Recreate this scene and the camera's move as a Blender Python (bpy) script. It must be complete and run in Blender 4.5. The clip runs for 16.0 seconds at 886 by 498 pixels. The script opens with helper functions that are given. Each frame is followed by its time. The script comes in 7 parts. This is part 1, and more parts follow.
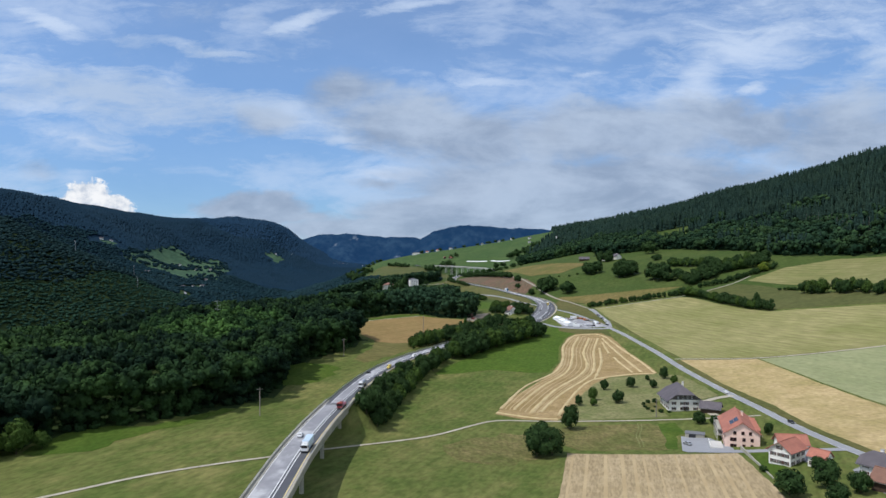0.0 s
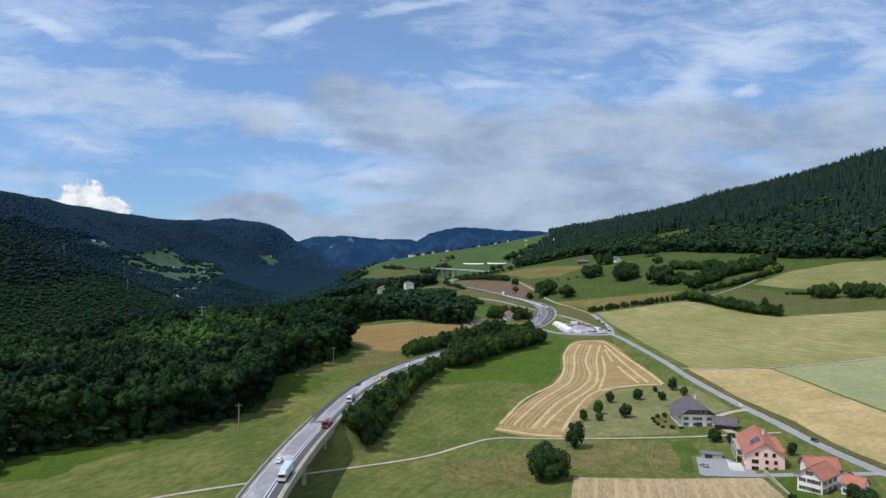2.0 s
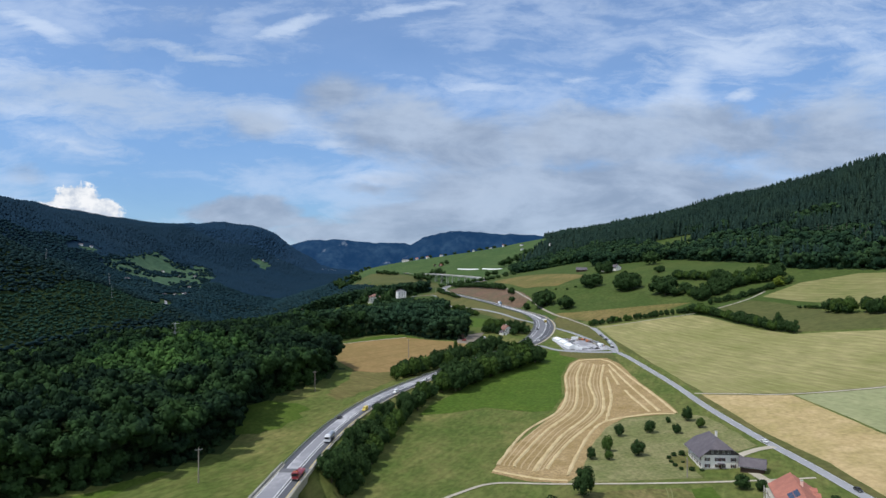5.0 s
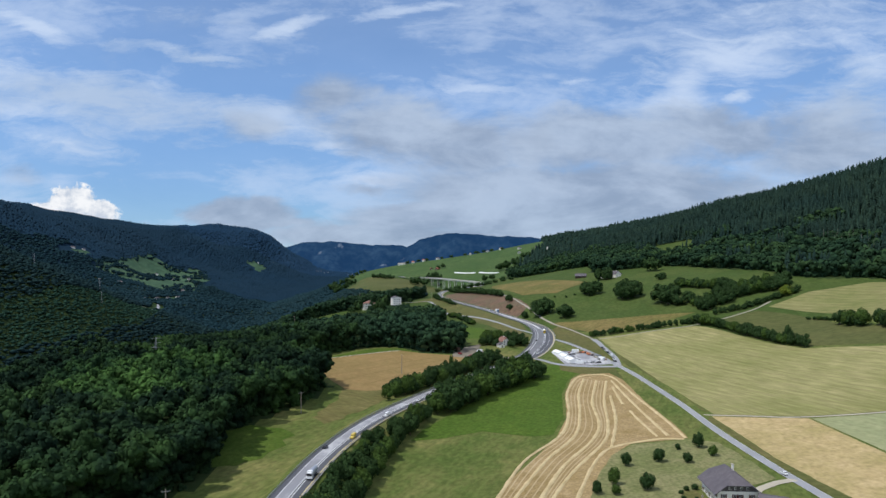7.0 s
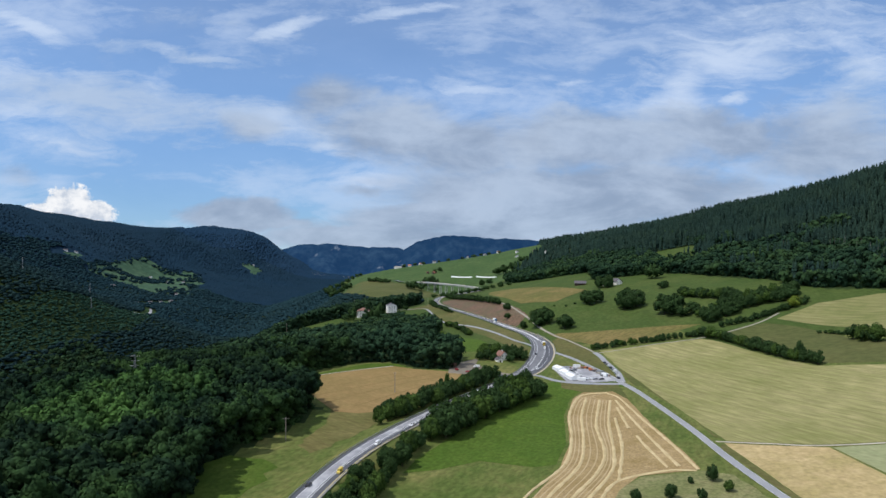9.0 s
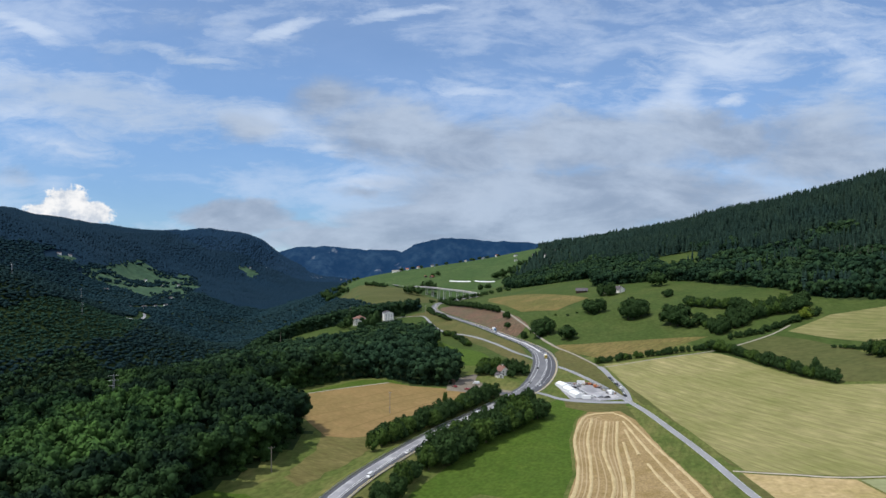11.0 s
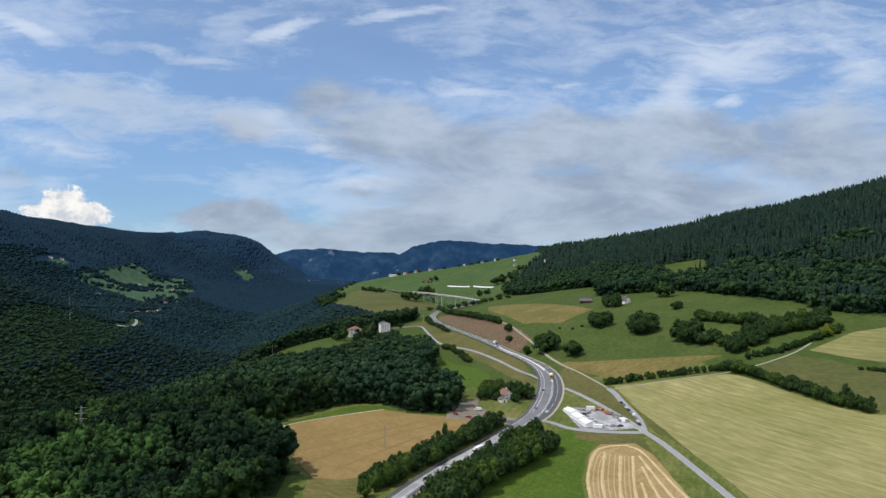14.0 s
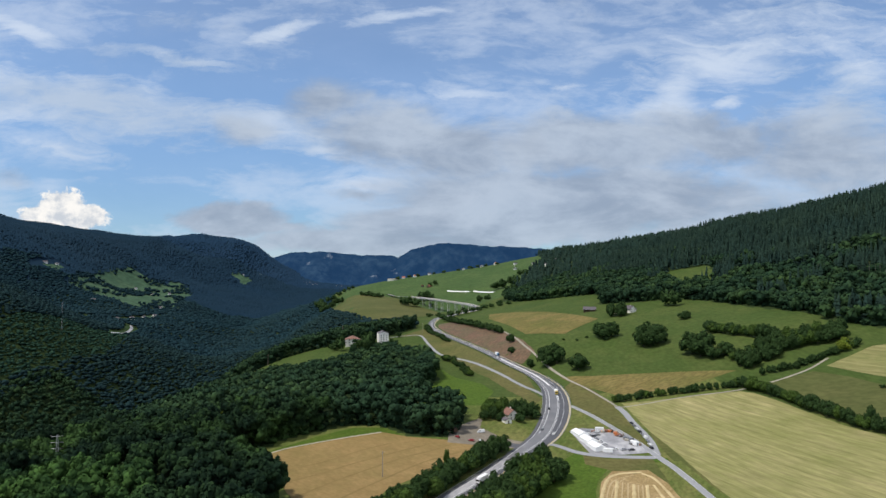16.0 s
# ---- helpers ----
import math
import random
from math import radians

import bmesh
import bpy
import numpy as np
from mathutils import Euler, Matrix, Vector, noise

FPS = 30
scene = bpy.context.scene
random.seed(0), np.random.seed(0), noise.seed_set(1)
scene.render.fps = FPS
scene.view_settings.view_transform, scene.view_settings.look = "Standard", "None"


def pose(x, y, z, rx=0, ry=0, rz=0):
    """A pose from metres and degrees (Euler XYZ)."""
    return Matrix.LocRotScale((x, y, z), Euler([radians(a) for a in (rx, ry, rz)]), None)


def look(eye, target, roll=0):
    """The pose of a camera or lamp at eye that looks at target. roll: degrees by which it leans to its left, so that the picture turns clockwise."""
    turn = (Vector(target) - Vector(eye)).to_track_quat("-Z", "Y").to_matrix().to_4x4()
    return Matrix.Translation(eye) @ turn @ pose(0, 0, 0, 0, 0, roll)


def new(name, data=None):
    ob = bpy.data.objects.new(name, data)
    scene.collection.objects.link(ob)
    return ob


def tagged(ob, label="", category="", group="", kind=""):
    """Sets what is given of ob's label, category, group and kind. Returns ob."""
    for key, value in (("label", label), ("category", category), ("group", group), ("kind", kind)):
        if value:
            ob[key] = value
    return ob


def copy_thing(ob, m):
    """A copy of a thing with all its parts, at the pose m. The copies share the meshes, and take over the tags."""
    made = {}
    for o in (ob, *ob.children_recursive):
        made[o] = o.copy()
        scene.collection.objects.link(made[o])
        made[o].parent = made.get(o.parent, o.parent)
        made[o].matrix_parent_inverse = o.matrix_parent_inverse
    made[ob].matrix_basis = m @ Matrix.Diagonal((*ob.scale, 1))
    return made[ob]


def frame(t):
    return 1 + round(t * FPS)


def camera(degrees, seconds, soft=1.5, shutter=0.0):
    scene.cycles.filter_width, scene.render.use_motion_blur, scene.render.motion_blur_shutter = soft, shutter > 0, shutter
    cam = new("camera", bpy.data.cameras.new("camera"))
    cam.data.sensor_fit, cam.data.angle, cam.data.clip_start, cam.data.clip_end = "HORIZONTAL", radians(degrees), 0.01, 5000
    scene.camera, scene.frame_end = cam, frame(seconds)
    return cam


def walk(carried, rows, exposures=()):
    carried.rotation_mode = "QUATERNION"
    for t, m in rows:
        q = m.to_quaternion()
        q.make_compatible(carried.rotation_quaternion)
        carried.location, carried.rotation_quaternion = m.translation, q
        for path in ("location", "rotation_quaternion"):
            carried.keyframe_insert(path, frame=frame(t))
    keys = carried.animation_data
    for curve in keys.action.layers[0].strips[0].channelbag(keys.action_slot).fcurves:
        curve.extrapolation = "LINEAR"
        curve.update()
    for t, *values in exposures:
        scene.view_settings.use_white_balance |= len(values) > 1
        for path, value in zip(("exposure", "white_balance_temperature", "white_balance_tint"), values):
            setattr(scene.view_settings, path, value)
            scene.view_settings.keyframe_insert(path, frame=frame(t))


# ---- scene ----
cam = camera(64.7, 16.0)
METRES, EYE, TILT, LEAN, TURN = 215.0, 86.0, 0.0, 0.0, 0.0
ROWS = [
    (0.0, 0.0, 0.0, 0.0, 0.0, 0.0, -0.0),
    (0.5, 0.0006, 0.0314, -0.0007, -0.08, 0.05, -0.0),
    (1.0, 0.001, 0.0607, -0.0003, -0.16, 0.1, -0.0),
    (1.5, 0.0014, 0.092, 0.0017, -0.25, 0.13, 0.01),
    (2.0, 0.0028, 0.1217, 0.0044, -0.31, 0.16, 0.0),
    (2.5, 0.0042, 0.1531, 0.0086, -0.39, 0.19, -0.01),
    (3.0, 0.005, 0.1828, 0.0128, -0.47, 0.22, -0.02),
    (3.5, 0.0065, 0.2142, 0.0182, -0.53, 0.26, -0.03),
    (4.0, 0.008, 0.2435, 0.0239, -0.61, 0.31, -0.05),
    (6.5, 0.0172, 0.3942, 0.0628, -0.94, 0.47, -0.1),
    (7.0, 0.0193, 0.4217, 0.071, -1.01, 0.49, -0.11),
    (7.5, 0.0216, 0.4536, 0.0807, -1.07, 0.51, -0.14),
    (8.0, 0.0235, 0.4817, 0.0894, -1.13, 0.53, -0.18),
    (8.5, 0.0258, 0.514, 0.0997, -1.18, 0.57, -0.15),
    (9.0, 0.027, 0.5425, 0.1086, -1.24, 0.59, -0.17),
    (11.5, 0.0304, 0.6944, 0.1526, -1.43, 0.72, -0.18),
    (12.0, 0.0303, 0.7238, 0.1611, -1.46, 0.72, -0.15),
    (12.5, 0.0298, 0.7552, 0.1704, -1.5, 0.72, -0.18),
    (13.0, 0.0293, 0.7846, 0.1792, -1.53, 0.74, -0.22),
    (13.5, 0.0293, 0.8161, 0.1888, -1.55, 0.76, -0.2),
    (14.0, 0.0286, 0.8453, 0.198, -1.58, 0.77, -0.21),
    (14.5, 0.0282, 0.8766, 0.208, -1.6, 0.78, -0.17),
    (15.0, 0.0274, 0.9061, 0.2176, -1.63, 0.78, -0.13),
    (15.5, 0.0264, 0.9375, 0.2281, -1.65, 0.8, -0.13),
    (16.0, 0.0252, 0.9663, 0.2375, -1.68, 0.9, -0.11),
]
walk(cam, [(t, pose(0, 0, EYE, TILT, LEAN, TURN) @ pose(METRES * x, METRES * y, METRES * z, 90 + pitch, roll, yaw)) for t, x, y, z, yaw, pitch, roll in ROWS], ((0.0, 0.0, 6500, 10), (8.0, 0.0, 6500, 10), (12.0, 0.03, 6800, 10), (16.0, 0.04, 7000, 10)))

# ---- world, sun ----
SUN_AZ, SUN_EL = radians(-112), radians(60)
world = bpy.data.worlds.new("sky")
scene.world = world
world.use_nodes = True
wn, wl = world.node_tree.nodes, world.node_tree.links
wn.clear()


def wnode(kind, **values):
    n = wn.new(kind)
    for k, v in values.items():
        if k in n.inputs:
            n.inputs[k].default_value = v
    return n


def wmath(op, a, b=None, clamp=False):
    n = wn.new("ShaderNodeMath")
    n.operation, n.use_clamp = op, clamp
    for i, v in enumerate((a, b)):
        if v is None:
            continue
        if isinstance(v, (int, float)):
            n.inputs[i].default_value = v
        else:
            wl.new(v, n.inputs[i])
    return n.outputs[0]


def wmix(fac, a, b):
    n = wn.new("ShaderNodeMix")
    n.data_type = "RGBA"
    for sock, v in ((n.inputs[0], fac), (n.inputs[6], a), (n.inputs[7], b)):
        if isinstance(v, (int, float, tuple)):
            sock.default_value = v
        else:
            wl.new(v, sock)
    return n.outputs[2]


def wsmooth(v, lo, hi):
    n = wn.new("ShaderNodeMapRange")
    n.interpolation_type = "SMOOTHSTEP"
    wl.new(v, n.inputs[0])
    n.inputs[1].default_value, n.inputs[2].default_value = lo, hi
    return n.outputs[0]


sky = wn.new("ShaderNodeTexSky")
sky.sky_type, sky.sun_disc = "NISHITA", False
sky.sun_elevation, sky.sun_rotation = SUN_EL, SUN_AZ
sky.altitude, sky.air_density, sky.dust_density, sky.ozone_density = 700, 0.85, 0.0, 3.0
direction = wn.new("ShaderNodeTexCoord").outputs["Generated"]
sep = wn.new("ShaderNodeSeparateXYZ")
wl.new(direction, sep.inputs[0])
dx, dy, dz = sep.outputs
# cloud layer: the direction met with a high level sheet
lift = wmath("ADD", wmath("MAXIMUM", dz, 0.0), 0.10)
sheet = wn.new("ShaderNodeCombineXYZ")
wl.new(wmath("DIVIDE", dx, lift), sheet.inputs[0])
wl.new(wmath("DIVIDE", dy, lift), sheet.inputs[1])


def cloud_noise(vec, scale, detail, stretch, turn, rough=0.55, warp=0.0, offset=(0, 0, 0)):
    m = wn.new("ShaderNodeMapping")
    m.inputs["Rotation"].default_value = (0, 0, radians(turn))
    m.inputs["Scale"].default_value = (stretch[0], stretch[1], 1)
    m.inputs["Location"].default_value = offset
    wl.new(vec, m.inputs[0])
    n = wnode("ShaderNodeTexNoise", Scale=scale, Detail=detail, Roughness=rough, Distortion=warp)
    wl.new(m.outputs[0], n.inputs["Vector"])
    return n


# to the north the banks have places of their own: tangents of azimuth and height
ahead = wmath("MAXIMUM", dy, 0.05)
plane = wn.new("ShaderNodeCombineXYZ")
wl.new(wmath("DIVIDE", dx, ahead), plane.inputs[0])
wl.new(wmath("DIVIDE", dz, ahead), plane.inputs[1])
drift = cloud_noise(plane.outputs[0], 4.0, 7, (1, 2.0), 8, 0.6).outputs["Color"]
shift = wn.new("ShaderNodeVectorMath")
shift.operation = "MULTIPLY_ADD"
wl.new(drift, shift.inputs[0])
shift.inputs[1].default_value = (0.12, 0.07, 0)
wl.new(plane.outputs[0], shift.inputs[2])
fine = cloud_noise(plane.outputs[0], 9.0, 10, (0.7, 1.9), 10, 0.62, 0.4, (2.0, 5.0, 0)).outputs[0]
broad = cloud_noise(plane.outputs[0], 3.2, 8, (0.8, 1.7), -6, 0.58, 0.3, (7.0, 1.0, 0)).outputs[0]
# azimuth, height, half width, half height, slope, thickness
BANKS = (
    (-0.472, 0.216, 0.339, 0.065, -8, 1.05), (-0.265, 0.192, 0.234, 0.057, -8, 0.95), (-0.137, 0.154, 0.105, 0.026, -12, 0.90), (-0.559, 0.329, 0.105, 0.019, -20, 0.80), (-0.345, 0.286, 0.218, 0.018, -8, 0.70),
    (-0.193, 0.329, 0.081, 0.015, 16, 0.95), (-0.040, 0.354, 0.121, 0.019, 12, 0.90), (0.065, 0.240, 0.105, 0.016, -6, 0.80), (0.203, 0.252, 0.061, 0.010, 5, 0.65), (0.358, 0.236, 0.105, 0.042, 35, 1.00),
    (0.448, 0.232, 0.048, 0.018, 10, 0.95), (0.146, 0.164, 0.065, 0.048, -30, 0.75), (0.481, 0.301, 0.420, 0.137, 15, 0.62), (0.605, 0.228, 0.210, 0.162, 0, 0.68), (-0.088, 0.103, 0.089, 0.019, 0, 0.85),
    (-0.503, 0.149, 0.258, 0.023, -8, 0.50))
# the lower, greyer clouds beneath them
LOW_BANKS = (
    (-0.137, 0.228, 0.077, 0.047, 0, 0.75), (-0.249, 0.184, 0.053, 0.026, 0, 0.50), (-0.048, 0.176, 0.153, 0.061, -10, 0.90), (0.049, 0.156, 0.113, 0.057, 0, 1.00), (0.236, 0.164, 0.267, 0.061, 0, 0.90),
    (0.416, 0.181, 0.162, 0.040, -8, 0.90), (0.236, 0.083, 0.420, 0.069, 0, 1.05), (0.588, 0.160, 0.186, 0.089, 0, 0.80), (0.000, 0.052, 0.153, 0.031, 0, 1.00), (-0.096, 0.089, 0.065, 0.016, 0, 0.70),
    (-0.273, 0.059, 0.095, 0.027, 0, 1.15), (-0.582, 0.115, 0.048, 0.018, 0, 0.40), (0.114, 0.036, 0.145, 0.024, 0, 1.10), (-0.209, 0.046, 0.105, 0.013, 0, 0.70), (-0.070, 0.028, 0.210, 0.026, 0, 1.00))
low_drift = cloud_noise(plane.outputs[0], 10.0, 6, (1, 1.5), 0, 0.6).outputs["Color"]
low_shift = wn.new("ShaderNodeVectorMath")
low_shift.operation = "MULTIPLY_ADD"
wl.new(low_drift, low_shift.inputs[0])
low_shift.inputs[1].default_value = (0.08, 0.05, 0)
wl.new(plane.outputs[0], low_shift.inputs[2])


def gathered(banks, vec, off_u, off_v):
    """How thick the banks lie in each direction."""
    best = None
    for u, v, su, sv, tilt, thick in banks:
        m = wn.new("ShaderNodeMapping")
        m.vector_type = "TEXTURE"
        m.inputs["Location"].default_value = (u + off_u, v + off_v, 0)
        m.inputs["Rotation"].default_value = (0, 0, radians(tilt))
        m.inputs["Scale"].default_value = (su, sv, 1)
        wl.new(vec, m.inputs[0])
        g = wn.new("ShaderNodeTexGradient")
        g.gradient_type = "SPHERICAL"
        wl.new(m.outputs[0], g.inputs[0])
        spot = wmath("MULTIPLY", wmath("POWER", g.outputs[0], 0.72), thick)
        best = spot if best is None else wmath("MAXIMUM", best, spot)
    return best


total = gathered(BANKS, shift.outputs[0], 0.06, 0.035)
low_total = gathered(LOW_BANKS, low_shift.outputs[0], 0.04, 0.025)
north = wsmooth(dy, 0.25, 0.5)
fibres = cloud_noise(shift.outputs[0], 22.0, 8, (0.45, 2.2), 9, 0.66, 0.6, (1.0, 4.0, 0)).outputs[0]
texture = wmath("ADD", wmath("ADD", wmath("MULTIPLY", wmath("SUBTRACT", fine, 0.5), 1.1), wmath("MULTIPLY", wmath("SUBTRACT", fibres, 0.5), 1.1)), wmath("MULTIPLY", wmath("SUBTRACT", broad, 0.5), 0.8))
ahead_cover = wsmooth(wmath("ADD", total, texture), 0.0, 0.92)
thin = wmath("MULTIPLY", wsmooth(wmath("ADD", wmath("ADD", fine, broad), wmath("MULTIPLY", fibres, 0.5)), 1.00, 1.50), 0.65)
ahead_cover = wmath("MAXIMUM", ahead_cover, thin)
rest_cover = wsmooth(cloud_noise(sheet.outputs[0], 0.6, 8, (0.6, 1.3), 10, 0.6, 0.4).outputs[0], 0.36, 0.62)
cover = wmath("ADD", wmath("MULTIPLY", ahead_cover, north), wmath("MULTIPLY", rest_cover, wmath("SUBTRACT", 1.0, north)))
haze = wmath("SUBTRACT", 1.0, wsmooth(dz, -0.02, 0.16))
cover = wmath("MAXIMUM", wmath("MULTIPLY", cover, 0.88), wmath("ADD", wmath("MULTIPLY", haze, 0.02), 0.20))
bank = wmix(wsmooth(broad, 0.30, 0.55), (0.465, 0.585, 0.775, 1), (0.605, 0.725, 0.925, 1))
lumps = cloud_noise(plane.outputs[0], 6.5, 9, (0.9, 1.5), 4, 0.6, 0.2, (3.0, 9.0, 0)).outputs[0]
low_cover = wsmooth(wmath("ADD", low_total, wmath("MULTIPLY", wmath("SUBTRACT", lumps, 0.5), 1.3)), 0.06, 0.62)
low_cover = wmath("MULTIPLY", wmath("MULTIPLY", low_cover, 0.90), north)
low_grey = wmix(wsmooth(wmath("ADD", wmath("MULTIPLY", lumps, 0.5), wmath("MULTIPLY", fine, 0.5)), 0.38, 0.62), (0.285, 0.365, 0.505, 1), (0.452, 0.552, 0.710, 1))
SKY_GAIN = 0.118
clear = wn.new("ShaderNodeVectorMath")
clear.operation = "SCALE"
wl.new(sky.outputs[0], clear.inputs[0])
clear.inputs["Scale"].default_value = SKY_GAIN
tint = wn.new("ShaderNodeVectorMath")
tint.operation = "MULTIPLY"
wl.new(clear.outputs[0], tint.inputs[0])
tint.inputs[1].default_value = (0.74, 1.02, 1.24)
# one heaped cloud stands sharp-edged over the western ridge
puff = cloud_noise(plane.outputs[0], 42.0, 7, (1, 1.1), 0, 0.6).outputs[0]
heap = None
for u, v, su, sv in ((-0.508, 0.070, 0.046, 0.036), (-0.478, 0.060, 0.044, 0.024), (-0.538, 0.060, 0.040, 0.020)):
    m = wn.new("ShaderNodeMapping")
    m.vector_type = "TEXTURE"
    m.inputs["Location"].default_value = (u, v, 0)
    m.inputs["Scale"].default_value = (su, sv, 1)
    wl.new(plane.outputs[0], m.inputs[0])
    g = wn.new("ShaderNodeTexGradient")
    g.gradient_type = "SPHERICAL"
    wl.new(m.outputs[0], g.inputs[0])
    heap = g.outputs[0] if heap is None else wmath("MAXIMUM", heap, g.outputs[0])
heap_cover = wmath("MULTIPLY", wsmooth(wmath("ADD", heap, wmath("MULTIPLY", wmath("SUBTRACT", puff, 0.5), 1.3)), 0.16, 0.32), wmath("MULTIPLY", north, wsmooth(heap, 0.0, 0.10)))
heap_colour = wmix(wsmooth(puff, 0.34, 0.62), (0.56, 0.63, 0.74, 1), (0.92, 0.94, 0.97, 1))
dim = wn.new("ShaderNodeVectorMath")
dim.operation = "MULTIPLY"
wl.new(tint.outputs[0], dim.inputs[0])
dim.inputs[1].default_value = (0.50, 0.58, 0.68)
low_sky = wmix(wmath("SUBTRACT", 1.0, wsmooth(dz, 0.0, 0.26)), tint.outputs[0], dim.outputs[0])
overhead = wmix(north, (1.05, 1.10, 1.18, 1), bank)
back = wnode("ShaderNodeBackground", Strength=1.0)
wl.new(wmix(heap_cover, wmix(low_cover, wmix(cover, low_sky, overhead), low_grey), heap_colour), back.inputs[0])
out = wn.new("ShaderNodeOutputWorld")
wl.new(back.outputs[0], out.inputs[0])

sun_data = bpy.data.lights.new("sun", "SUN")
sun_data.energy, sun_data.angle, sun_data.color = 3.2, radians(0.6), (1.0, 0.975, 0.93)
sun = new("sun", sun_data)
sun_dir = Vector((math.sin(SUN_AZ) * math.cos(SUN_EL), math.cos(SUN_AZ) * math.cos(SUN_EL), math.sin(SUN_EL)))
sun.matrix_world = look(sun_dir * 900, (0, 0, 0))

# ---- materials ----
MATS = {}


def surface(name, a, b, scale=1.0, c=None, scale2=0.05, rough=0.9, bump=0.0, bump_scale=None, metal=0.0, island=0.0, stretch=(1, 1, 1), turn=0.0, per_object=0.0, amount2=1.0, lo=0.35, hi=0.65, spec=0.3, grain=0.62, speck=0.0, speck_scale=1.2, mow=None):
    """A rough mottled surface: a and b mixed by fine noise, c laid over in broad patches."""
    m = bpy.data.materials.new(name)
    m.use_nodes = True
    nt = m.node_tree
    n, l = nt.nodes, nt.links
    bs = n["Principled BSDF"]
    bs.inputs["Roughness"].default_value = rough
    bs.inputs["Metallic"].default_value = metal
    bs.inputs["Specular IOR Level"].default_value = spec
    co = n.new("ShaderNodeTexCoord")
    rot = n.new("ShaderNodeMapping")
    rot.inputs["Rotation"].default_value = (0, 0, radians(turn))
    l.new(co.outputs["Object"], rot.inputs[0])
    mp = n.new("ShaderNodeMapping")
    mp.inputs["Scale"].default_value = stretch
    l.new(rot.outputs[0], mp.inputs[0])

    def noise_fac(s, vec, detail=8, lo=lo, hi=hi):
        t = n.new("ShaderNodeTexNoise")
        t.inputs["Scale"].default_value, t.inputs["Detail"].default_value = s, detail
        t.inputs["Roughness"].default_value = grain
        l.new(vec, t.inputs["Vector"])
        r = n.new("ShaderNodeMapRange")
        r.inputs[1].default_value, r.inputs[2].default_value = lo, hi
        l.new(t.outputs[0], r.inputs[0])
        return r.outputs[0]

    def mix(fac, x, y):
        k = n.new("ShaderNodeMix")
        k.data_type = "RGBA"
        for sock, v in ((k.inputs[0], fac), (k.inputs[6], x), (k.inputs[7], y)):
            if isinstance(v, tuple):
                sock.default_value = (*v, 1) if len(v) == 3 else v
            elif isinstance(v, (int, float)):
                sock.default_value = v
            else:
                l.new(v, sock)
        return k.outputs[2]

    col = mix(noise_fac(scale, mp.outputs[0]), a, b)
    if c:
        f = noise_fac(scale2, co.outputs["Object"], 4)
        if amount2 != 1.0:
            q = n.new("ShaderNodeMath")
            q.operation = "MULTIPLY"
            l.new(f, q.inputs[0])
            q.inputs[1].default_value = amount2
            f = q.outputs[0]
        col = mix(f, col, c)
    if island or per_object:
        src = n.new("ShaderNodeNewGeometry").outputs["Random Per Island"] if island else n.new("ShaderNodeObjectInfo").outputs["Random"]
        amt = island or per_object
        r = n.new("ShaderNodeMapRange")
        r.inputs[3].default_value, r.inputs[4].default_value = 1 - amt, 1 + amt
        l.new(src, r.inputs[0])
        v = n.new("ShaderNodeVectorMath")
        v.operation = "SCALE"
        l.new(col, v.inputs[0])
        l.new(r.outputs[0], v.inputs["Scale"])
        col = v.outputs[0]
    if mow:  # faint bands that the mower or the drill left: spacing in metres, strength
        t = n.new("ShaderNodeTexWave")
        t.inputs["Scale"].default_value, t.inputs["Distortion"].default_value = 0.314 / mow[0], 5.0
        t.inputs["Detail"].default_value, t.inputs["Detail Scale"].default_value = 3.0, 0.5
        l.new(rot.outputs[0], t.inputs["Vector"])
        r = n.new("ShaderNodeMapRange")
        r.inputs[3].default_value, r.inputs[4].default_value = 1 - mow[1], 1 + mow[1]
        l.new(t.outputs["Fac"], r.inputs[0])
        v = n.new("ShaderNodeVectorMath")
        v.operation = "SCALE"
        l.new(col, v.inputs[0])
        l.new(r.outputs[0], v.inputs["Scale"])
        col = v.outputs[0]
    if speck:
        t = n.new("ShaderNodeTexNoise")
        t.inputs["Scale"].default_value, t.inputs["Detail"].default_value = speck_scale, 3
        l.new(mp.outputs[0], t.inputs["Vector"])
        r = n.new("ShaderNodeMapRange")
        r.inputs[1].default_value, r.inputs[2].default_value = 0.32, 0.68
        r.inputs[3].default_value, r.inputs[4].default_value = 1 - speck, 1 + speck
        l.new(t.outputs[0], r.inputs[0])
        v = n.new("ShaderNodeVectorMath")
        v.operation = "SCALE"
        l.new(col, v.inputs[0])
        l.new(r.outputs[0], v.inputs["Scale"])
        col = v.outputs[0]
    l.new(col, bs.inputs["Base Color"])
    if bump:
        t = n.new("ShaderNodeTexNoise")
        t.inputs["Scale"].default_value, t.inputs["Detail"].default_value = bump_scale or scale, 6
        l.new(mp.outputs[0], t.inputs["Vector"])
        k = n.new("ShaderNodeBump")
        k.inputs["Strength"].default_value, k.inputs["Distance"].default_value = 1.0, bump
        l.new(t.outputs[0], k.inputs["Height"])
        l.new(k.outputs[0], bs.inputs["Normal"])
    MATS[name] = m
    return m


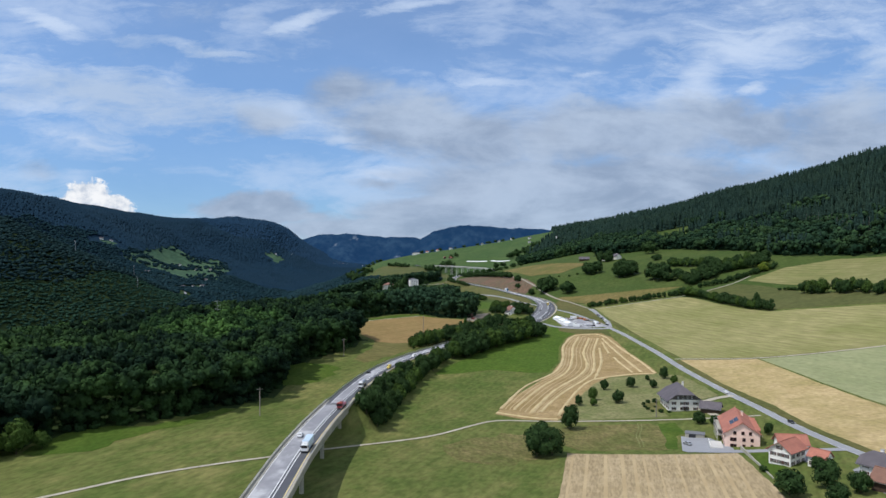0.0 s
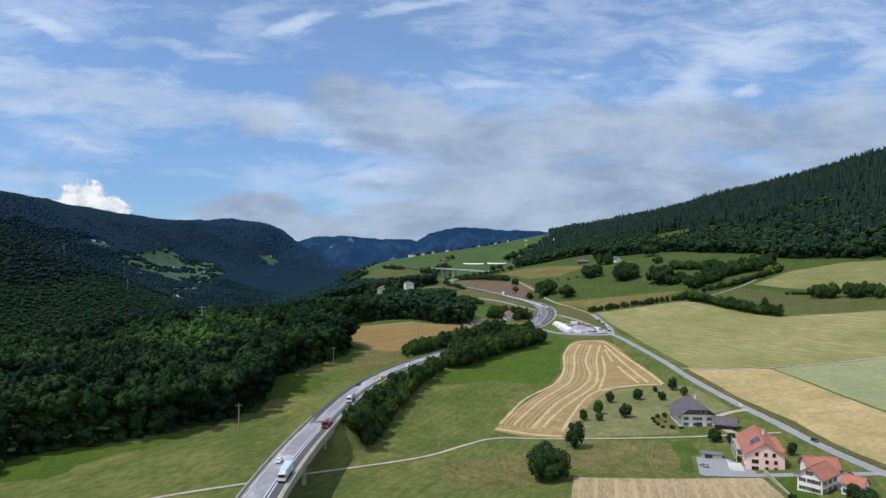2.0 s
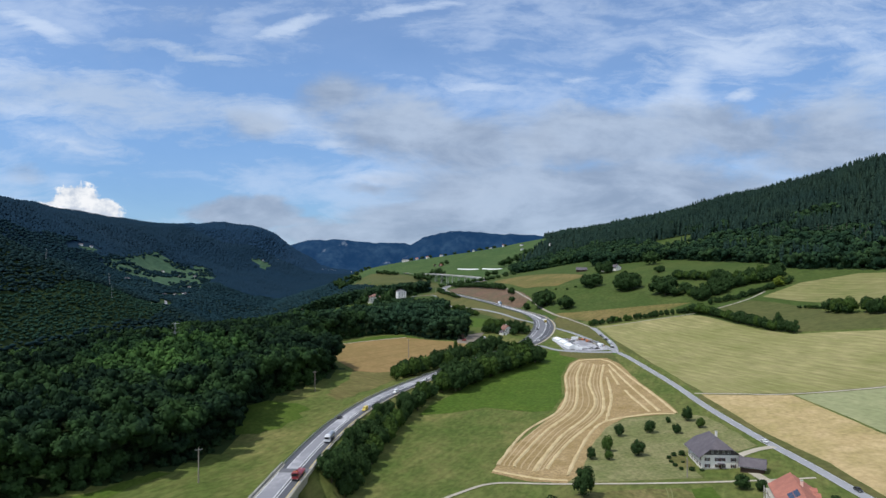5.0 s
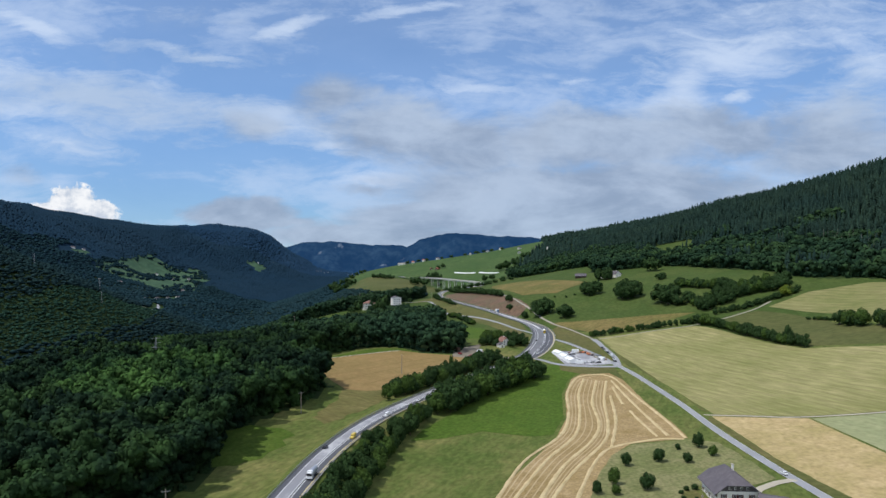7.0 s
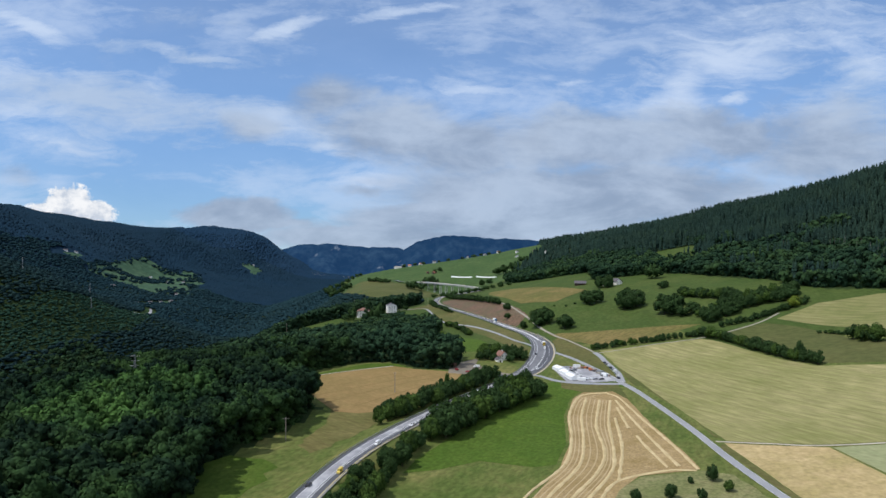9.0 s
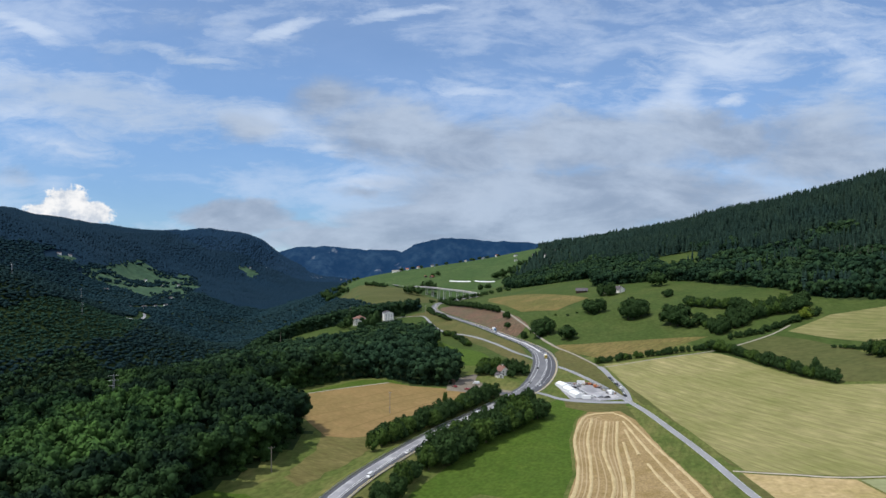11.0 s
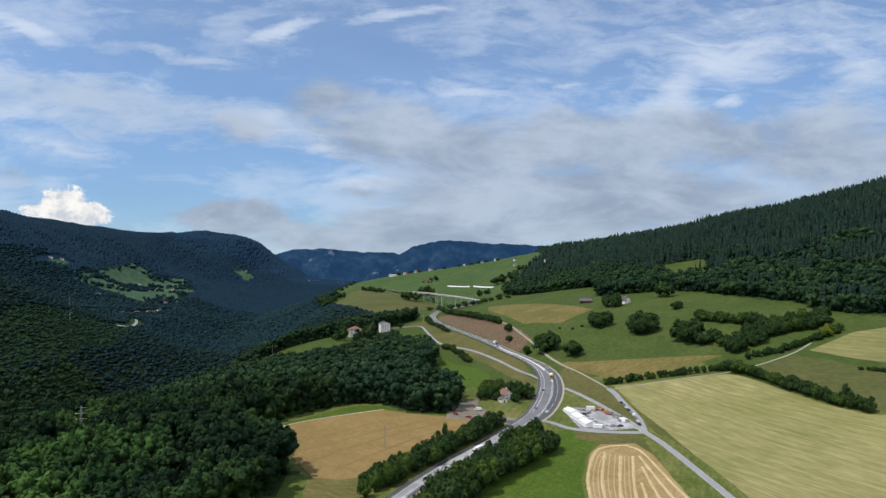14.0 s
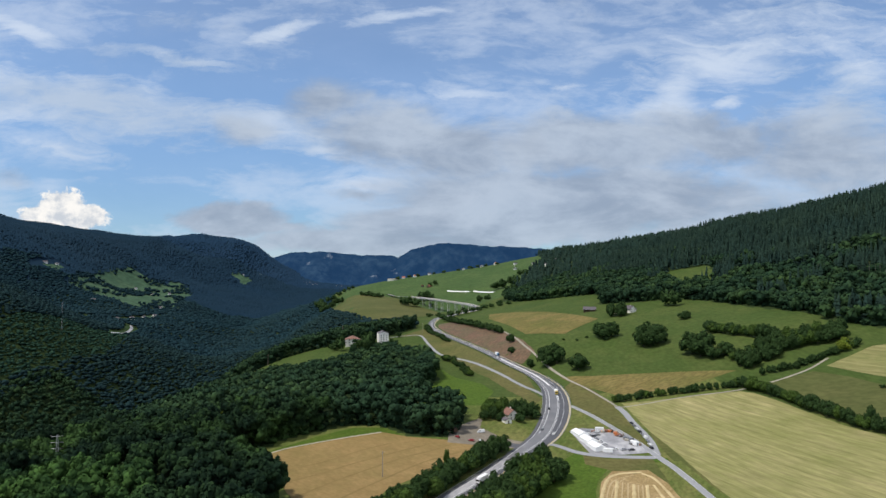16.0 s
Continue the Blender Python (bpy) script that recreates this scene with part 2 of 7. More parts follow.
GRASS = surface("meadow grass", (0.080, 0.108, 0.028), (0.190, 0.176, 0.066), 0.060, (0.074, 0.106, 0.026), 0.018, stretch=(1.2, 0.55, 1), turn=24, lo=0.36, hi=0.66, bump=0.10, bump_scale=0.9, spec=0.04, grain=0.74, speck=0.20, speck_scale=0.45, mow=(5.0, 0.04))
LUSH = surface("lush green grass", (0.050, 0.096, 0.014), (0.084, 0.126, 0.022), 0.08, (0.060, 0.102, 0.018), 0.03, stretch=(1.1, 0.7, 1), turn=30, bump=0.08, bump_scale=1.0, spec=0.04, grain=0.75, speck=0.20, speck_scale=0.5)
PASTURE = surface("hill pasture", (0.050, 0.080, 0.020), (0.084, 0.104, 0.032), 0.03, (0.046, 0.076, 0.020), 0.010, stretch=(1, 0.5, 1), bump=0.10, bump_scale=0.6, spec=0.04, grain=0.75, speck=0.18, speck_scale=0.3)
GREENER = surface("fresh meadow grass", (0.056, 0.094, 0.015), (0.090, 0.124, 0.025), 0.10, (0.050, 0.090, 0.015), 0.03, stretch=(1.1, 0.7, 1), bump=0.08, bump_scale=1.0, spec=0.04, grain=0.75, speck=0.15, speck_scale=0.5)
DRY = surface("dry grass", (0.145, 0.118, 0.043), (0.190, 0.148, 0.060), 0.10, (0.108, 0.108, 0.034), 0.02, bump=0.1, bump_scale=0.8, spec=0.04, speck=0.2, speck_scale=0.4, stretch=(1, 0.4, 1), turn=60)
MOWN = surface("mown hay field", (0.200, 0.196, 0.078), (0.325, 0.285, 0.142), 0.17, (0.190, 0.192, 0.072), 0.016, lo=0.36, hi=0.66, stretch=(1.3, 0.10, 1), turn=-19, bump=0.06, bump_scale=0.8, spec=0.04, grain=0.72, speck=0.20, speck_scale=0.6, mow=(7.0, 0.045))
MOWN_DULL = surface("dull olive hay field", (0.165, 0.165, 0.066), (0.250, 0.225, 0.105), 0.10, (0.150, 0.160, 0.058), 0.016, lo=0.36, hi=0.66, stretch=(1.3, 0.12, 1), turn=-40, bump=0.06, bump_scale=0.8, spec=0.04, grain=0.80, speck=0.18, speck_scale=0.6, mow=(8.0, 0.06))
PALE = surface("pale green crop", (0.225, 0.245, 0.128), (0.285, 0.292, 0.160), 0.08, (0.215, 0.236, 0.118), 0.02, stretch=(1.2, 0.5, 1), turn=-25, bump=0.05, bump_scale=0.8, spec=0.04, speck=0.12, speck_scale=0.5, mow=(6.0, 0.03))
RYE = surface("ripe rye", (0.375, 0.285, 0.142), (0.460, 0.355, 0.192), 0.06, (0.285, 0.235, 0.100), 0.024, stretch=(1.0, 0.8, 1), turn=-10, lo=0.38, hi=0.66, bump=0.15, bump_scale=1.5, spec=0.04, grain=0.80, speck=0.16, speck_scale=0.45)
WHEAT = surface("ripe wheat", (0.228, 0.152, 0.066), (0.282, 0.192, 0.086), 0.08, (0.200, 0.148, 0.060), 0.03, stretch=(1.0, 0.5, 1), turn=-50, bump=0.1, bump_scale=1.5, spec=0.04, grain=0.75, speck=0.10, speck_scale=0.6)
PARCHED = surface("parched meadow", (0.120, 0.108, 0.040), (0.165, 0.142, 0.058), 0.09, (0.098, 0.100, 0.034), 0.03, stretch=(1.0, 0.35, 1), turn=-62, bump=0.08, bump_scale=1.0, spec=0.04, grain=0.75, speck=0.18, speck_scale=0.5)
WHEAT_LOW = surface("trodden wheat", (0.155, 0.112, 0.045), (0.235, 0.160, 0.070), 0.16, (0.185, 0.135, 0.055), 0.05, spec=0.04, grain=0.75)
STUBBLE = surface("wheat stubble", (0.285, 0.203, 0.104), (0.390, 0.292, 0.158), 0.35, (0.240, 0.172, 0.074), 0.05, bump=0.1, bump_scale=2, spec=0.04, grain=0.78, speck=0.22, speck_scale=0.9)
PALE_STUBBLE = surface("greyish stubble", (0.330, 0.258, 0.156), (0.415, 0.330, 0.205), 0.14, (0.285, 0.220, 0.125), 0.04, stretch=(1.3, 0.25, 1), turn=13, bump=0.1, bump_scale=2, spec=0.04, grain=0.80, speck=0.20, speck_scale=0.9, mow=(5.0, 0.05))
STRAW_THIN = surface("thin straw", (0.40, 0.310, 0.180), (0.45, 0.355, 0.210), 0.25, (0.36, 0.275, 0.155), 0.05, spec=0.04)
STRAW = surface("cut straw", (0.500, 0.396, 0.222), (0.575, 0.470, 0.280), 0.8, (0.425, 0.335, 0.180), 0.15, bump=0.25, bump_scale=3, spec=0.04)
EARTH = surface("bare brown earth", (0.120, 0.066, 0.042), (0.160, 0.092, 0.058), 0.15, (0.100, 0.080, 0.042), 0.05, bump=0.2, bump_scale=0.5, speck=0.25, speck_scale=0.3)
HILL_MEADOW = surface("far hill meadow", (0.052, 0.092, 0.031), (0.074, 0.110, 0.040), 0.02, (0.047, 0.085, 0.029), 0.008, spec=0.04, speck=0.2, speck_scale=0.12)
ORCHARD = surface("dry orchard grass", (0.160, 0.165, 0.072), (0.225, 0.208, 0.104), 0.14, (0.135, 0.150, 0.058), 0.03, lo=0.40, hi=0.62, bump=0.15, bump_scale=0.9, spec=0.04, grain=0.78, speck=0.24, speck_scale=0.6)
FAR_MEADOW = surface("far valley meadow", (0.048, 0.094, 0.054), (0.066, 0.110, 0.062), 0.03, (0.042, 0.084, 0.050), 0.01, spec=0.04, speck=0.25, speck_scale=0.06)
SCRUB = surface("scrubby slope", (0.026, 0.048, 0.016), (0.042, 0.068, 0.022), 0.06, (0.030, 0.056, 0.020), 0.012, spec=0.04, speck=0.3, speck_scale=0.1)
FLOOR = surface("forest floor", (0.018, 0.034, 0.013), (0.031, 0.049, 0.019), 0.2, (0.033, 0.052, 0.018), 0.03, spec=0.04)
YARD_BROWN = surface("brown trodden yard", (0.175, 0.150, 0.118), (0.255, 0.225, 0.180), 0.3, (0.150, 0.130, 0.100), 0.07, bump=0.03, bump_scale=4)
GRAVEL = surface("pale gravel", (0.40, 0.36, 0.285), (0.48, 0.44, 0.355), 0.8, (0.34, 0.31, 0.245), 0.08, bump=0.03, bump_scale=4)
YARD = surface("packed gravel yard", (0.27, 0.245, 0.20), (0.35, 0.32, 0.27), 0.4, (0.24, 0.225, 0.185), 0.08, bump=0.03, bump_scale=4)
ASPHALT = surface("dark asphalt", (0.070, 0.073, 0.083), (0.098, 0.101, 0.112), 0.3, (0.082, 0.085, 0.096), 0.06, rough=0.85, stretch=(1, 0.3, 1))
WORN = surface("pale worn asphalt", (0.250, 0.252, 0.268), (0.430, 0.430, 0.445), 0.16, (0.225, 0.227, 0.245), 0.05, lo=0.42, hi=0.58, stretch=(1, 0.35, 1), rough=0.85)
TRODDEN = surface("grey asphalt", (0.150, 0.153, 0.165), (0.205, 0.208, 0.220), 0.15, (0.135, 0.138, 0.150), 0.05, rough=0.85)
LANE = surface("country road asphalt", (0.260, 0.268, 0.285), (0.310, 0.318, 0.335), 0.4, (0.245, 0.252, 0.268), 0.05, rough=0.88)
PAINT = surface("white road paint", (0.62, 0.62, 0.62), (0.72, 0.72, 0.72), 1.5, rough=0.7)
OLIVE = surface("dry olive hill grass", (0.085, 0.092, 0.034), (0.112, 0.112, 0.044), 0.03, (0.074, 0.086, 0.030), 0.01, spec=0.04, speck=0.15, speck_scale=0.2)
VERGE = surface("dry road verge", (0.105, 0.100, 0.038), (0.150, 0.128, 0.054), 0.08, (0.080, 0.092, 0.030), 0.02, spec=0.04, speck=0.18, speck_scale=0.3)
GREY_STEEL = surface("dull grey steel", (0.10, 0.10, 0.105), (0.15, 0.15, 0.155), 2, rough=0.6)
YELLOW_LINE = surface("yellow road paint", (0.56, 0.45, 0.20), (0.64, 0.52, 0.26), 1.5, rough=0.7)
CONCRETE = surface("weathered concrete", (0.38, 0.36, 0.30), (0.46, 0.44, 0.37), 0.5, (0.31, 0.295, 0.245), 0.12, rough=0.9, bump=0.02, bump_scale=3)
NEW_CONCRETE = surface("pale concrete", (0.52, 0.51, 0.49), (0.60, 0.59, 0.57), 0.3, (0.47, 0.46, 0.44), 0.08, rough=0.9)
BROWNED = surface("browned meadow grass", (0.120, 0.112, 0.042), (0.200, 0.164, 0.074), 0.10, (0.098, 0.108, 0.034), 0.04, stretch=(1.1, 0.6, 1), lo=0.38, hi=0.64, bump=0.10, bump_scale=0.9, spec=0.04, grain=0.78, speck=0.24, speck_scale=0.6)
STEEL = surface("galvanised steel", (0.36, 0.37, 0.38), (0.44, 0.45, 0.46), 2, rough=0.5, metal=0.7)
WOOD = surface("weathered pole wood", (0.23, 0.20, 0.17), (0.30, 0.26, 0.22), 3, rough=0.9)
DARKWOOD = surface("dark stained boards", (0.050, 0.032, 0.022), (0.080, 0.050, 0.034), 2, rough=0.8)
PINK = surface("pink render", (0.86, 0.62, 0.52), (0.89, 0.66, 0.56), 0.6, (0.82, 0.58, 0.49), 0.2)
WHITE = surface("white render", (0.83, 0.81, 0.77), (0.87, 0.85, 0.81), 0.6, (0.79, 0.77, 0.73), 0.2)
CREAM = surface("cream grey render", (0.79, 0.765, 0.70), (0.84, 0.81, 0.75), 0.6, (0.75, 0.72, 0.66), 0.2)
TILE = surface("red clay tiles", (0.34, 0.130, 0.092), (0.46, 0.190, 0.135), 1.2, (0.30, 0.125, 0.095), 0.25, stretch=(1, 1, 3), bump=0.05, bump_scale=2.5)
SLATE = surface("grey fibre slates", (0.100, 0.088, 0.098), (0.145, 0.130, 0.142), 1.0, (0.090, 0.080, 0.090), 0.25, rough=0.75, bump=0.04, bump_scale=2.5)
SHUTTER = surface("dark brown shutter", (0.060, 0.026, 0.020), (0.085, 0.036, 0.028), 3, rough=0.7)
REDFRAME = surface("dark red window frame", (0.100, 0.028, 0.024), (0.130, 0.040, 0.032), 4, rough=0.6)
GREYBOARDS = surface("weathered grey boards", (0.085, 0.078, 0.078), (0.120, 0.110, 0.108), 2, rough=0.85)
FRAME = surface("white window frame", (0.70, 0.69, 0.66), (0.76, 0.75, 0.72), 4, rough=0.6)
GLASS = surface("dark window glass", (0.016, 0.014, 0.014), (0.026, 0.024, 0.026), 0.7, rough=0.35, spec=0.10)
RUBBER = surface("black tyre", (0.018, 0.018, 0.018), (0.026, 0.026, 0.026), 6)
CANVAS = surface("white tent canvas", (0.76, 0.77, 0.78), (0.82, 0.83, 0.84), 0.8, rough=0.8)
BARK = surface("tree bark", (0.075, 0.055, 0.040), (0.110, 0.085, 0.062), 3, rough=0.95)
STEM = surface("pale spruce stem", (0.12, 0.115, 0.10), (0.18, 0.17, 0.15), 0.5, rough=0.95)
LEAF = surface("broadleaf foliage", (0.024, 0.052, 0.012), (0.074, 0.122, 0.026), 0.35, (0.046, 0.080, 0.019), 0.07, island=0.25, rough=0.75, spec=0.04, grain=0.7)
LEAF_BRIGHT = surface("yellow-green foliage", (0.090, 0.130, 0.018), (0.150, 0.185, 0.030), 0.9, (0.110, 0.150, 0.022), 0.1, island=0.28, rough=0.75, spec=0.04, bump=0.35, bump_scale=1.6)
LEAF_DARK = surface("dark hedge foliage", (0.015, 0.035, 0.013), (0.042, 0.076, 0.023), 0.35, (0.026, 0.052, 0.017), 0.08, island=0.25, rough=0.75, spec=0.04, grain=0.7)
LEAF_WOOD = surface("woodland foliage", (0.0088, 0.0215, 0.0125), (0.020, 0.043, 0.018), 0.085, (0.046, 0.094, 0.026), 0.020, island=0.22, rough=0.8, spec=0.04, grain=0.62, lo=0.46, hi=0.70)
# brighter copy of the woodland foliage, with the sunlit look in its colour
LEAF_SUNLIT_TONE = surface("woodland foliage in sunlit tone", (0.013, 0.034, 0.015), (0.032, 0.071, 0.022), 0.085, (0.058, 0.122, 0.030), 0.020, island=0.24, rough=0.8, spec=0.04, grain=0.62, lo=0.44, hi=0.66)
# cloud shade and haze are put into this slope's foliage colour
LEAF_SHADE = surface("slope woods with shade and haze in colour", (0.0095, 0.026, 0.028), (0.020, 0.042, 0.038), 0.05, (0.012, 0.030, 0.033), 0.008, island=0.18, rough=0.9, spec=0.04, lo=0.36, hi=0.66)
LEAF_EAST = surface("hillside broadleaf foliage", (0.012, 0.030, 0.016), (0.044, 0.083, 0.028), 0.045, (0.017, 0.040, 0.022), 0.014, island=0.22, rough=0.85, spec=0.04, grain=0.62, lo=0.40, hi=0.64)
# haze is put into the blue of this farther foliage
LEAF_HAZE = surface("deep valley woods with haze in colour", (0.0095, 0.028, 0.036), (0.019, 0.043, 0.046), 0.03, (0.011, 0.032, 0.041), 0.005, island=0.15, rough=0.9, spec=0.04, lo=0.36, hi=0.66)
LEAF_TERRACE = surface("young light woods", (0.016, 0.042, 0.030), (0.028, 0.064, 0.038), 0.04, (0.019, 0.047, 0.031), 0.012, island=0.2, rough=0.9, spec=0.04, lo=0.36, hi=0.66)
LEAF_MID = surface("mixed woodland foliage", (0.0135, 0.033, 0.019), (0.046, 0.084, 0.030), 0.045, (0.020, 0.045, 0.024), 0.014, island=0.22, rough=0.85, spec=0.04, grain=0.62, lo=0.40, hi=0.66)
SPRUCE = surface("spruce foliage", (0.012, 0.027, 0.021), (0.027, 0.049, 0.031), 0.045, (0.014, 0.031, 0.026), 0.010, island=0.25, rough=0.9, spec=0.04, grain=0.7)
# haze and cloud shade are mixed into the far spruce colour
SPRUCE_HAZE = surface("far woods with haze and shade in colour", (0.0075, 0.022, 0.037), (0.013, 0.031, 0.050), 0.012, (0.0090, 0.026, 0.046), 0.003, island=0.08, rough=0.95, spec=0.04)
# farther still, so more haze blue goes into the colour
SPRUCE_HAZE_BACK = surface("second mountain woods with haze in colour", (0.0095, 0.028, 0.054), (0.015, 0.037, 0.068), 0.010, (0.011, 0.032, 0.062), 0.003, island=0.08, rough=0.95, spec=0.04)


def paint(name, col, rough=0.35, metal=0.0):
    return surface(name, tuple(v * 0.94 for v in col), tuple(min(1, v * 1.06) for v in col), 2.0, rough=rough, metal=metal, spec=0.5)


WHITE_PAINT, SILVER, BLACK_PAINT = paint("white car paint", (0.72, 0.73, 0.74)), paint("silver car paint", (0.42, 0.43, 0.45), 0.35, 0.5), paint("black car paint", (0.025, 0.026, 0.03))
RED_PAINT, YELLOW_PAINT, BLUE_PAINT, GREY_PAINT = paint("red paint", (0.24, 0.025, 0.03)), paint("yellow paint", (0.62, 0.46, 0.06)), paint("blue paint", (0.10, 0.25, 0.42)), paint("grey paint", (0.18, 0.19, 0.20))
ORANGE_PAINT = paint("orange machine paint", (0.50, 0.16, 0.05))


# ---- terrain: cross sections from south to north, (x, height) pairs ----
SECTIONS = {
    -400: ((-2600, 420), (-1500, 240), (-900, 60), (-500, -20), (-200, 0), (0, -8), (150, 4), (350, 26), (700, 120), (1100, 260), (2600, 500)),
    150: ((-2600, 420), (-1500, 250), (-900, 60), (-600, -60), (-430, -60), (-280, 2), (-170, 4), (-60, -2), (0, -6), (120, 2), (250, 13), (400, 40), (700, 125), (1100, 265), (2600, 500)),
    250: ((-2600, 420), (-1500, 255), (-950, 70), (-650, -70), (-450, -70), (-300, 4), (-180, 6), (-100, 4), (-40, 1), (20, -3), (60, -2), (120, 3), (200, 9), (330, 24), (600, 85), (1000, 220), (1600, 430), (2600, 500)),
    350: ((-2600, 420), (-1500, 270), (-1000, 90), (-720, -90), (-500, -90), (-330, 2), (-250, 9), (-150, 9), (-85, 6), (-50, 3), (-20, -2), (60, -4), (130, -1), (180, 4), (260, 12), (400, 42), (700, 125), (1100, 265), (2600, 500)),
    470: ((-2600, 420), (-1500, 275), (-1050, 90), (-760, -110), (-540, -110), (-350, 0), (-250, 12), (-130, 11), (-70, 10), (-20, 5), (30, 2), (80, 2), (140, 3), (200, 9), (260, 18), (420, 52), (700, 130), (1100, 270), (2600, 480)),
    600: ((-2600, 420), (-1500, 280), (-1100, 120), (-800, -90), (-570, -140), (-360, -70), (-275, 10), (-140, 15), (-50, 15), (0, 12), (60, 10), (116, 6), (170, 10), (210, 14), (290, 30), (350, 44), (480, 80), (700, 140), (1100, 275), (2600, 480)),
    720: ((-2600, 420), (-1500, 290), (-1130, 130), (-800, -60), (-580, -150), (-350, -105), (-250, 3), (-130, 16), (-26, 22), (40, 20), (90, 18), (140, 16), (180, 19), (260, 31), (354, 46), (470, 74), (620, 120), (900, 215), (1300, 310), (2600, 440)),
    860: ((-2600, 420), (-1500, 300), (-1150, 150), (-780, 10), (-620, -140), (-480, -160), (-350, -125), (-248, -12), (-140, 8), (-40, 14), (50, 18), (110, 20), (150, 22), (200, 33), (264, 48), (350, 70), (450, 88), (600, 128), (900, 225), (1200, 300), (2600, 420)),
    1030: ((-2600, 420), (-1500, 290), (-1150, 180), (-800, 60), (-640, -100), (-500, -165), (-345, -125), (-232, -16), (-160, -4), (-60, 8), (20, 10), (90, 24), (125, 38), (182, 54), (260, 63), (350, 78), (450, 96), (600, 140), (800, 210), (1000, 270), (1400, 310), (2600, 400)),
    1300: ((-2600, 400), (-1600, 280), (-1150, 190), (-850, 90), (-650, -50), (-500, -150), (-360, -125), (-275, -48), (-222, -12), (-130, 11), (-60, 21), (0, 22), (60, 28), (140, 50), (245, 70), (350, 92), (500, 138), (700, 202), (806, 250), (930, 274), (1300, 300), (2600, 380)),
    1550: ((-2600, 380), (-1600, 250), (-1250, 215), (-960, 142), (-730, 30), (-620, -60), (-480, -160), (-380, -140), (-212, -55), (-110, -5), (-40, 14), (30, 20), (140, 38), (250, 66), (350, 98), (500, 145), (700, 212), (810, 242), (930, 268), (1300, 290), (2600, 360)),
    1850: ((-2600, 360), (-1700, 190), (-1250, 150), (-950, 62), (-678, -45), (-560, -100), (-450, -150), (-320, -90), (-180, 14), (-80, 20), (0, 10), (80, 10), (150, 32), (250, 62), (400, 110), (560, 165), (720, 217), (1000, 230), (2600, 300)),
    2050: ((-2600, 345), (-1750, 180), (-1300, 105), (-1000, 30), (-750, -55), (-560, -125), (-420, -120), (-290, -40), (-190, 18), (-90, 26), (-20, 14), (60, 9), (120, 20), (180, 42), (300, 84), (460, 138), (620, 190), (860, 222), (2600, 280)),
    2300: ((-2600, 330), (-1800, 170), (-1400, 60), (-1050, -10), (-800, -60), (-560, -140), (-380, -80), (-220, 16), (-50, 36), (100, 55), (250, 84), (420, 136), (600, 186), (900, 210), (2600, 260)),
    2700: ((-2600, 400), (-2000, 340), (-1680, 300), (-1400, 150), (-1150, 20), (-850, -50), (-620, -110), (-420, -40), (-260, 34), (-200, 48), (-100, 67), (0, 80), (120, 98), (242, 117), (330, 136), (480, 162), (900, 170), (2600, 200)),
    3280: ((-2600, 380), (-1900, 325), (-1560, 242), (-1350, 90), (-1216, 6), (-950, -20), (-700, -80), (-460, -60), (-250, 0), (0, 30), (300, 60), (700, 90), (2600, 150)),
    3800: ((-2600, 350), (-1800, 292), (-1520, 240), (-1380, 205), (-1150, 90), (-900, 0), (-650, -60), (-450, -50), (0, 0), (700, 40), (2600, 100)),
    4300: ((-2600, 310), (-1700, 262), (-1520, 240), (-1340, 276), (-1150, 260), (-1021, 244), (-900, 120), (-700, 0), (-450, -30), (0, -20), (700, 0), (2600, 60)),
    5200: ((-2600, 200), (-1500, 160), (-1021, 100), (-700, 0), (0, -40), (2600, 0)),
}
GX = np.arange(-2600, 2601, 10.0)
SEC_Y = np.array(sorted(SECTIONS), float)


def section_profile(pairs):
    xs, zs = np.array(pairs, float).T
    z = np.interp(GX, xs, zs)
    k = np.exp(-0.5 * (np.arange(-6, 7) / 2.6) ** 2)
    return np.convolve(np.pad(z, 6, mode="edge"), k / k.sum(), mode="valid")


SEC_Z = np.array([section_profile(SECTIONS[int(y)]) for y in SEC_Y])


def base_height(x, y):
    """Height of the open land before roads are cut into it."""
    x, y = np.broadcast_arrays(np.asarray(x, float), np.asarray(y, float))
    u = np.clip((x - GX[0]) / 10.0, 0, len(GX) - 1.001)
    i = u.astype(int)
    f = u - i
    yy = np.clip(y, SEC_Y[0], SEC_Y[-1] - 0.01)
    j = np.clip(np.searchsorted(SEC_Y, yy, side="right") - 1, 0, len(SEC_Y) - 2)

    def z(row):
        row = np.clip(row, 0, len(SEC_Y) - 1)
        return SEC_Z[row, i] * (1 - f) + SEC_Z[row, i + 1] * f

    h = SEC_Y[j + 1] - SEC_Y[j]
    s = (yy - SEC_Y[j]) / h
    p0, p1, p2, p3 = z(j - 1), z(j), z(j + 1), z(j + 2)
    ya, yb = SEC_Y[np.maximum(j - 1, 0)], SEC_Y[np.minimum(j + 2, len(SEC_Y) - 1)]
    m1 = (p2 - p0) / (SEC_Y[j + 1] - ya) * h
    m2 = (p3 - p1) / (yb - SEC_Y[j]) * h
    return (2 * s**3 - 3 * s**2 + 1) * p1 + (s**3 - 2 * s**2 + s) * m1 + (3 * s**2 - 2 * s**3) * p2 + (s**3 - s**2) * m2


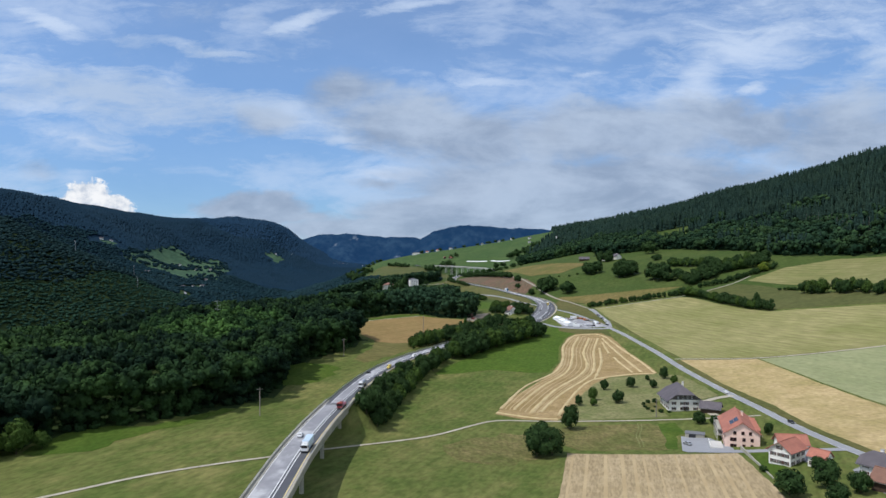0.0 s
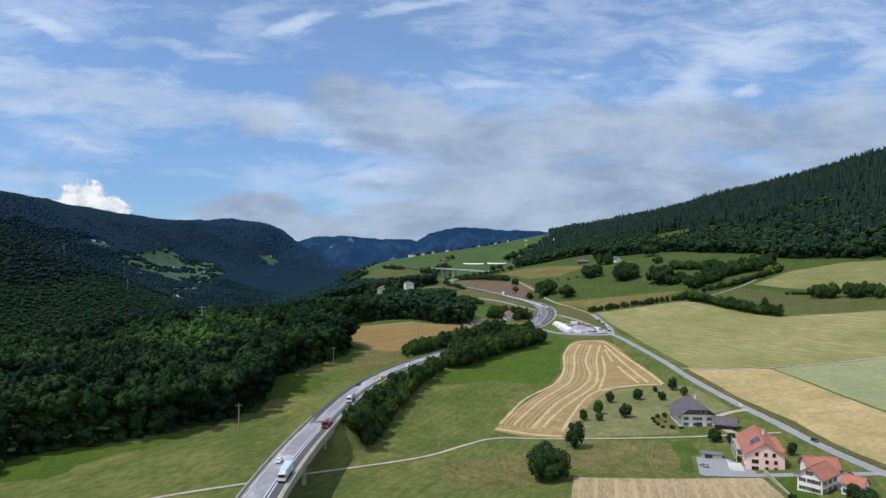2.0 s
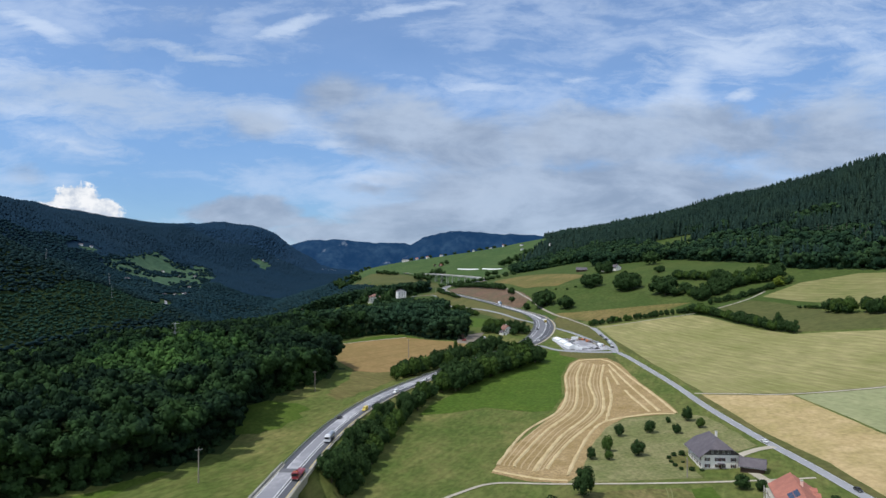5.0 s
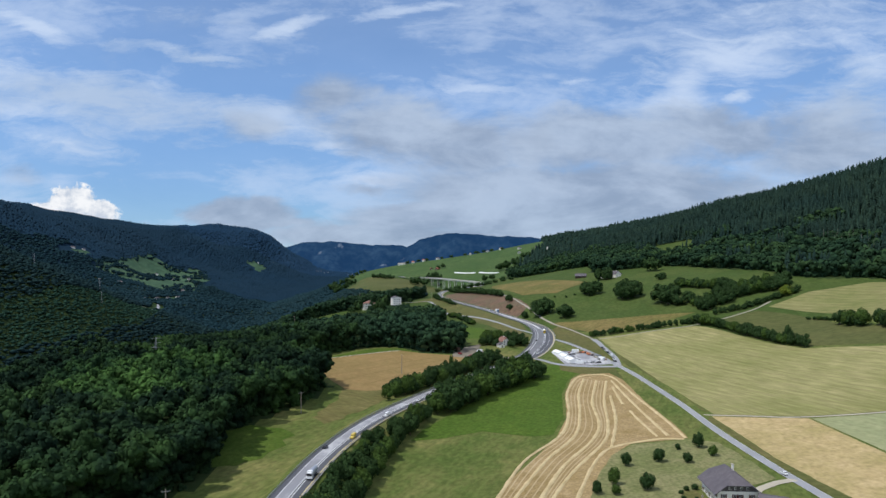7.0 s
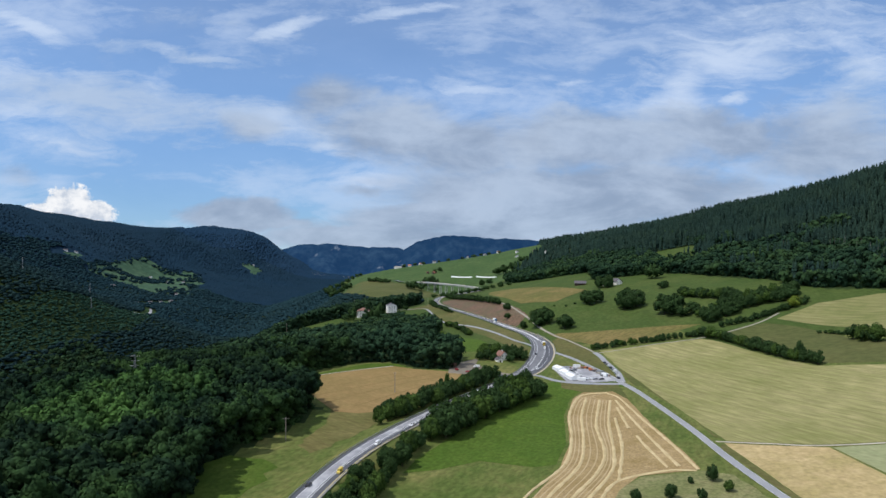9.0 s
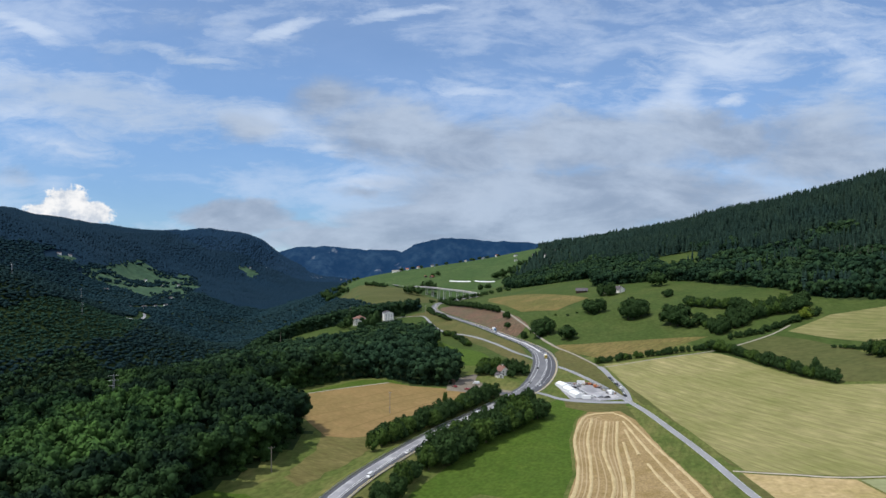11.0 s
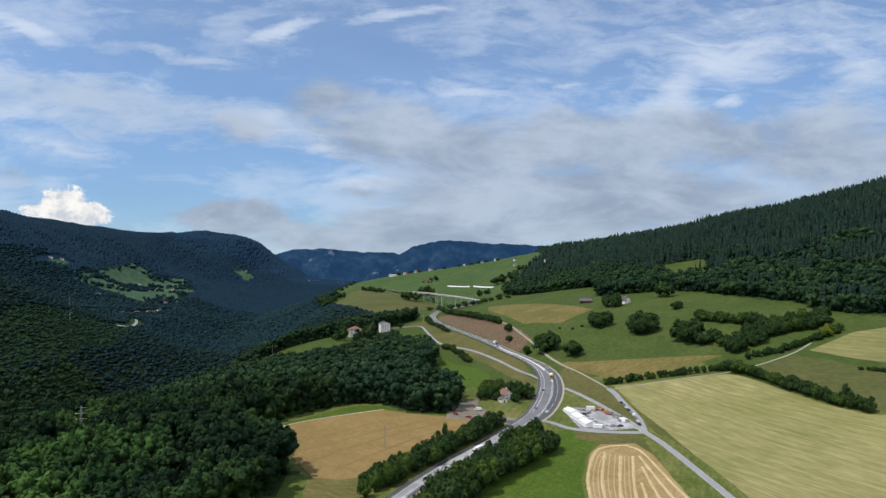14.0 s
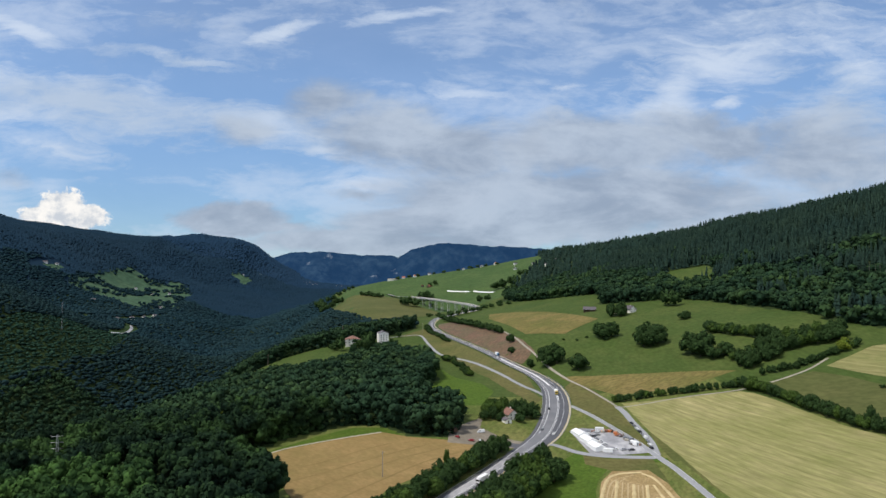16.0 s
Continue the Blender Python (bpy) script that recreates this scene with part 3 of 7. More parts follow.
# ---- curves in the plan ----
def smooth_line(pts, step=4.0):
    """A smooth dense line through the points (any dimension)."""
    p = np.array(pts, float)
    if len(p) == 2:
        n = max(2, int(np.linalg.norm(p[1] - p[0]) / step) + 1)
        return p[0] + np.linspace(0, 1, n)[:, None] * (p[1] - p[0])
    q = np.vstack([2 * p[0] - p[1], p, 2 * p[-1] - p[-2]])
    out_pts = []
    for i in range(1, len(q) - 2):
        n = max(2, int(np.linalg.norm((q[i + 1] - q[i])[:2]) / step))
        s = np.linspace(0, 1, n, endpoint=False)[:, None]
        a, b, c, d = q[i - 1], q[i], q[i + 1], q[i + 2]
        out_pts.append(0.5 * (2 * b + (c - a) * s + (2 * a - 5 * b + 4 * c - d) * s**2 + (3 * b - a - 3 * c + d) * s**3))
    return np.vstack(out_pts + [p[-1:]])


def normals(line):
    t = np.gradient(line[:, :2], axis=0)
    t /= np.linalg.norm(t, axis=1)[:, None] + 1e-9
    return np.stack([t[:, 1], -t[:, 0]], 1)  # to the right of the way


# the main road: x, y, height, half width
HIGHWAY = smooth_line([
    (-12, -160, 22, 6.4), (-36, -40, 19.5, 6.4), (-47, 90, 17, 6.4), (-50.2, 198, 15.5, 6.4), (-51.6, 243, 14.9, 6.4), (-51.2, 282, 14.4, 6.4), (-49.7, 314, 14.0, 6.4),
    (-46.8, 359, 13.4, 6.4), (-41.2, 407, 12.8, 6.4), (-29.2, 462, 12.0, 6.4), (-10.2, 514, 11.4, 6.4), (17, 572, 11.3, 6.5), (45, 616, 12.6, 7),
    (69.5, 654, 14.4, 8.5), (92, 694, 16.2, 10.5), (112, 762, 18.5, 11.5), (123, 838, 20.4, 10.5), (118.5, 902, 22.2, 8.5), (103, 971, 23.5, 7.5),
    (83, 1071, 24.5, 6.5), (56, 1186, 25.0, 6.5), (35, 1276, 25.3, 6.5), (23, 1370, 25.0, 6.5), (22, 1440, 25.2, 6.5), (36, 1530, 27, 6.5),
    (80, 1600, 30.5, 6.5), (116, 1665, 33, 6.5), (126, 1725, 34.5, 6.5), (115, 1790, 35.5, 6.0), (92, 1860, 36, 6.0), (58, 1950, 36, 6.0), (20, 2050, 36, 6.0),
    (-24, 2135, 35, 6.0), (-72, 2220, 33.2, 5.0), (-104, 2340, 32.5, 5.0), (-190, 2440, 27, 5.0)], 5.0)
BRIDGE_END = 330.0   # where the viaduct meets the bank
FAR_BRIDGE = 1740.0  # where the far viaduct begins
AT_GRADE = HIGHWAY[(HIGHWAY[:, 1] > BRIDGE_END) & (np.arange(len(HIGHWAY)) < np.argmax(HIGHWAY[:, 1] > FAR_BRIDGE))]


def height(x, y):
    """Height of the ground, with the main road's bed cut and filled."""
    x, y = np.broadcast_arrays(np.asarray(x, float), np.asarray(y, float))
    z = base_height(x, y)
    shape = z.shape
    fx, fy, fz = x.ravel(), y.ravel(), z.ravel().copy()
    near = (fy > 300) & (fy < 1760) & (fx > -110) & (fx < 200)
    if near.any():
        px, py = fx[near], fy[near]
        best = np.full(px.shape, 1e9)
        rz, rw = np.zeros(px.shape), np.zeros(px.shape)
        for qx, qy, qz, qw in AT_GRADE[::2]:
            d = np.hypot(px - qx, py - qy)
            hit = d < best
            best[hit], rz[hit], rw[hit] = d[hit], qz, qw
        s = np.clip((best - rw - 2.0) / np.where(py < 520, 10.0, 16.0), 0, 1)
        s = s * s * (3 - 2 * s)
        fz[near] = (rz - 0.35) * (1 - s) + fz[near] * s
    return fz.reshape(shape)


def inside(poly, x, y):
    """Which points lie in the polygon."""
    x, y = np.asarray(x, float), np.asarray(y, float)
    res = np.zeros(x.shape, bool)
    p = np.array(poly, float)
    for (ax, ay), (bx, by) in zip(p, np.roll(p, -1, 0)):
        c = (ay > y) != (by > y)
        with np.errstate(divide="ignore", invalid="ignore"):
            res ^= c & (x < (bx - ax) * (y - ay) / (by - ay + 1e-12) + ax)
    return res


# ---- where the woods stand: the edge's x at each y ----
WOOD_W = ((-400, -240), (200, -196), (265, -178), (298, -161), (310, -145), (325, -125), (350, -105), (370, -94), (390, -89), (410, -90), (436, -94), (457, -96), (470, -91), (490, -84), (505, -76), (520, -70), (545, -65), (560, -62), (572, -70), (588, -83), (605, -96), (624, -110), (652, -112), (664, -60), (672, 24), (700, 36), (740, 30), (767, 2), (850, 2), (930, 22), (1090, 14), (1140, 2), (1165, -30), (1228, -30), (1245, -60), (1300, -36), (1400, -6), (1500, -4), (1640, -22), (1700, -100), (1900, -190), (2300, -270), (2600, -300), (3000, -330), (3500, -150), (5000, 200))
WOOD_E = ((-400, 760), (300, 700), (500, 620), (600, 570), (700, 505), (751, 480), (800, 440), (830, 412), (870, 398), (924, 402), (1000, 388), (1093, 369), (1150, 345), (1182, 305), (1225, 262), (1290, 285), (1350, 292), (1450, 255), (1520, 232), (1600, 208), (1700, 192), (1800, 186), (2000, 226), (2200, 305), (2400, 385), (2600, 410), (3000, 450), (5000, 700))
CLEARINGS = [
    ((-24, 1200), (-62, 1180), (-92, 1150), (-140, 1108), (-222, 1112), (-232, 1178), (-140, 1222), (-85, 1248), (-40, 1262), (-20, 1210)),
    ((385, 1330), (425, 1385), (462, 1330), (458, 1262), (425, 1205), (372, 1190), (380, 1250)),
    ((-1232, 2640), (-1300, 2900), (-1326, 3132), (-1334, 3484), (-1251, 3440), (-1093, 3523), (-987, 3268), (-900, 2787), (-930, 2600), (-1071, 2640), (-1170, 2660)),
    ((-730, 1815), (-690, 1800), (-690, 1850), (-735, 2020), (-780, 2180), (-840, 2215), (-800, 2120), (-760, 1990)),
    ((-1372, 2700), (-1335, 2640), (-1300, 2760), (-1330, 2920), (-1372, 2900)),
    ((-204.0, 1203.0), (-153.0, 1237.0), (-87.0, 1248.0), (-18.0, 1231.0), (-14.0, 1200.0), (-62.0, 1178.0), (-105.0, 1120.0), (-170.0, 1100.0)),
    ((-985, 3850), (-905, 3830), (-885, 3905), (-960, 3930)),
    ((-935, 2130), (-905, 2120), (-868, 2400), (-862, 2560), (-885, 2560), (-900, 2380)),
    ((-112, 628), (-97, 656), (-77, 682), (-47, 703), (-22, 700), (-12, 688), (-4, 681), (30, 677), (50, 668), (20, 600), (-60, 600)),
]


def wooded(x, y):
    w = x < np.interp(y, *np.array(WOOD_W, float).T)
    e = x > np.interp(y, *np.array(WOOD_E, float).T)
    r = w | e
    for c in CLEARINGS:
        r &= ~inside(c, x, y)
    return r


# ---- mesh helpers ----
def mesh_object(name, verts, faces, mats, parent=None, index=None, smooth=False):
    me = bpy.data.meshes.new(name)
    me.from_pydata(np.asarray(verts, float).tolist(), [], [list(map(int, f)) for f in faces])
    for m in mats if isinstance(mats, (list, tuple)) else [mats]:
        me.materials.append(m)
    if index is not None:
        me.polygons.foreach_set("material_index", np.asarray(index, np.int32))
    if smooth:
        me.polygons.foreach_set("use_smooth", np.ones(len(me.polygons), bool))
    me.update()
    ob = new(name, me)
    ob.parent = parent
    return ob


def part(name, bm, material, parent, label=""):
    """Links a bmesh as one mesh object under a thing or a part."""
    me = bpy.data.meshes.new(name)
    bm.to_mesh(me)
    bm.free()
    me.materials.append(material)
    ob = new(name, me)
    ob.parent = parent
    if label:
        ob["label"] = label
    return ob


def share(name, me, parent, m):
    """One more object on a mesh that is there already."""
    ob = new(name, me)
    ob.parent = parent
    ob.matrix_local = m
    return ob


def thing(name, m, label, category, group="", kind=""):
    ob = new(name)
    ob.matrix_world = m
    ob.empty_display_size = 0.5
    return tagged(ob, label, category, group, kind)


def add_box(bm, x0, x1, y0, y1, z0, z1, m=None):
    vs = [bm.verts.new(v) for v in ((x0, y0, z0), (x1, y0, z0), (x1, y1, z0), (x0, y1, z0), (x0, y0, z1), (x1, y0, z1), (x1, y1, z1), (x0, y1, z1))]
    if m is not None:
        for v in vs:
            v.co = m @ v.co
    for f in ((3, 2, 1, 0), (4, 5, 6, 7), (0, 1, 5, 4), (1, 2, 6, 5), (2, 3, 7, 6), (3, 0, 4, 7)):
        bm.faces.new([vs[i] for i in f])
    return vs


def box_mesh(*dims, bevel=0.0):
    bm = bmesh.new()
    add_box(bm, *dims)
    if bevel:
        bmesh.ops.bevel(bm, geom=bm.edges[:], offset=bevel, segments=1, affect="EDGES")
    return bm


def prism(bm, outline, y0, y1):
    """A solid with this outline in x and z, from y0 to y1."""
    a = [bm.verts.new((x, y0, z)) for x, z in outline]
    b = [bm.verts.new((x, y1, z)) for x, z in outline]
    bm.faces.new(a)
    bm.faces.new(b[::-1])
    for i in range(len(a)):
        j = (i + 1) % len(a)
        bm.faces.new((a[j], a[i], b[i], b[j]))


def cone_mesh(r0, r1, z0, z1, seg=8, x=0.0, y=0.0):
    bm = bmesh.new()
    bmesh.ops.create_cone(bm, cap_ends=True, segments=seg, radius1=r0, radius2=r1, depth=z1 - z0, matrix=Matrix.Translation((x, y, (z0 + z1) / 2)))
    return bm


def beam(bm, a, b, r, seg=5):
    """A round bar from a to b."""
    a, b = Vector(a), Vector(b)
    d = b - a
    m = Matrix.Translation((a + b) / 2) @ d.to_track_quat("Z", "Y").to_matrix().to_4x4()
    bmesh.ops.create_cone(bm, cap_ends=True, segments=seg, radius1=r, radius2=r, depth=d.length, matrix=m)


# ---- the ground: one sheet to the horizon ----
def spaced(fine0, fine1, step, lo, hi, grow):
    """Even steps between fine0 and fine1, growing outwards."""
    mid = list(np.arange(fine0, fine1 + 0.1, step))
    up, s = [], step
    while (up[-1] if up else mid[-1]) < hi:
        s = min(s * grow, 60)
        up.append((up[-1] if up else mid[-1]) + s)
    down, s = [], step
    while (down[-1] if down else mid[0]) > lo:
        s = min(s * grow, 60)
        down.append((down[-1] if down else mid[0]) - s)
    return np.array(down[::-1] + mid + up)


xs = spaced(-180, 420, 6.0, -3400, 3400, 1.06)
ys = spaced(180, 1250, 6.0, -600, 4950, 1.05)
XX, YY = np.meshgrid(xs, ys)
ZZ = height(np.clip(XX, -2590, 2590), YY)
far = np.clip((np.hypot(XX - 50, YY - 700) - 900) / 900, 0, 1)
rough = np.array([noise.fractal((x / 170, y / 170, 3.1), 1.0, 2.0, 4) for x, y in zip(XX.ravel(), YY.ravel())]).reshape(XX.shape)
spur = np.array([noise.ridged_multi_fractal((x / 420, y / 300, 6.4), 0.9, 2.0, 4, 1.0, 2.0) for x, y in zip(XX.ravel(), YY.ravel())]).reshape(XX.shape)
spur = (spur - np.median(spur)) * np.clip((-XX - 560) / 500, 0, 1) * np.clip((YY - 900) / 500, 0, 1)
ZZ = ZZ + (rough * far * 7.0 + np.clip(spur, -1.5, 1.5) * 19.0) * wooded(XX, YY)
nx, ny = len(xs), len(ys)
idx = np.arange(nx * ny).reshape(ny, nx)
quads = np.stack([idx[:-1, :-1], idx[:-1, 1:], idx[1:, 1:], idx[1:, :-1]], -1).reshape(-1, 4)
cx, cy = XX.ravel()[quads].mean(1), YY.ravel()[quads].mean(1)
slot = np.zeros(len(quads), int)
slot[wooded(cx, cy)] = 1
# far forest ground takes the same haze-tinted colour as its trees
slot[(slot == 1) & ((cy > 2650) | (cx < -1150))] = 5
hillside = (~wooded(cx, cy)) & ((cy > 810) | ((cy > 690) & (cx > 250)))
slot[hillside] = 2
slot[(slot == 2) & (cy > 1930) & (cx > -260)] = 6
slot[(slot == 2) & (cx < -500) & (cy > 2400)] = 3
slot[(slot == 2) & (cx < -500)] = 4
ground = mesh_object("ground", np.stack([XX, YY, ZZ], -1).reshape(-1, 3), quads, [GRASS, FLOOR, PASTURE, FAR_MEADOW, SCRUB, SPRUCE_HAZE, HILL_MEADOW], index=slot, smooth=True)
tagged(ground, "green and dry grassland valley floor with wooded slopes", "ground", kind="structure")


def sheet_height(x, y):
    """Height of the ground sheet as it is built."""
    x, y = np.broadcast_arrays(np.asarray(x, float), np.asarray(y, float))
    i = np.clip(np.searchsorted(xs, x, side="right") - 1, 0, nx - 2)
    j = np.clip(np.searchsorted(ys, y, side="right") - 1, 0, ny - 2)
    u, v = (x - xs[i]) / (xs[i + 1] - xs[i]), (y - ys[j]) / (ys[j + 1] - ys[j])
    return (ZZ[j, i] * (1 - u) + ZZ[j, i + 1] * u) * (1 - v) + (ZZ[j + 1, i] * (1 - u) + ZZ[j + 1, i + 1] * u) * v


def ground_z(x, y):
    return float(sheet_height(x, y))


def drape(name, poly, material, lift, label, category, cell=5.0, ragged=0.6, parent=None):
    """A field laid on the ground, its edge slightly uneven."""
    p = np.array(poly, float)
    edge = []
    for a, b in zip(p, np.roll(p, -1, 0)):
        n = max(1, int(np.linalg.norm(b - a) / 6))
        for s in np.arange(n) / n:
            q = a + (b - a) * s
            w = noise.noise_vector((q[0] / 9, q[1] / 9, 2.3))
            edge.append(q + np.array((w[0], w[1])) * ragged)
    bm = bmesh.new()
    face = bm.faces.new([bm.verts.new((x, y, 0)) for x, y in edge])
    bmesh.ops.triangulate(bm, faces=[face])
    lo, hi = p.min(0), p.max(0)
    for axis in (0, 1):
        for c in np.arange(math.ceil(lo[axis] / cell) * cell, hi[axis], cell):
            co, no = [0, 0, 0], [0, 0, 0]
            co[axis], no[axis] = c, 1
            bmesh.ops.bisect_plane(bm, geom=bm.verts[:] + bm.edges[:] + bm.faces[:], plane_co=co, plane_no=no)
    for v, z in zip(bm.verts, sheet_height([v.co.x for v in bm.verts], [v.co.y for v in bm.verts])):
        v.co.z = z + lift
    for f in bm.faces:
        f.smooth = True
        if f.normal.z < 0:
            f.normal_flip()
    ob = part(name, bm, material, parent)
    return tagged(ob, label, category, kind="structure") if parent is None else ob


def ribbon(name, line, left, right, material, lift, parent=None, own_z=False, thick=0.0, dash=None):
    """A strip beside a line, from left to right of it (metres, right is plus; numbers or arrays)."""
    line = np.asarray(line, float)
    n = normals(line)
    left, right = np.broadcast_to(left, len(line)), np.broadcast_to(right, len(line))
    a, b = line[:, :2] + n * left[:, None], line[:, :2] + n * right[:, None]
    if own_z:
        za = zb = line[:, 2] + lift
    else:
        za, zb = sheet_height(a[:, 0], a[:, 1]) + lift, sheet_height(b[:, 0], b[:, 1]) + lift
    cols = [np.column_stack([a, za]), np.column_stack([b, zb])]
    if thick:
        cols += [np.column_stack([b, zb - thick]), np.column_stack([a, za - thick])]
    k = len(cols)
    verts = np.stack(cols, 1).reshape(-1, 3)
    faces = []
    for i in range(len(line) - 1):
        if dash and (i // dash) % 2:
            continue
        for c in range(k if thick else 1):
            d = (c + 1) % k
            faces.append((i * k + c, i * k + d, (i + 1) * k + d, (i + 1) * k + c))
    if thick:
        faces += [tuple(range(k))[::-1], tuple((len(line) - 1) * k + c for c in range(k))]
    return mesh_object(name, verts, faces, material, parent, smooth=not thick)


# ---- fields ----
drape("wheat_margin", ((-97, 640), (-84, 658), (-64, 680), (-42, 697), (-20, 696), (-8, 680), (-23, 683), (-78, 655), (-93, 632)), GREENER, 0.09, "green grass strip behind the wheat", "field", 5, 1.0)
drape("stubble_field", ((27.6, 374), (39.9, 408), (54.8, 435), (72.5, 470), (86, 510), (96, 568), (109, 612), (120, 629), (142, 629), (147, 607), (144, 546), (143.5, 487), (142, 463), (129, 461), (109, 457), (95, 440), (82, 414), (67, 373), (59, 362), (43, 364)), STUBBLE, 0.14, "golden wheat stubble field with curved straw swaths", "field")
drape("near_stubble_field", ((53.8, 304), (122, 289), (114.6, 234), (104, 170), (28, 190), (41, 247)), PALE_STUBBLE, 0.14, "pale golden stubble field with fine tractor rows", "field")
drape("rye_field", ((169, 499), (213, 474), (219, 346), (224, 250), (224, 190), (172, 190), (171, 274), (171, 319), (174.5, 367), (169, 423)), RYE, 0.14, "ripe golden rye field beside the country road", "field")
drape("pale_crop_field", ((214.5, 473), (287, 453), (360, 430), (420, 330), (420, 190), (226, 190), (221, 346)), PALE, 0.14, "pale green young crop field", "field")
drape("hay_field", ((167, 772), (256, 754), (263, 745), (270, 722), (275, 690), (279, 655), (288, 618), (304, 604), (352, 552), (410, 500), (380, 440), (288, 455), (214, 478), (172, 502), (171, 571), (169, 648), (165, 700)), MOWN, 0.14, "pale mown hay field with long swath streaks", "field")
drape("upper_hay_field", ((336, 772), (386, 790), (440, 780), (474, 745), (540, 640), (480, 560), (394, 622), (367, 714)), MOWN_DULL, 0.14, "pale mown field below the wood", "field")
drape("browned_patch", ((-2.0, 314.0), (18.0, 332.0), (46.0, 340.0), (43.0, 300.0), (28.0, 285.0), (7.0, 289.0)), BROWNED, 0.08, "browned patch of meadow grass", "field", 5, 6.0)
drape("olive_field", ((274, 759), (300, 764), (322, 767), (338, 745), (352, 706), (346, 660), (372, 600), (405, 515), (356, 556), (308, 608), (293, 625), (286, 660), (282, 706), (276, 742)), OLIVE, 0.12, "pale olive grass field beside the hedge", "field", 6, 1.0)
drape("wheat_field", ((-94, 628), (-88, 646), (-77, 656), (-50, 671), (-22, 686), (-5, 677), (26, 672), (47, 663), (26, 636), (10, 619), (-13, 592), (-24, 560), (-38, 554), (-52, 555), (-62, 574), (-76, 600)), WHEAT, 0.14, "ripe golden wheat field with a wire pole", "field")
drape("parched_meadow", ((-53, 556), (-38, 555), (-24, 561), (-20, 548), (-28, 524), (-38, 505), (-46, 490), (-54, 476), (-62, 486), (-58, 510), (-54, 530)), PARCHED, 0.08, "parched olive-brown meadow below the wheat", "field", 5, 3.0)
drape("dry_hill_field", ((124, 1440), (190, 1250), (229, 1092), (173, 1028), (136, 1090), (129, 1178), (112, 1330)), DRY, 0.2, "dry yellow hillside strip", "field", 8)
drape("gold_strip_field", ((139, 884), (200, 850), (274, 800), (217, 786), (170, 799), (160, 823), (148, 852)), DRY, 0.14, "dry golden strip above the hedge", "field")
drape("lush_field", ((-6, 458), (0, 478), (30, 540), (60, 590), (90, 640), (104, 658), (128, 650), (160, 646), (158, 632), (118, 632), (107, 612), (94, 568), (84, 510), (72, 476), (60, 472), (33, 480), (12, 466)), LUSH, 0.10, "bright lush green meadow", "field")
drape("orchard_grass", ((67, 374), (82, 414), (95, 440), (109, 456), (141, 461), (154, 452), (157, 420), (157, 398), (146, 394), (120, 396), (117, 372), (117, 363), (60, 363)), ORCHARD, 0.11, "dry pale grass under the orchard trees", "field", 5, 1.5)
drape("lush_patch", ((-166, 272), (-162, 299), (-153, 308), (-130, 314), (-118, 330), (-108, 348), (-102, 346), (-112, 324), (-127, 303), (-134, 290), (-141, 280), (-152, 270)), GREENER, 0.10, "lush grass strip in the lee of the wood", "field", 5, 4.5)
drape("lush_patch", ((-104, 452), (-92, 466), (-74, 464), (-66, 452), (-71, 430), (-80, 404), (-95, 400), (-102, 420)), GREENER, 0.10, "lush grass patch in the lee of the wood", "field", 5, 4.5)
drape("road_verge", ((147, 866), (157, 828), (158.5, 761), (157, 716), (155, 661), (150.5, 680), (144.5, 713), (136, 752), (129, 778), (133, 817), (137, 850)), VERGE, 0.12, "dry golden grass between the two roads", "verge", 6, 0.8)
drape("cut_bank", ((58, 1430), (84, 1310), (108, 1195), (128, 1060), (131, 985), (114, 970), (100, 1020), (91, 1075), (66, 1188), (44, 1280), (32, 1370), (34, 1430)), EARTH, 0.22, "bare brown earth bank of the road cutting", "bank", 6, 1.5)
drape("knoll_meadow", ((4, 772), (54, 772), (70, 838), (62, 880), (40, 928), (24, 1030), (16, 1020), (24, 930), (6, 860)), LUSH, 0.10, "green clearing beside the wood", "field")
drape("dry_plateau", ((-12, 1720), (-30, 1690), (-100, 1720), (-190, 1920), (-262, 2240), (-240, 2380), (-205, 2420), (-120, 2330), (-84, 2228), (-40, 2140), (-2, 2058), (30, 1990), (52, 1900), (40, 1800)), OLIVE, 0.3, "dry olive grass on the far plateau", "field", 20, 6.0)
drape("road_verge", ((-28, 1268), (2, 1268), (14, 1190), (29, 1106), (60, 1028), (83, 930), (98, 862), (108, 842), (109, 905), (95, 965), (75, 1068), (48, 1184), (27, 1274), (14, 1360), (-5, 1330)), VERGE, 0.12, "dry grass strip below the main road", "verge", 6, 1.0)
drape("road_verge", ((60, 1040), (88, 925), (101, 845), (108, 800), (98, 780), (84, 838), (72, 905), (50, 1000), (36, 1070)), VERGE, 0.09, "dry grass strip below the access road", "verge", 6, 2.0)
drape("road_verge", ((166.8, 200), (171.5, 200), (170.6, 319), (174, 367), (168.7, 423), (168.4, 496), (164.2, 500), (165.6, 411), (168.2, 361), (166.7, 308)), VERGE, 0.10, "dry grass strip between road and rye", "verge", 5, 0.3)
drape("road_verge", ((164.8, 520), (171, 508), (170.6, 571), (168.5, 648), (164.5, 700), (161.5, 652), (164.0, 584)), VERGE, 0.10, "dry grass strip between road and hay", "verge", 5, 0.3)
drape("dry_verge", ((150, 640), (166, 640), (172, 560), (168, 500), (155, 470), (148, 480), (149, 550), (152, 606)), GRASS, 0.12, "dry grass verge beside the road", "verge")
drape("dry_verge", ((119, 630), (143, 630), (148, 606), (150, 640), (152, 652), (130, 648), (108, 655), (106, 640)), VERGE, 0.13, "dry strip of grass round the stubble", "verge", 5, 1.5)
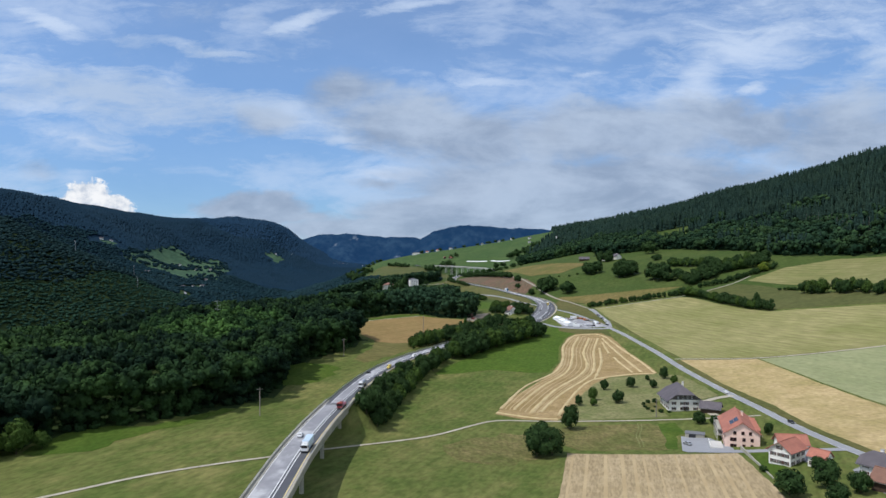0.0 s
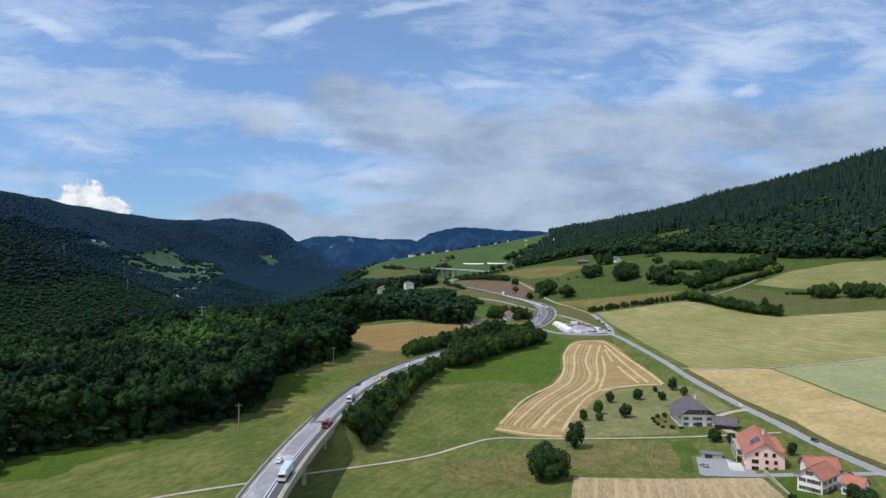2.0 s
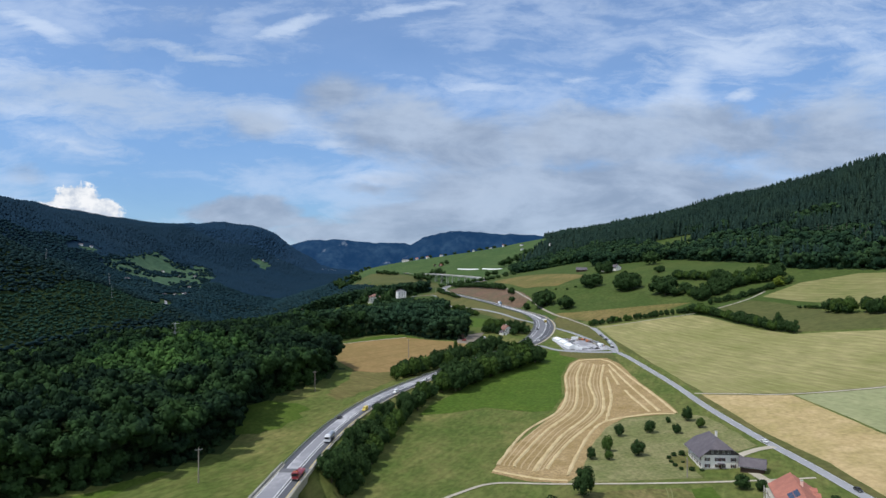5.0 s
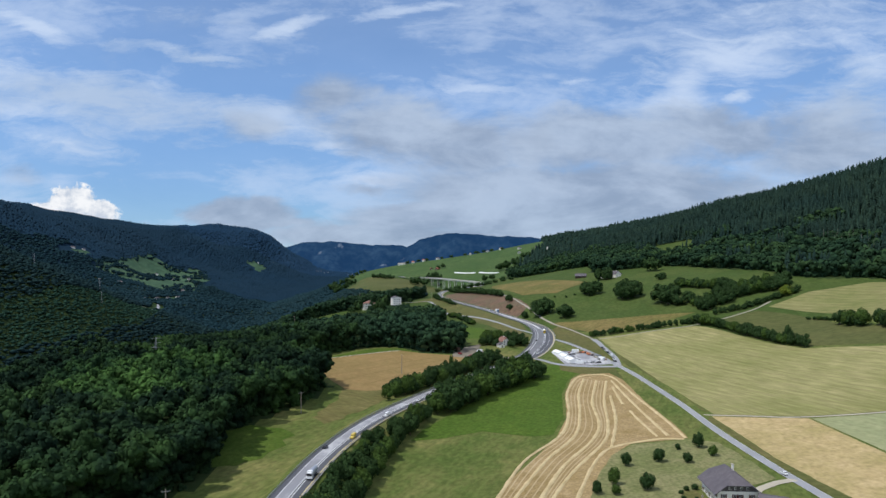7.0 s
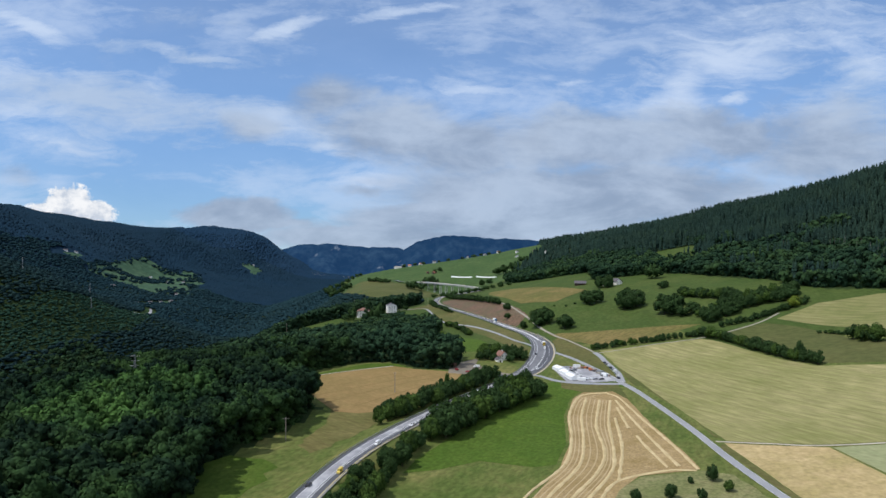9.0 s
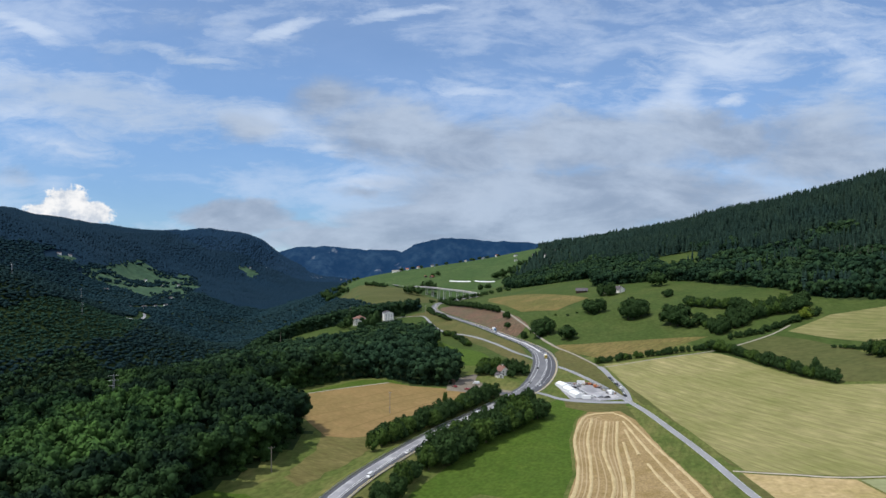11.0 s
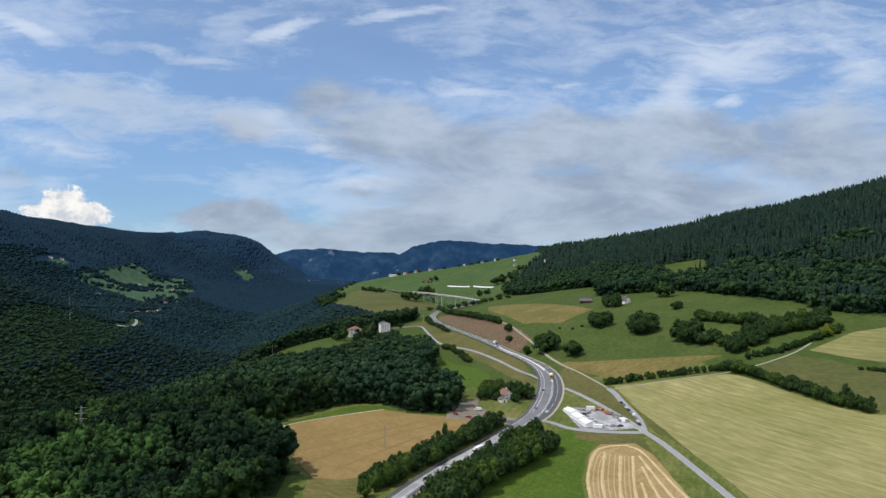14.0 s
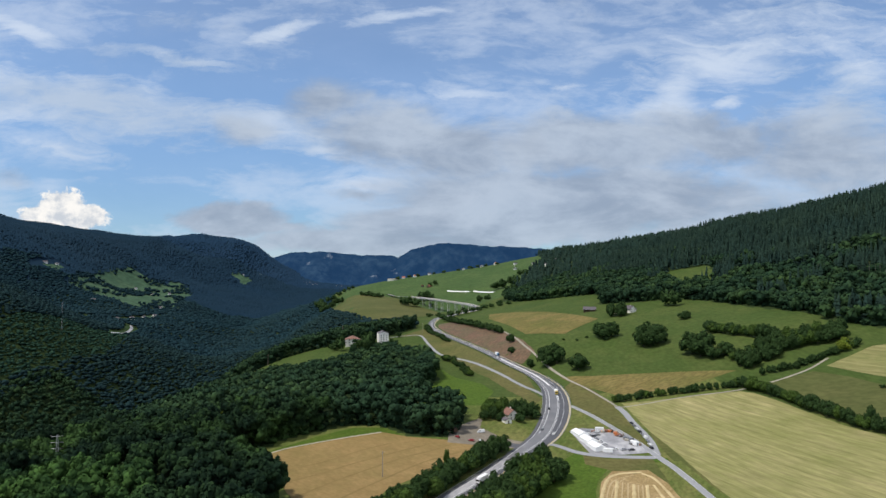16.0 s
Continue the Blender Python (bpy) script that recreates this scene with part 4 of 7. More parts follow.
drape("gravel_yard", ((22, 668), (24, 690), (33, 706), (48, 727), (50, 722), (46, 702), (58, 684), (78, 676), (70, 664), (47, 664)), YARD_BROWN, 0.16, "packed gravel farm yard", "yard", 4)
drape("depot_yard", ((109, 700), (119, 708), (142, 705), (153, 668), (152, 657), (134, 655), (114, 657)), WORN, 0.18, "grey asphalt storage yard", "yard", 4, 0.2)
drape("house_yard", ((110.5, 325), (102.3, 299), (104, 296), (122, 293), (123.5, 297), (121.5, 318)), LANE, 0.18, "grey asphalt forecourt", "yard", 4, 0.1)
drape("garden_lawn", ((127, 293), (131, 292), (137, 283), (129, 262), (121, 253), (121.5, 262)), GREENER, 0.15, "green garden lawn behind a low wall", "lawn", 4, 0.6)
drape("side_yard", ((138, 289), (150, 285), (148, 272), (140, 268), (138.5, 276)), LANE, 0.16, "grey paved yard beside the white house", "yard", 4, 0.2)
drape("side_yard", ((150, 256), (161, 262), (163, 240), (156, 226), (146, 228), (146, 244)), LANE, 0.17, "grey paved yard between houses", "yard", 4, 0.2)
drape("vegetable_garden", ((112, 391), (119, 392), (119.5, 377), (112, 375)), BROWNED, 0.16, "small fenced vegetable garden beside the farmhouse", "garden", 3, 0.5)
drape("browned_patch", ((46, 344), (70, 352), (104, 352), (108, 336), (103, 320), (99, 303), (58, 308), (52, 324)), BROWNED, 0.085, "browned patch of meadow grass", "field", 5, 4.0)
drape("lush_patch", ((107, 350), (117, 351), (114, 330), (109, 326), (101, 302), (97, 304), (103, 325)), GREENER, 0.11, "lush green grass beside the forecourt", "field", 5, 1.5)

# straw swaths in the stubble field
SWATHS = (
    ((32, 384), (34, 391), (51, 435), (76, 475), (89, 519), (98, 570), (112, 612), (122, 624), (137, 626)),
    ((39, 382), (42, 392), (61, 434), (84, 475), (96, 520), (106, 570), (119, 614)),
    ((47, 376), (53, 392), (69, 428), (90, 463), (102, 495), (110, 547), (127, 608)),
    ((53, 379), (60, 396), (73, 422), (97, 463), (107, 495), (119, 552), (134, 606)),
    ((98, 452), (114, 504), (126, 563)), ((140.5, 462), (142, 504), (142, 554), (142, 610), (137, 624)),
    ((133, 468), (134, 511), (136, 562), (138, 606)), ((127, 467), (127, 503), (128, 523)), ((128, 539), (134, 588)),
    ((139, 461), (127, 463.5), (109, 458), (95, 449), (83, 428), (70, 396), (61, 371)), ((29, 377), (42, 370), (51, 366.5), (60, 365)))
for line in SWATHS:
    sl = smooth_line(line, 2.0)
    wob = np.array([noise.noise((x / 6, y / 6, 7.7)) for x, y in sl])
    half = 0.75 + 0.35 * wob
    n = normals(sl)
    cols = [np.column_stack([sl + n * (half * k)[:, None], sheet_height(*(sl + n * (half * k)[:, None]).T) + h]) for k, h in ((-1.25, 0.15), (-0.6, 0.45), (0.6, 0.45), (1.25, 0.15))]
    v = np.stack(cols, 1).reshape(-1, 3)
    v[:, 2] += np.array([noise.noise((x * 0.8, y * 0.8, 1.0)) for x, y, _ in v]) * 0.12
    f = [(i * 4 + c, i * 4 + c + 1, i * 4 + c + 5, i * 4 + c + 4) for i in range(len(sl) - 1) for c in range(3)]
    tagged(mesh_object("straw_swath", v, f, STRAW), "long raked row of pale cut straw on stubble", "straw swath", "straw swaths in the stubble field")
def even(line, n):
    s = smooth_line(line, 1.0)
    run = np.concatenate([[0], np.cumsum(np.linalg.norm(np.diff(s, axis=0), axis=1))]) 
    q = np.linspace(0, run[-1], n)
    return np.column_stack([np.interp(q, run, s[:, 0]), np.interp(q, run, s[:, 1])])


# thinner rows between the raked ones
for a, b in ((0, 1), (1, 2), (2, 3)):
    for f in (0.33, 0.66):
        sl = even(SWATHS[a], 90) * (1 - f) + even(SWATHS[b], 90) * f
        sl = sl[inside(((30, 378), (40, 408), (55, 435), (73, 470), (87, 510), (97, 568), (110, 611), (121, 626), (141, 626), (144, 546), (142, 487), (140, 466), (129, 464), (109, 460), (95, 444), (82, 418), (67, 377), (59, 366)), sl[:, 0], sl[:, 1])]
        tagged(ribbon("straw_swath", sl, -0.35, 0.35, STRAW_THIN, 0.21), "thin row of pale straw on stubble", "straw swath", "straw swaths in the stubble field")
for k in range(13):
    u = k * 5.6 + 1.6 * math.sin(k * 5.1)
    a = np.array((52 + u, 302 - u * 0.2))
    sl = smooth_line((a, a + np.array((-14, -60)), a + np.array((-27, -112))), 3.0)
    keep = inside(((54.5, 303), (121, 288), (113.6, 234), (104, 172), (30, 192), (42, 247)), sl[:, 0], sl[:, 1])
    sl = sl[keep]
    if len(sl) > 3:
        half = 0.25 + 0.45 * abs(math.sin(k * 2.7))
        tagged(ribbon("straw_swath", sl, -half, half, STRAW_THIN, 0.20), "thin row of pale straw on stubble", "straw swath", "straw rows in the near field")

# ---- roads ----
hw = HIGHWAY[:, 3]
highway = thing("highway", pose(0, 0, 0), "grey two-lane main road with a worn pale lane", "road", kind="structure")
deck_end, split = int(np.argmax(HIGHWAY[:, 1] > 326)), int(np.argmax(HIGHWAY[:, 1] > 640))
# dark asphalt edge; the rail's shadow is put into its colour on the deck
ribbon("hard_shoulder", HIGHWAY[:deck_end + 1], (-hw + 0.2)[:deck_end + 1], (-hw + 1.3)[:deck_end + 1], ASPHALT, 0.055, highway, True)
ribbon("hard_shoulder", HIGHWAY[deck_end:], (-hw + 0.2)[deck_end:], (-hw + 3.0)[deck_end:], ASPHALT, 0.055, highway, True)
ribbon("near_lane", HIGHWAY[:deck_end + 1], (-hw + 1.2)[:deck_end + 1], 0.9, WORN, 0.06, highway, True)
ribbon("near_lane", HIGHWAY[deck_end:split + 1], (-hw + 2.9)[deck_end:split + 1], 0.9, WORN, 0.06, highway, True)
ribbon("near_lane", HIGHWAY[split:], (-hw + 2.9)[split:], 0.9, TRODDEN, 0.06, highway, True)
ribbon("far_lane", HIGHWAY, 0.9, hw - 1.4, ASPHALT, 0.06, highway, True)
ribbon("shoulder", HIGHWAY, hw - 1.4, hw - 0.1, LANE, 0.065, highway, True)
ribbon("edge_line", HIGHWAY[:deck_end + 1], (-hw + 1.15)[:deck_end + 1], (-hw + 1.4)[:deck_end + 1], PAINT, 0.075, highway, True)
ribbon("edge_line", HIGHWAY[deck_end:], (-hw + 2.75)[deck_end:], (-hw + 3.0)[deck_end:], PAINT, 0.075, highway, True)
expansion_joint = HIGHWAY[deck_end - 1:deck_end + 1]
ribbon("expansion_joint", expansion_joint, -expansion_joint[:, 3] + 0.2, expansion_joint[:, 3] - 0.2, GREY_STEEL, 0.10, highway, True)
ribbon("yellow_line", HIGHWAY, hw - 1.6, hw - 1.25, YELLOW_LINE, 0.085, highway, True)
ribbon("yellow_line", HIGHWAY, hw - 0.75, hw - 0.45, YELLOW_LINE, 0.085, highway, True)
ribbon("centre_line", HIGHWAY, 0.75, 1.05, PAINT, 0.08, highway, True)
ribbon("centre_line", HIGHWAY, 1.75, 2.05, PAINT, 0.08, highway, True)
bend = HIGHWAY[(HIGHWAY[:, 1] > 690) & (HIGHWAY[:, 1] < 985) & (HIGHWAY[:, 0] > 60)]
bw = bend[:, 3]
ribbon("lane_line", bend, -bw * 0.52, -bw * 0.52 + 0.35, PAINT, 0.09, highway, True)
ribbon("lane_line", bend, bw * 0.5, bw * 0.5 + 0.2, PAINT, 0.09, highway, True)
isl = HIGHWAY[(HIGHWAY[:, 1] > 850) & (HIGHWAY[:, 1] < 1010) & (HIGHWAY[:, 0] > 60)]
ribbon("traffic_island", isl, -1.2, 0.6, PAINT, 0.2, highway, True, 0.25)


def rail(name, line, side, z=0.0):
    """A steel guard rail on posts along a line."""
    n = normals(line)
    p = np.column_stack([line[:, :2] + n * np.broadcast_to(side, len(line))[:, None], line[:, 2] + z])
    ob = thing(name, pose(0, 0, 0), "galvanised steel guard rail on short posts", "guard rail", "guard rails of the main road")
    r = ribbon("beam", np.column_stack([p[:, :2], p[:, 2]]), -0.06, 0.06, STEEL, 0.80, ob, True, 0.32)
    me = None
    for i in range(0, len(p), 1):
        if me is None:
            o = part("post", box_mesh(-0.06, 0.06, -0.06, 0.06, -0.3, 0.7), STEEL, ob)
            me = o.data
            o.location = p[i]
        else:
            share("post", me, ob, Matrix.Translation(p[i]))
    return ob


ground_part = HIGHWAY[(HIGHWAY[:, 1] > BRIDGE_END) & (HIGHWAY[:, 1] < 640)]
rail("guard_rail", ground_part, -ground_part[:, 3] + 0.3)
rail("guard_rail", ground_part, ground_part[:, 3] - 0.3)
curve_part = HIGHWAY[(HIGHWAY[:, 1] > 740) & (HIGHWAY[:, 1] < 1120) & (HIGHWAY[:, 0] > 60)]
rail("guard_rail", curve_part, -curve_part[:, 3] - 0.2)
outer = HIGHWAY[(HIGHWAY[:, 1] > 770) & (HIGHWAY[:, 1] < 900)]
rail("guard_rail", outer, outer[:, 3] + 0.2)

COUNTRY = smooth_line([(172, 60), (167, 180), (164, 274), (164, 308), (165.5, 361), (163, 411), (161, 467), (162.5, 530), (161.5, 584), (159, 624), (155, 648), (150.5, 675), (141.5, 713), (132.5, 753), (126, 776)], 4.0)
lane_1 = tagged(ribbon("country_road", COUNTRY, -2.2, 2.2, LANE, 0.22), "grey narrow country road between fields", "road", kind="structure")
ribbon("edge_line", COUNTRY, -2.05, -1.93, PAINT, 0.245, lane_1)
ribbon("edge_line", COUNTRY, 1.93, 2.05, PAINT, 0.245, lane_1)
BRANCH = smooth_line([(155.5, 652), (159.5, 679), (160, 719), (161, 760), (153, 828), (143, 878), (133, 942), (126, 1016), (121, 1107), (110, 1200)], 4.0)
tagged(ribbon("side_road", BRANCH[BRANCH[:, 1] < 765], -2.4, 2.4, LANE, 0.20), "grey side road with parked cars", "road", kind="structure")
tagged(ribbon("hill_track", BRANCH[BRANCH[:, 1] > 760], -1.1, 1.1, YARD, 0.26), "thin gravel track up the hill", "track", kind="structure")
tagged(ribbon("field_track", smooth_line([(162, 760), (210, 763), (261, 757), (314, 769), (345, 785)], 4), -1.0, 1.0, YARD, 0.24), "pale gravel farm track along the hedge", "track", kind="structure")
tagged(ribbon("field_path", smooth_line([(-160, 205), (-128.6, 233), (-108, 252), (-84, 269), (-70, 278), (-53, 291), (-33, 306), (-6, 328), (13, 349), (28, 361), (52, 361), (81, 360), (126, 356), (160, 352)], 4), -0.85, 0.85, GRAVEL, 0.22), "pale gravel path across the meadow", "path", kind="structure")
tagged(ribbon("access_road", smooth_line([(-43, 1262), (-20, 1275), (2, 1270), (14, 1190), (29, 1106), (60, 1028), (83, 930), (98, 862), (107, 832), (113, 806)], 4), -1.9, 1.9, LANE, 0.24), "pale access road below the main road", "road", kind="structure")
tagged(ribbon("junction_road", smooth_line([(80, 680), (90, 671), (99, 663.5), (108, 658), (120, 654), (136, 651), (153, 648)], 3), -2.6, 2.6, LANE, 0.24), "short grey link road by the storage yard", "road", kind="structure")
tagged(ribbon("junction_apron", smooth_line([(60, 672), (72, 668), (84, 668)], 3), -4.0, 4.0, ASPHALT, 0.26), "dark asphalt yard entrance", "road", kind="structure")
tagged(ribbon("field_boundary_track", smooth_line([(166, 503), (190, 490), (215, 476), (288, 454), (350, 433)], 4), -0.9, 0.9, GRAVEL, 0.22), "thin pale track between two fields", "track", kind="structure")
for line in (((-82, 612), (-57, 626), (-32, 650), (-14, 664)), ((-72, 594), (-57, 606), (-32, 630), (-9, 649), (8, 662)), ((-62, 573), (-39, 604), (-9, 636), (10, 651), (24, 664)), ((-42, 568), (-22, 597), (5, 631), (30, 652))):
    tagged(ribbon("tramline", smooth_line(list(line), 3), -0.6, 0.6, WHEAT_LOW, 0.20), "trodden greenish tractor line through the wheat", "track", kind="structure")
tagged(ribbon("wheat_track", smooth_line([(-90, 645), (-78, 656.5), (-51, 671.5), (-22, 685.5)], 3), -0.8, 0.8, GRAVEL, 0.26), "thin pale track behind the wheat field", "track", kind="structure")
for k in (-0.85, 0.85):
    tagged(ribbon("wheel_track", smooth_line([(99 + k, 353), (97 + k, 344), (92 + k, 330), (90 + k, 318), (88 + k, 309)], 3), -0.22, 0.22, ORCHARD, 0.16), "pale wheel track across dry grass", "track", kind="structure")
tagged(ribbon("house_drive", smooth_line([(164, 395), (152, 392), (140, 380), (141, 340), (140, 322)], 3), -2.0, 2.0, GRAVEL, 0.22), "pale drive behind the farmhouse", "drive", kind="structure")
tagged(ribbon("village_drive", smooth_line([(108, 297), (116, 294), (126, 291), (138, 288.5), (150, 285), (164, 282)], 3), -2.4, 2.4, LANE, 0.23), "grey drive between the houses", "drive", kind="structure")

# ---- viaducts ----
def viaduct(name, line, girder, gap, label, parapet=0.9, mat=None):
    """A concrete road bridge: slab, box girder, parapets with rails, pairs of piers."""
    mat = mat or CONCRETE
    ob = thing(name, pose(0, 0, 0), label, "viaduct", kind="structure")
    w = line[:, 3]
    ribbon("deck_slab", line, -w - 0.3, w + 0.3, mat, 0.0, ob, True, 0.45)
    ribbon("box_girder", line, -w * 0.86, w * 0.86, mat, -0.44, ob, True, girder)
    for s in (-1, 1):
        ribbon("parapet", line, s * w + 0.1 * s - 0.18, s * w + 0.1 * s + 0.18, mat, parapet, ob, True, parapet + 0.3)
        ribbon("hand_rail", line, s * w + 0.1 * s - 0.05, s * w + 0.1 * s + 0.05, STEEL, parapet + 0.45, ob, True, 0.1)
    for s in (-1, 1):
        ribbon("walkway", line, s * w - (0.4 if s > 0 else 0), s * w + (1.0 if s < 0 else 0), mat, 0.16, ob, True, 0.2)
    n = normals(line)
    run = np.concatenate([[0], np.cumsum(np.linalg.norm(np.diff(line[:, :2], axis=0), axis=1))])
    for d in np.arange(gap * 0.35, run[-1], gap):
        i = int(np.argmin(abs(run - d)))
        for s in (-1, 1):
            x, y = line[i, :2] + n[i] * s * w[i] * 0.38
            top = line[i, 2] - 0.44 - girder + 0.1
            low = ground_z(x, y) - 0.5
            if top - low > 2:
                part("pier", cone_mesh(0.85, 0.75, low, top, 10, x, y), mat, ob)
    return ob


first = HIGHWAY[HIGHWAY[:, 1] <= BRIDGE_END + 4]
viaduct("viaduct", first, 3.2, 36, "pale concrete road viaduct curving over the meadow")
k0 = int(np.argmax(HIGHWAY[:, 1] > FAR_BRIDGE))
k1 = int(np.argmax(HIGHWAY[:, 1] > 2145))
viaduct("far_viaduct", HIGHWAY[k0:k1], 2.2, 42, "pale concrete viaduct on paired piers before the hill", mat=NEW_CONCRETE)
bm = bmesh.new()
i = len(first) - 1
c = first[i]
add_box(bm, -7.0, 7.0, -1.5, 3.0, ground_z(c[0], c[1]) - 4, c[2] - 0.5, Matrix.Translation((c[0], c[1], 0)) @ Matrix.Rotation(radians(-8), 4, "Z"))
tagged(part("bridge_abutment", bm, CONCRETE, None), "concrete abutment at the viaduct's end", "abutment", kind="structure")


# ---- buildings ----
BLUE_GLASS = surface("blue solar glass", (0.020, 0.030, 0.060), (0.030, 0.042, 0.080), 1.0, rough=0.25, spec=0.5)
WINDOW_MESHES = {}


def window(parent, m, w=1.0, h=1.3, shutters=True, trim=None):
    """A window in a wall: m's x runs along the wall, -y points out of it."""
    trim = trim or FRAME
    key = (w, h, trim.name)
    if key not in WINDOW_MESHES:
        bm = bmesh.new()
        for b in ((-w / 2 - 0.07, w / 2 + 0.07, h / 2, h / 2 + 0.07), (-w / 2 - 0.07, w / 2 + 0.07, -h / 2 - 0.07, -h / 2), (-w / 2 - 0.07, -w / 2, -h / 2, h / 2), (w / 2, w / 2 + 0.07, -h / 2, h / 2), (-0.04, 0.04, -h / 2, h / 2)):
            add_box(bm, b[0], b[1], -0.10, 0.05, b[2], b[3])
        frame_ob = part("window", bm, trim, None)
        pane = part("pane", box_mesh(-w / 2, w / 2, -0.05, 0.02, -h / 2, h / 2), GLASS, frame_ob)
        sh = part("shutter", box_mesh(-w * 0.27, w * 0.27, -0.09, 0.0, -h / 2 - 0.05, h / 2 + 0.05), SHUTTER, None)
        WINDOW_MESHES[key] = (frame_ob.data, pane.data, sh.data)
        for o in (sh, pane, frame_ob):
            bpy.data.objects.remove(o)
    f, p, s = WINDOW_MESHES[key]
    ob = share("window", f, parent, m)
    share("pane", p, ob, Matrix())
    if shutters:
        for k in (-1, 1):
            share("shutter", s, ob, Matrix.Translation((k * (w / 2 + 0.12 + w * 0.27), -0.02, 0)))
    return ob


def house(name, x, y, turn, w, l, eave, ridge, wall, roof, label, hip=0.0, gable_rows=(), side_rows=(), overhang=0.7, chimney=True, shutters=True, win=(1.0, 1.3), category="house", group="", z=None, front_door=False, trim=None):
    """A house with its gable across x (width w) and its ridge along y (length l); the turned -y gable is the front."""
    z = min(ground_z(x + dx, y + dy) for dx in (-w / 3, w / 3) for dy in (-l / 3, l / 3)) if z is None else z
    ob = thing(name, pose(x, y, z, 0, 0, turn), label, category, group)
    a, b = w / 2, l / 2
    cut = ridge - hip
    ch = a * (ridge - cut) / max(ridge - eave, 0.1) if hip else 0.0
    bm = bmesh.new()
    top = [(-a, -2.0), (a, -2.0), (a, eave), (ch, cut), (-ch, cut), (-a, eave)] if hip else [(-a, -2.0), (a, -2.0), (a, eave), (0, ridge), (-a, eave)]
    prism(bm, top, -b, b)
    bmesh.ops.recalc_face_normals(bm, faces=bm.faces[:])
    part("wall", bm, wall, ob)
    # roof slabs
    bm = bmesh.new()
    slope = (ridge - eave) / a
    o, t = overhang, 0.28
    ez = eave - slope * o
    inset = hip * 1.1
    for s in (-1, 1):
        if hip:
            he = ch + 0.0
            quad = [(s * (a + o), -b - o, ez), (s * (a + o), b + o, ez), (s * he, b + o, cut), (0, b - inset, ridge), (0, -b + inset, ridge), (s * he, -b - o, cut)]
        else:
            quad = [(s * (a + o), -b - o, ez), (s * (a + o), b + o, ez), (0, b + o, ridge), (0, -b - o, ridge)]
        lo = [bm.verts.new((p[0], p[1], p[2] + 0.03)) for p in quad]
        hi = [bm.verts.new((p[0], p[1], p[2] + 0.03 + t)) for p in quad]
        bm.faces.new(lo)
        bm.faces.new(hi[::-1])
        for i in range(len(quad)):
            j = (i + 1) % len(quad)
            bm.faces.new((lo[i], lo[j], hi[j], hi[i]))
    if hip:
        for s in (-1, 1):
            tri = [(-ch - 0.02, s * (b + o), cut), (ch + 0.02, s * (b + o), cut), (0, s * (b - inset), ridge)]
            lo = [bm.verts.new((p[0], p[1], p[2] + 0.03)) for p in tri]
            hi = [bm.verts.new((p[0], p[1], p[2] + 0.03 + t)) for p in tri]
            bm.faces.new(lo)
            bm.faces.new(hi[::-1])
            for i in range(3):
                j = (i + 1) % 3
                bm.faces.new((lo[i], lo[j], hi[j], hi[i]))
    bmesh.ops.recalc_face_normals(bm, faces=bm.faces[:])
    roof_ob = part("roof", bm, roof, ob)
    if not hip:
        part("ridge_cap", box_mesh(-0.22, 0.22, -b - o, b + o, ridge + 0.2, ridge + 0.42, bevel=0.08), roof, roof_ob)
    for s in (-1, 1):
        part("gutter", box_mesh(s * (a + o) - 0.09, s * (a + o) + 0.09, -b - o, b + o, ez - 0.1, ez + 0.06), STEEL, ob)
    if chimney:
        cxp, cyp = a * 0.25, b * 0.25
        stack = part("chimney", box_mesh(cxp - 0.4, cxp + 0.4, cyp - 0.5, cyp + 0.5, eave, ridge + 1.0, bevel=0.04), wall, ob)
        part("chimney_cap", box_mesh(cxp - 0.55, cxp + 0.55, cyp - 0.65, cyp + 0.65, ridge + 1.0, ridge + 1.15), CONCRETE, stack)
    for zz, xs_row in gable_rows:
        for xx in xs_row:
            window(ob, pose(xx, -b, zz), *win, shutters, trim)
    for zz, n_row in side_rows:
        for k in range(n_row):
            yy = -b + l * (k + 0.5) / n_row
            window(ob, pose(-a, yy, zz, 0, 0, -90), *win, shutters, trim)
            window(ob, pose(a, yy, zz, 0, 0, 90), *win, shutters, trim)
    if front_door:
        d = part("door", box_mesh(-0.55, 0.55, -b - 0.06, -b + 0.05, 0, 2.1, bevel=0.02), DARKWOOD, ob)
    return ob


pink = house("pink_house", 132.6, 313.8, -17, 14.0, 30.0, 6.9, 11.4, PINK, TILE, "three-storey pink rendered house with red tiled roof and solar panels", 0,
             ((1.5, (-4.3, -3.0, 0.6, 3.8)), (4.2, (-4.3, -3.0, 0.6, 3.8)), (7.0, (-3.0, 0.2, 3.2))), ((1.6, 6), (4.3, 6)), shutters=False, win=(1.1, 1.35), trim=REDFRAME)
for k in range(2):
    for q in range(2):
        o = part("solar_panel", box_mesh(-0.95, 0.95, -1.45, 1.45, 0, 0.12, bevel=0.02), BLUE_GLASS, pink, "dark blue solar panel")
        o.matrix_local = pose(-1.7 - 1.75 * q, -7.5 + 3.1 * k, 11.4 - 4.5 * (1.7 + 1.75 * q) / 7.0 + 0.40, 0, -32.7, 0)
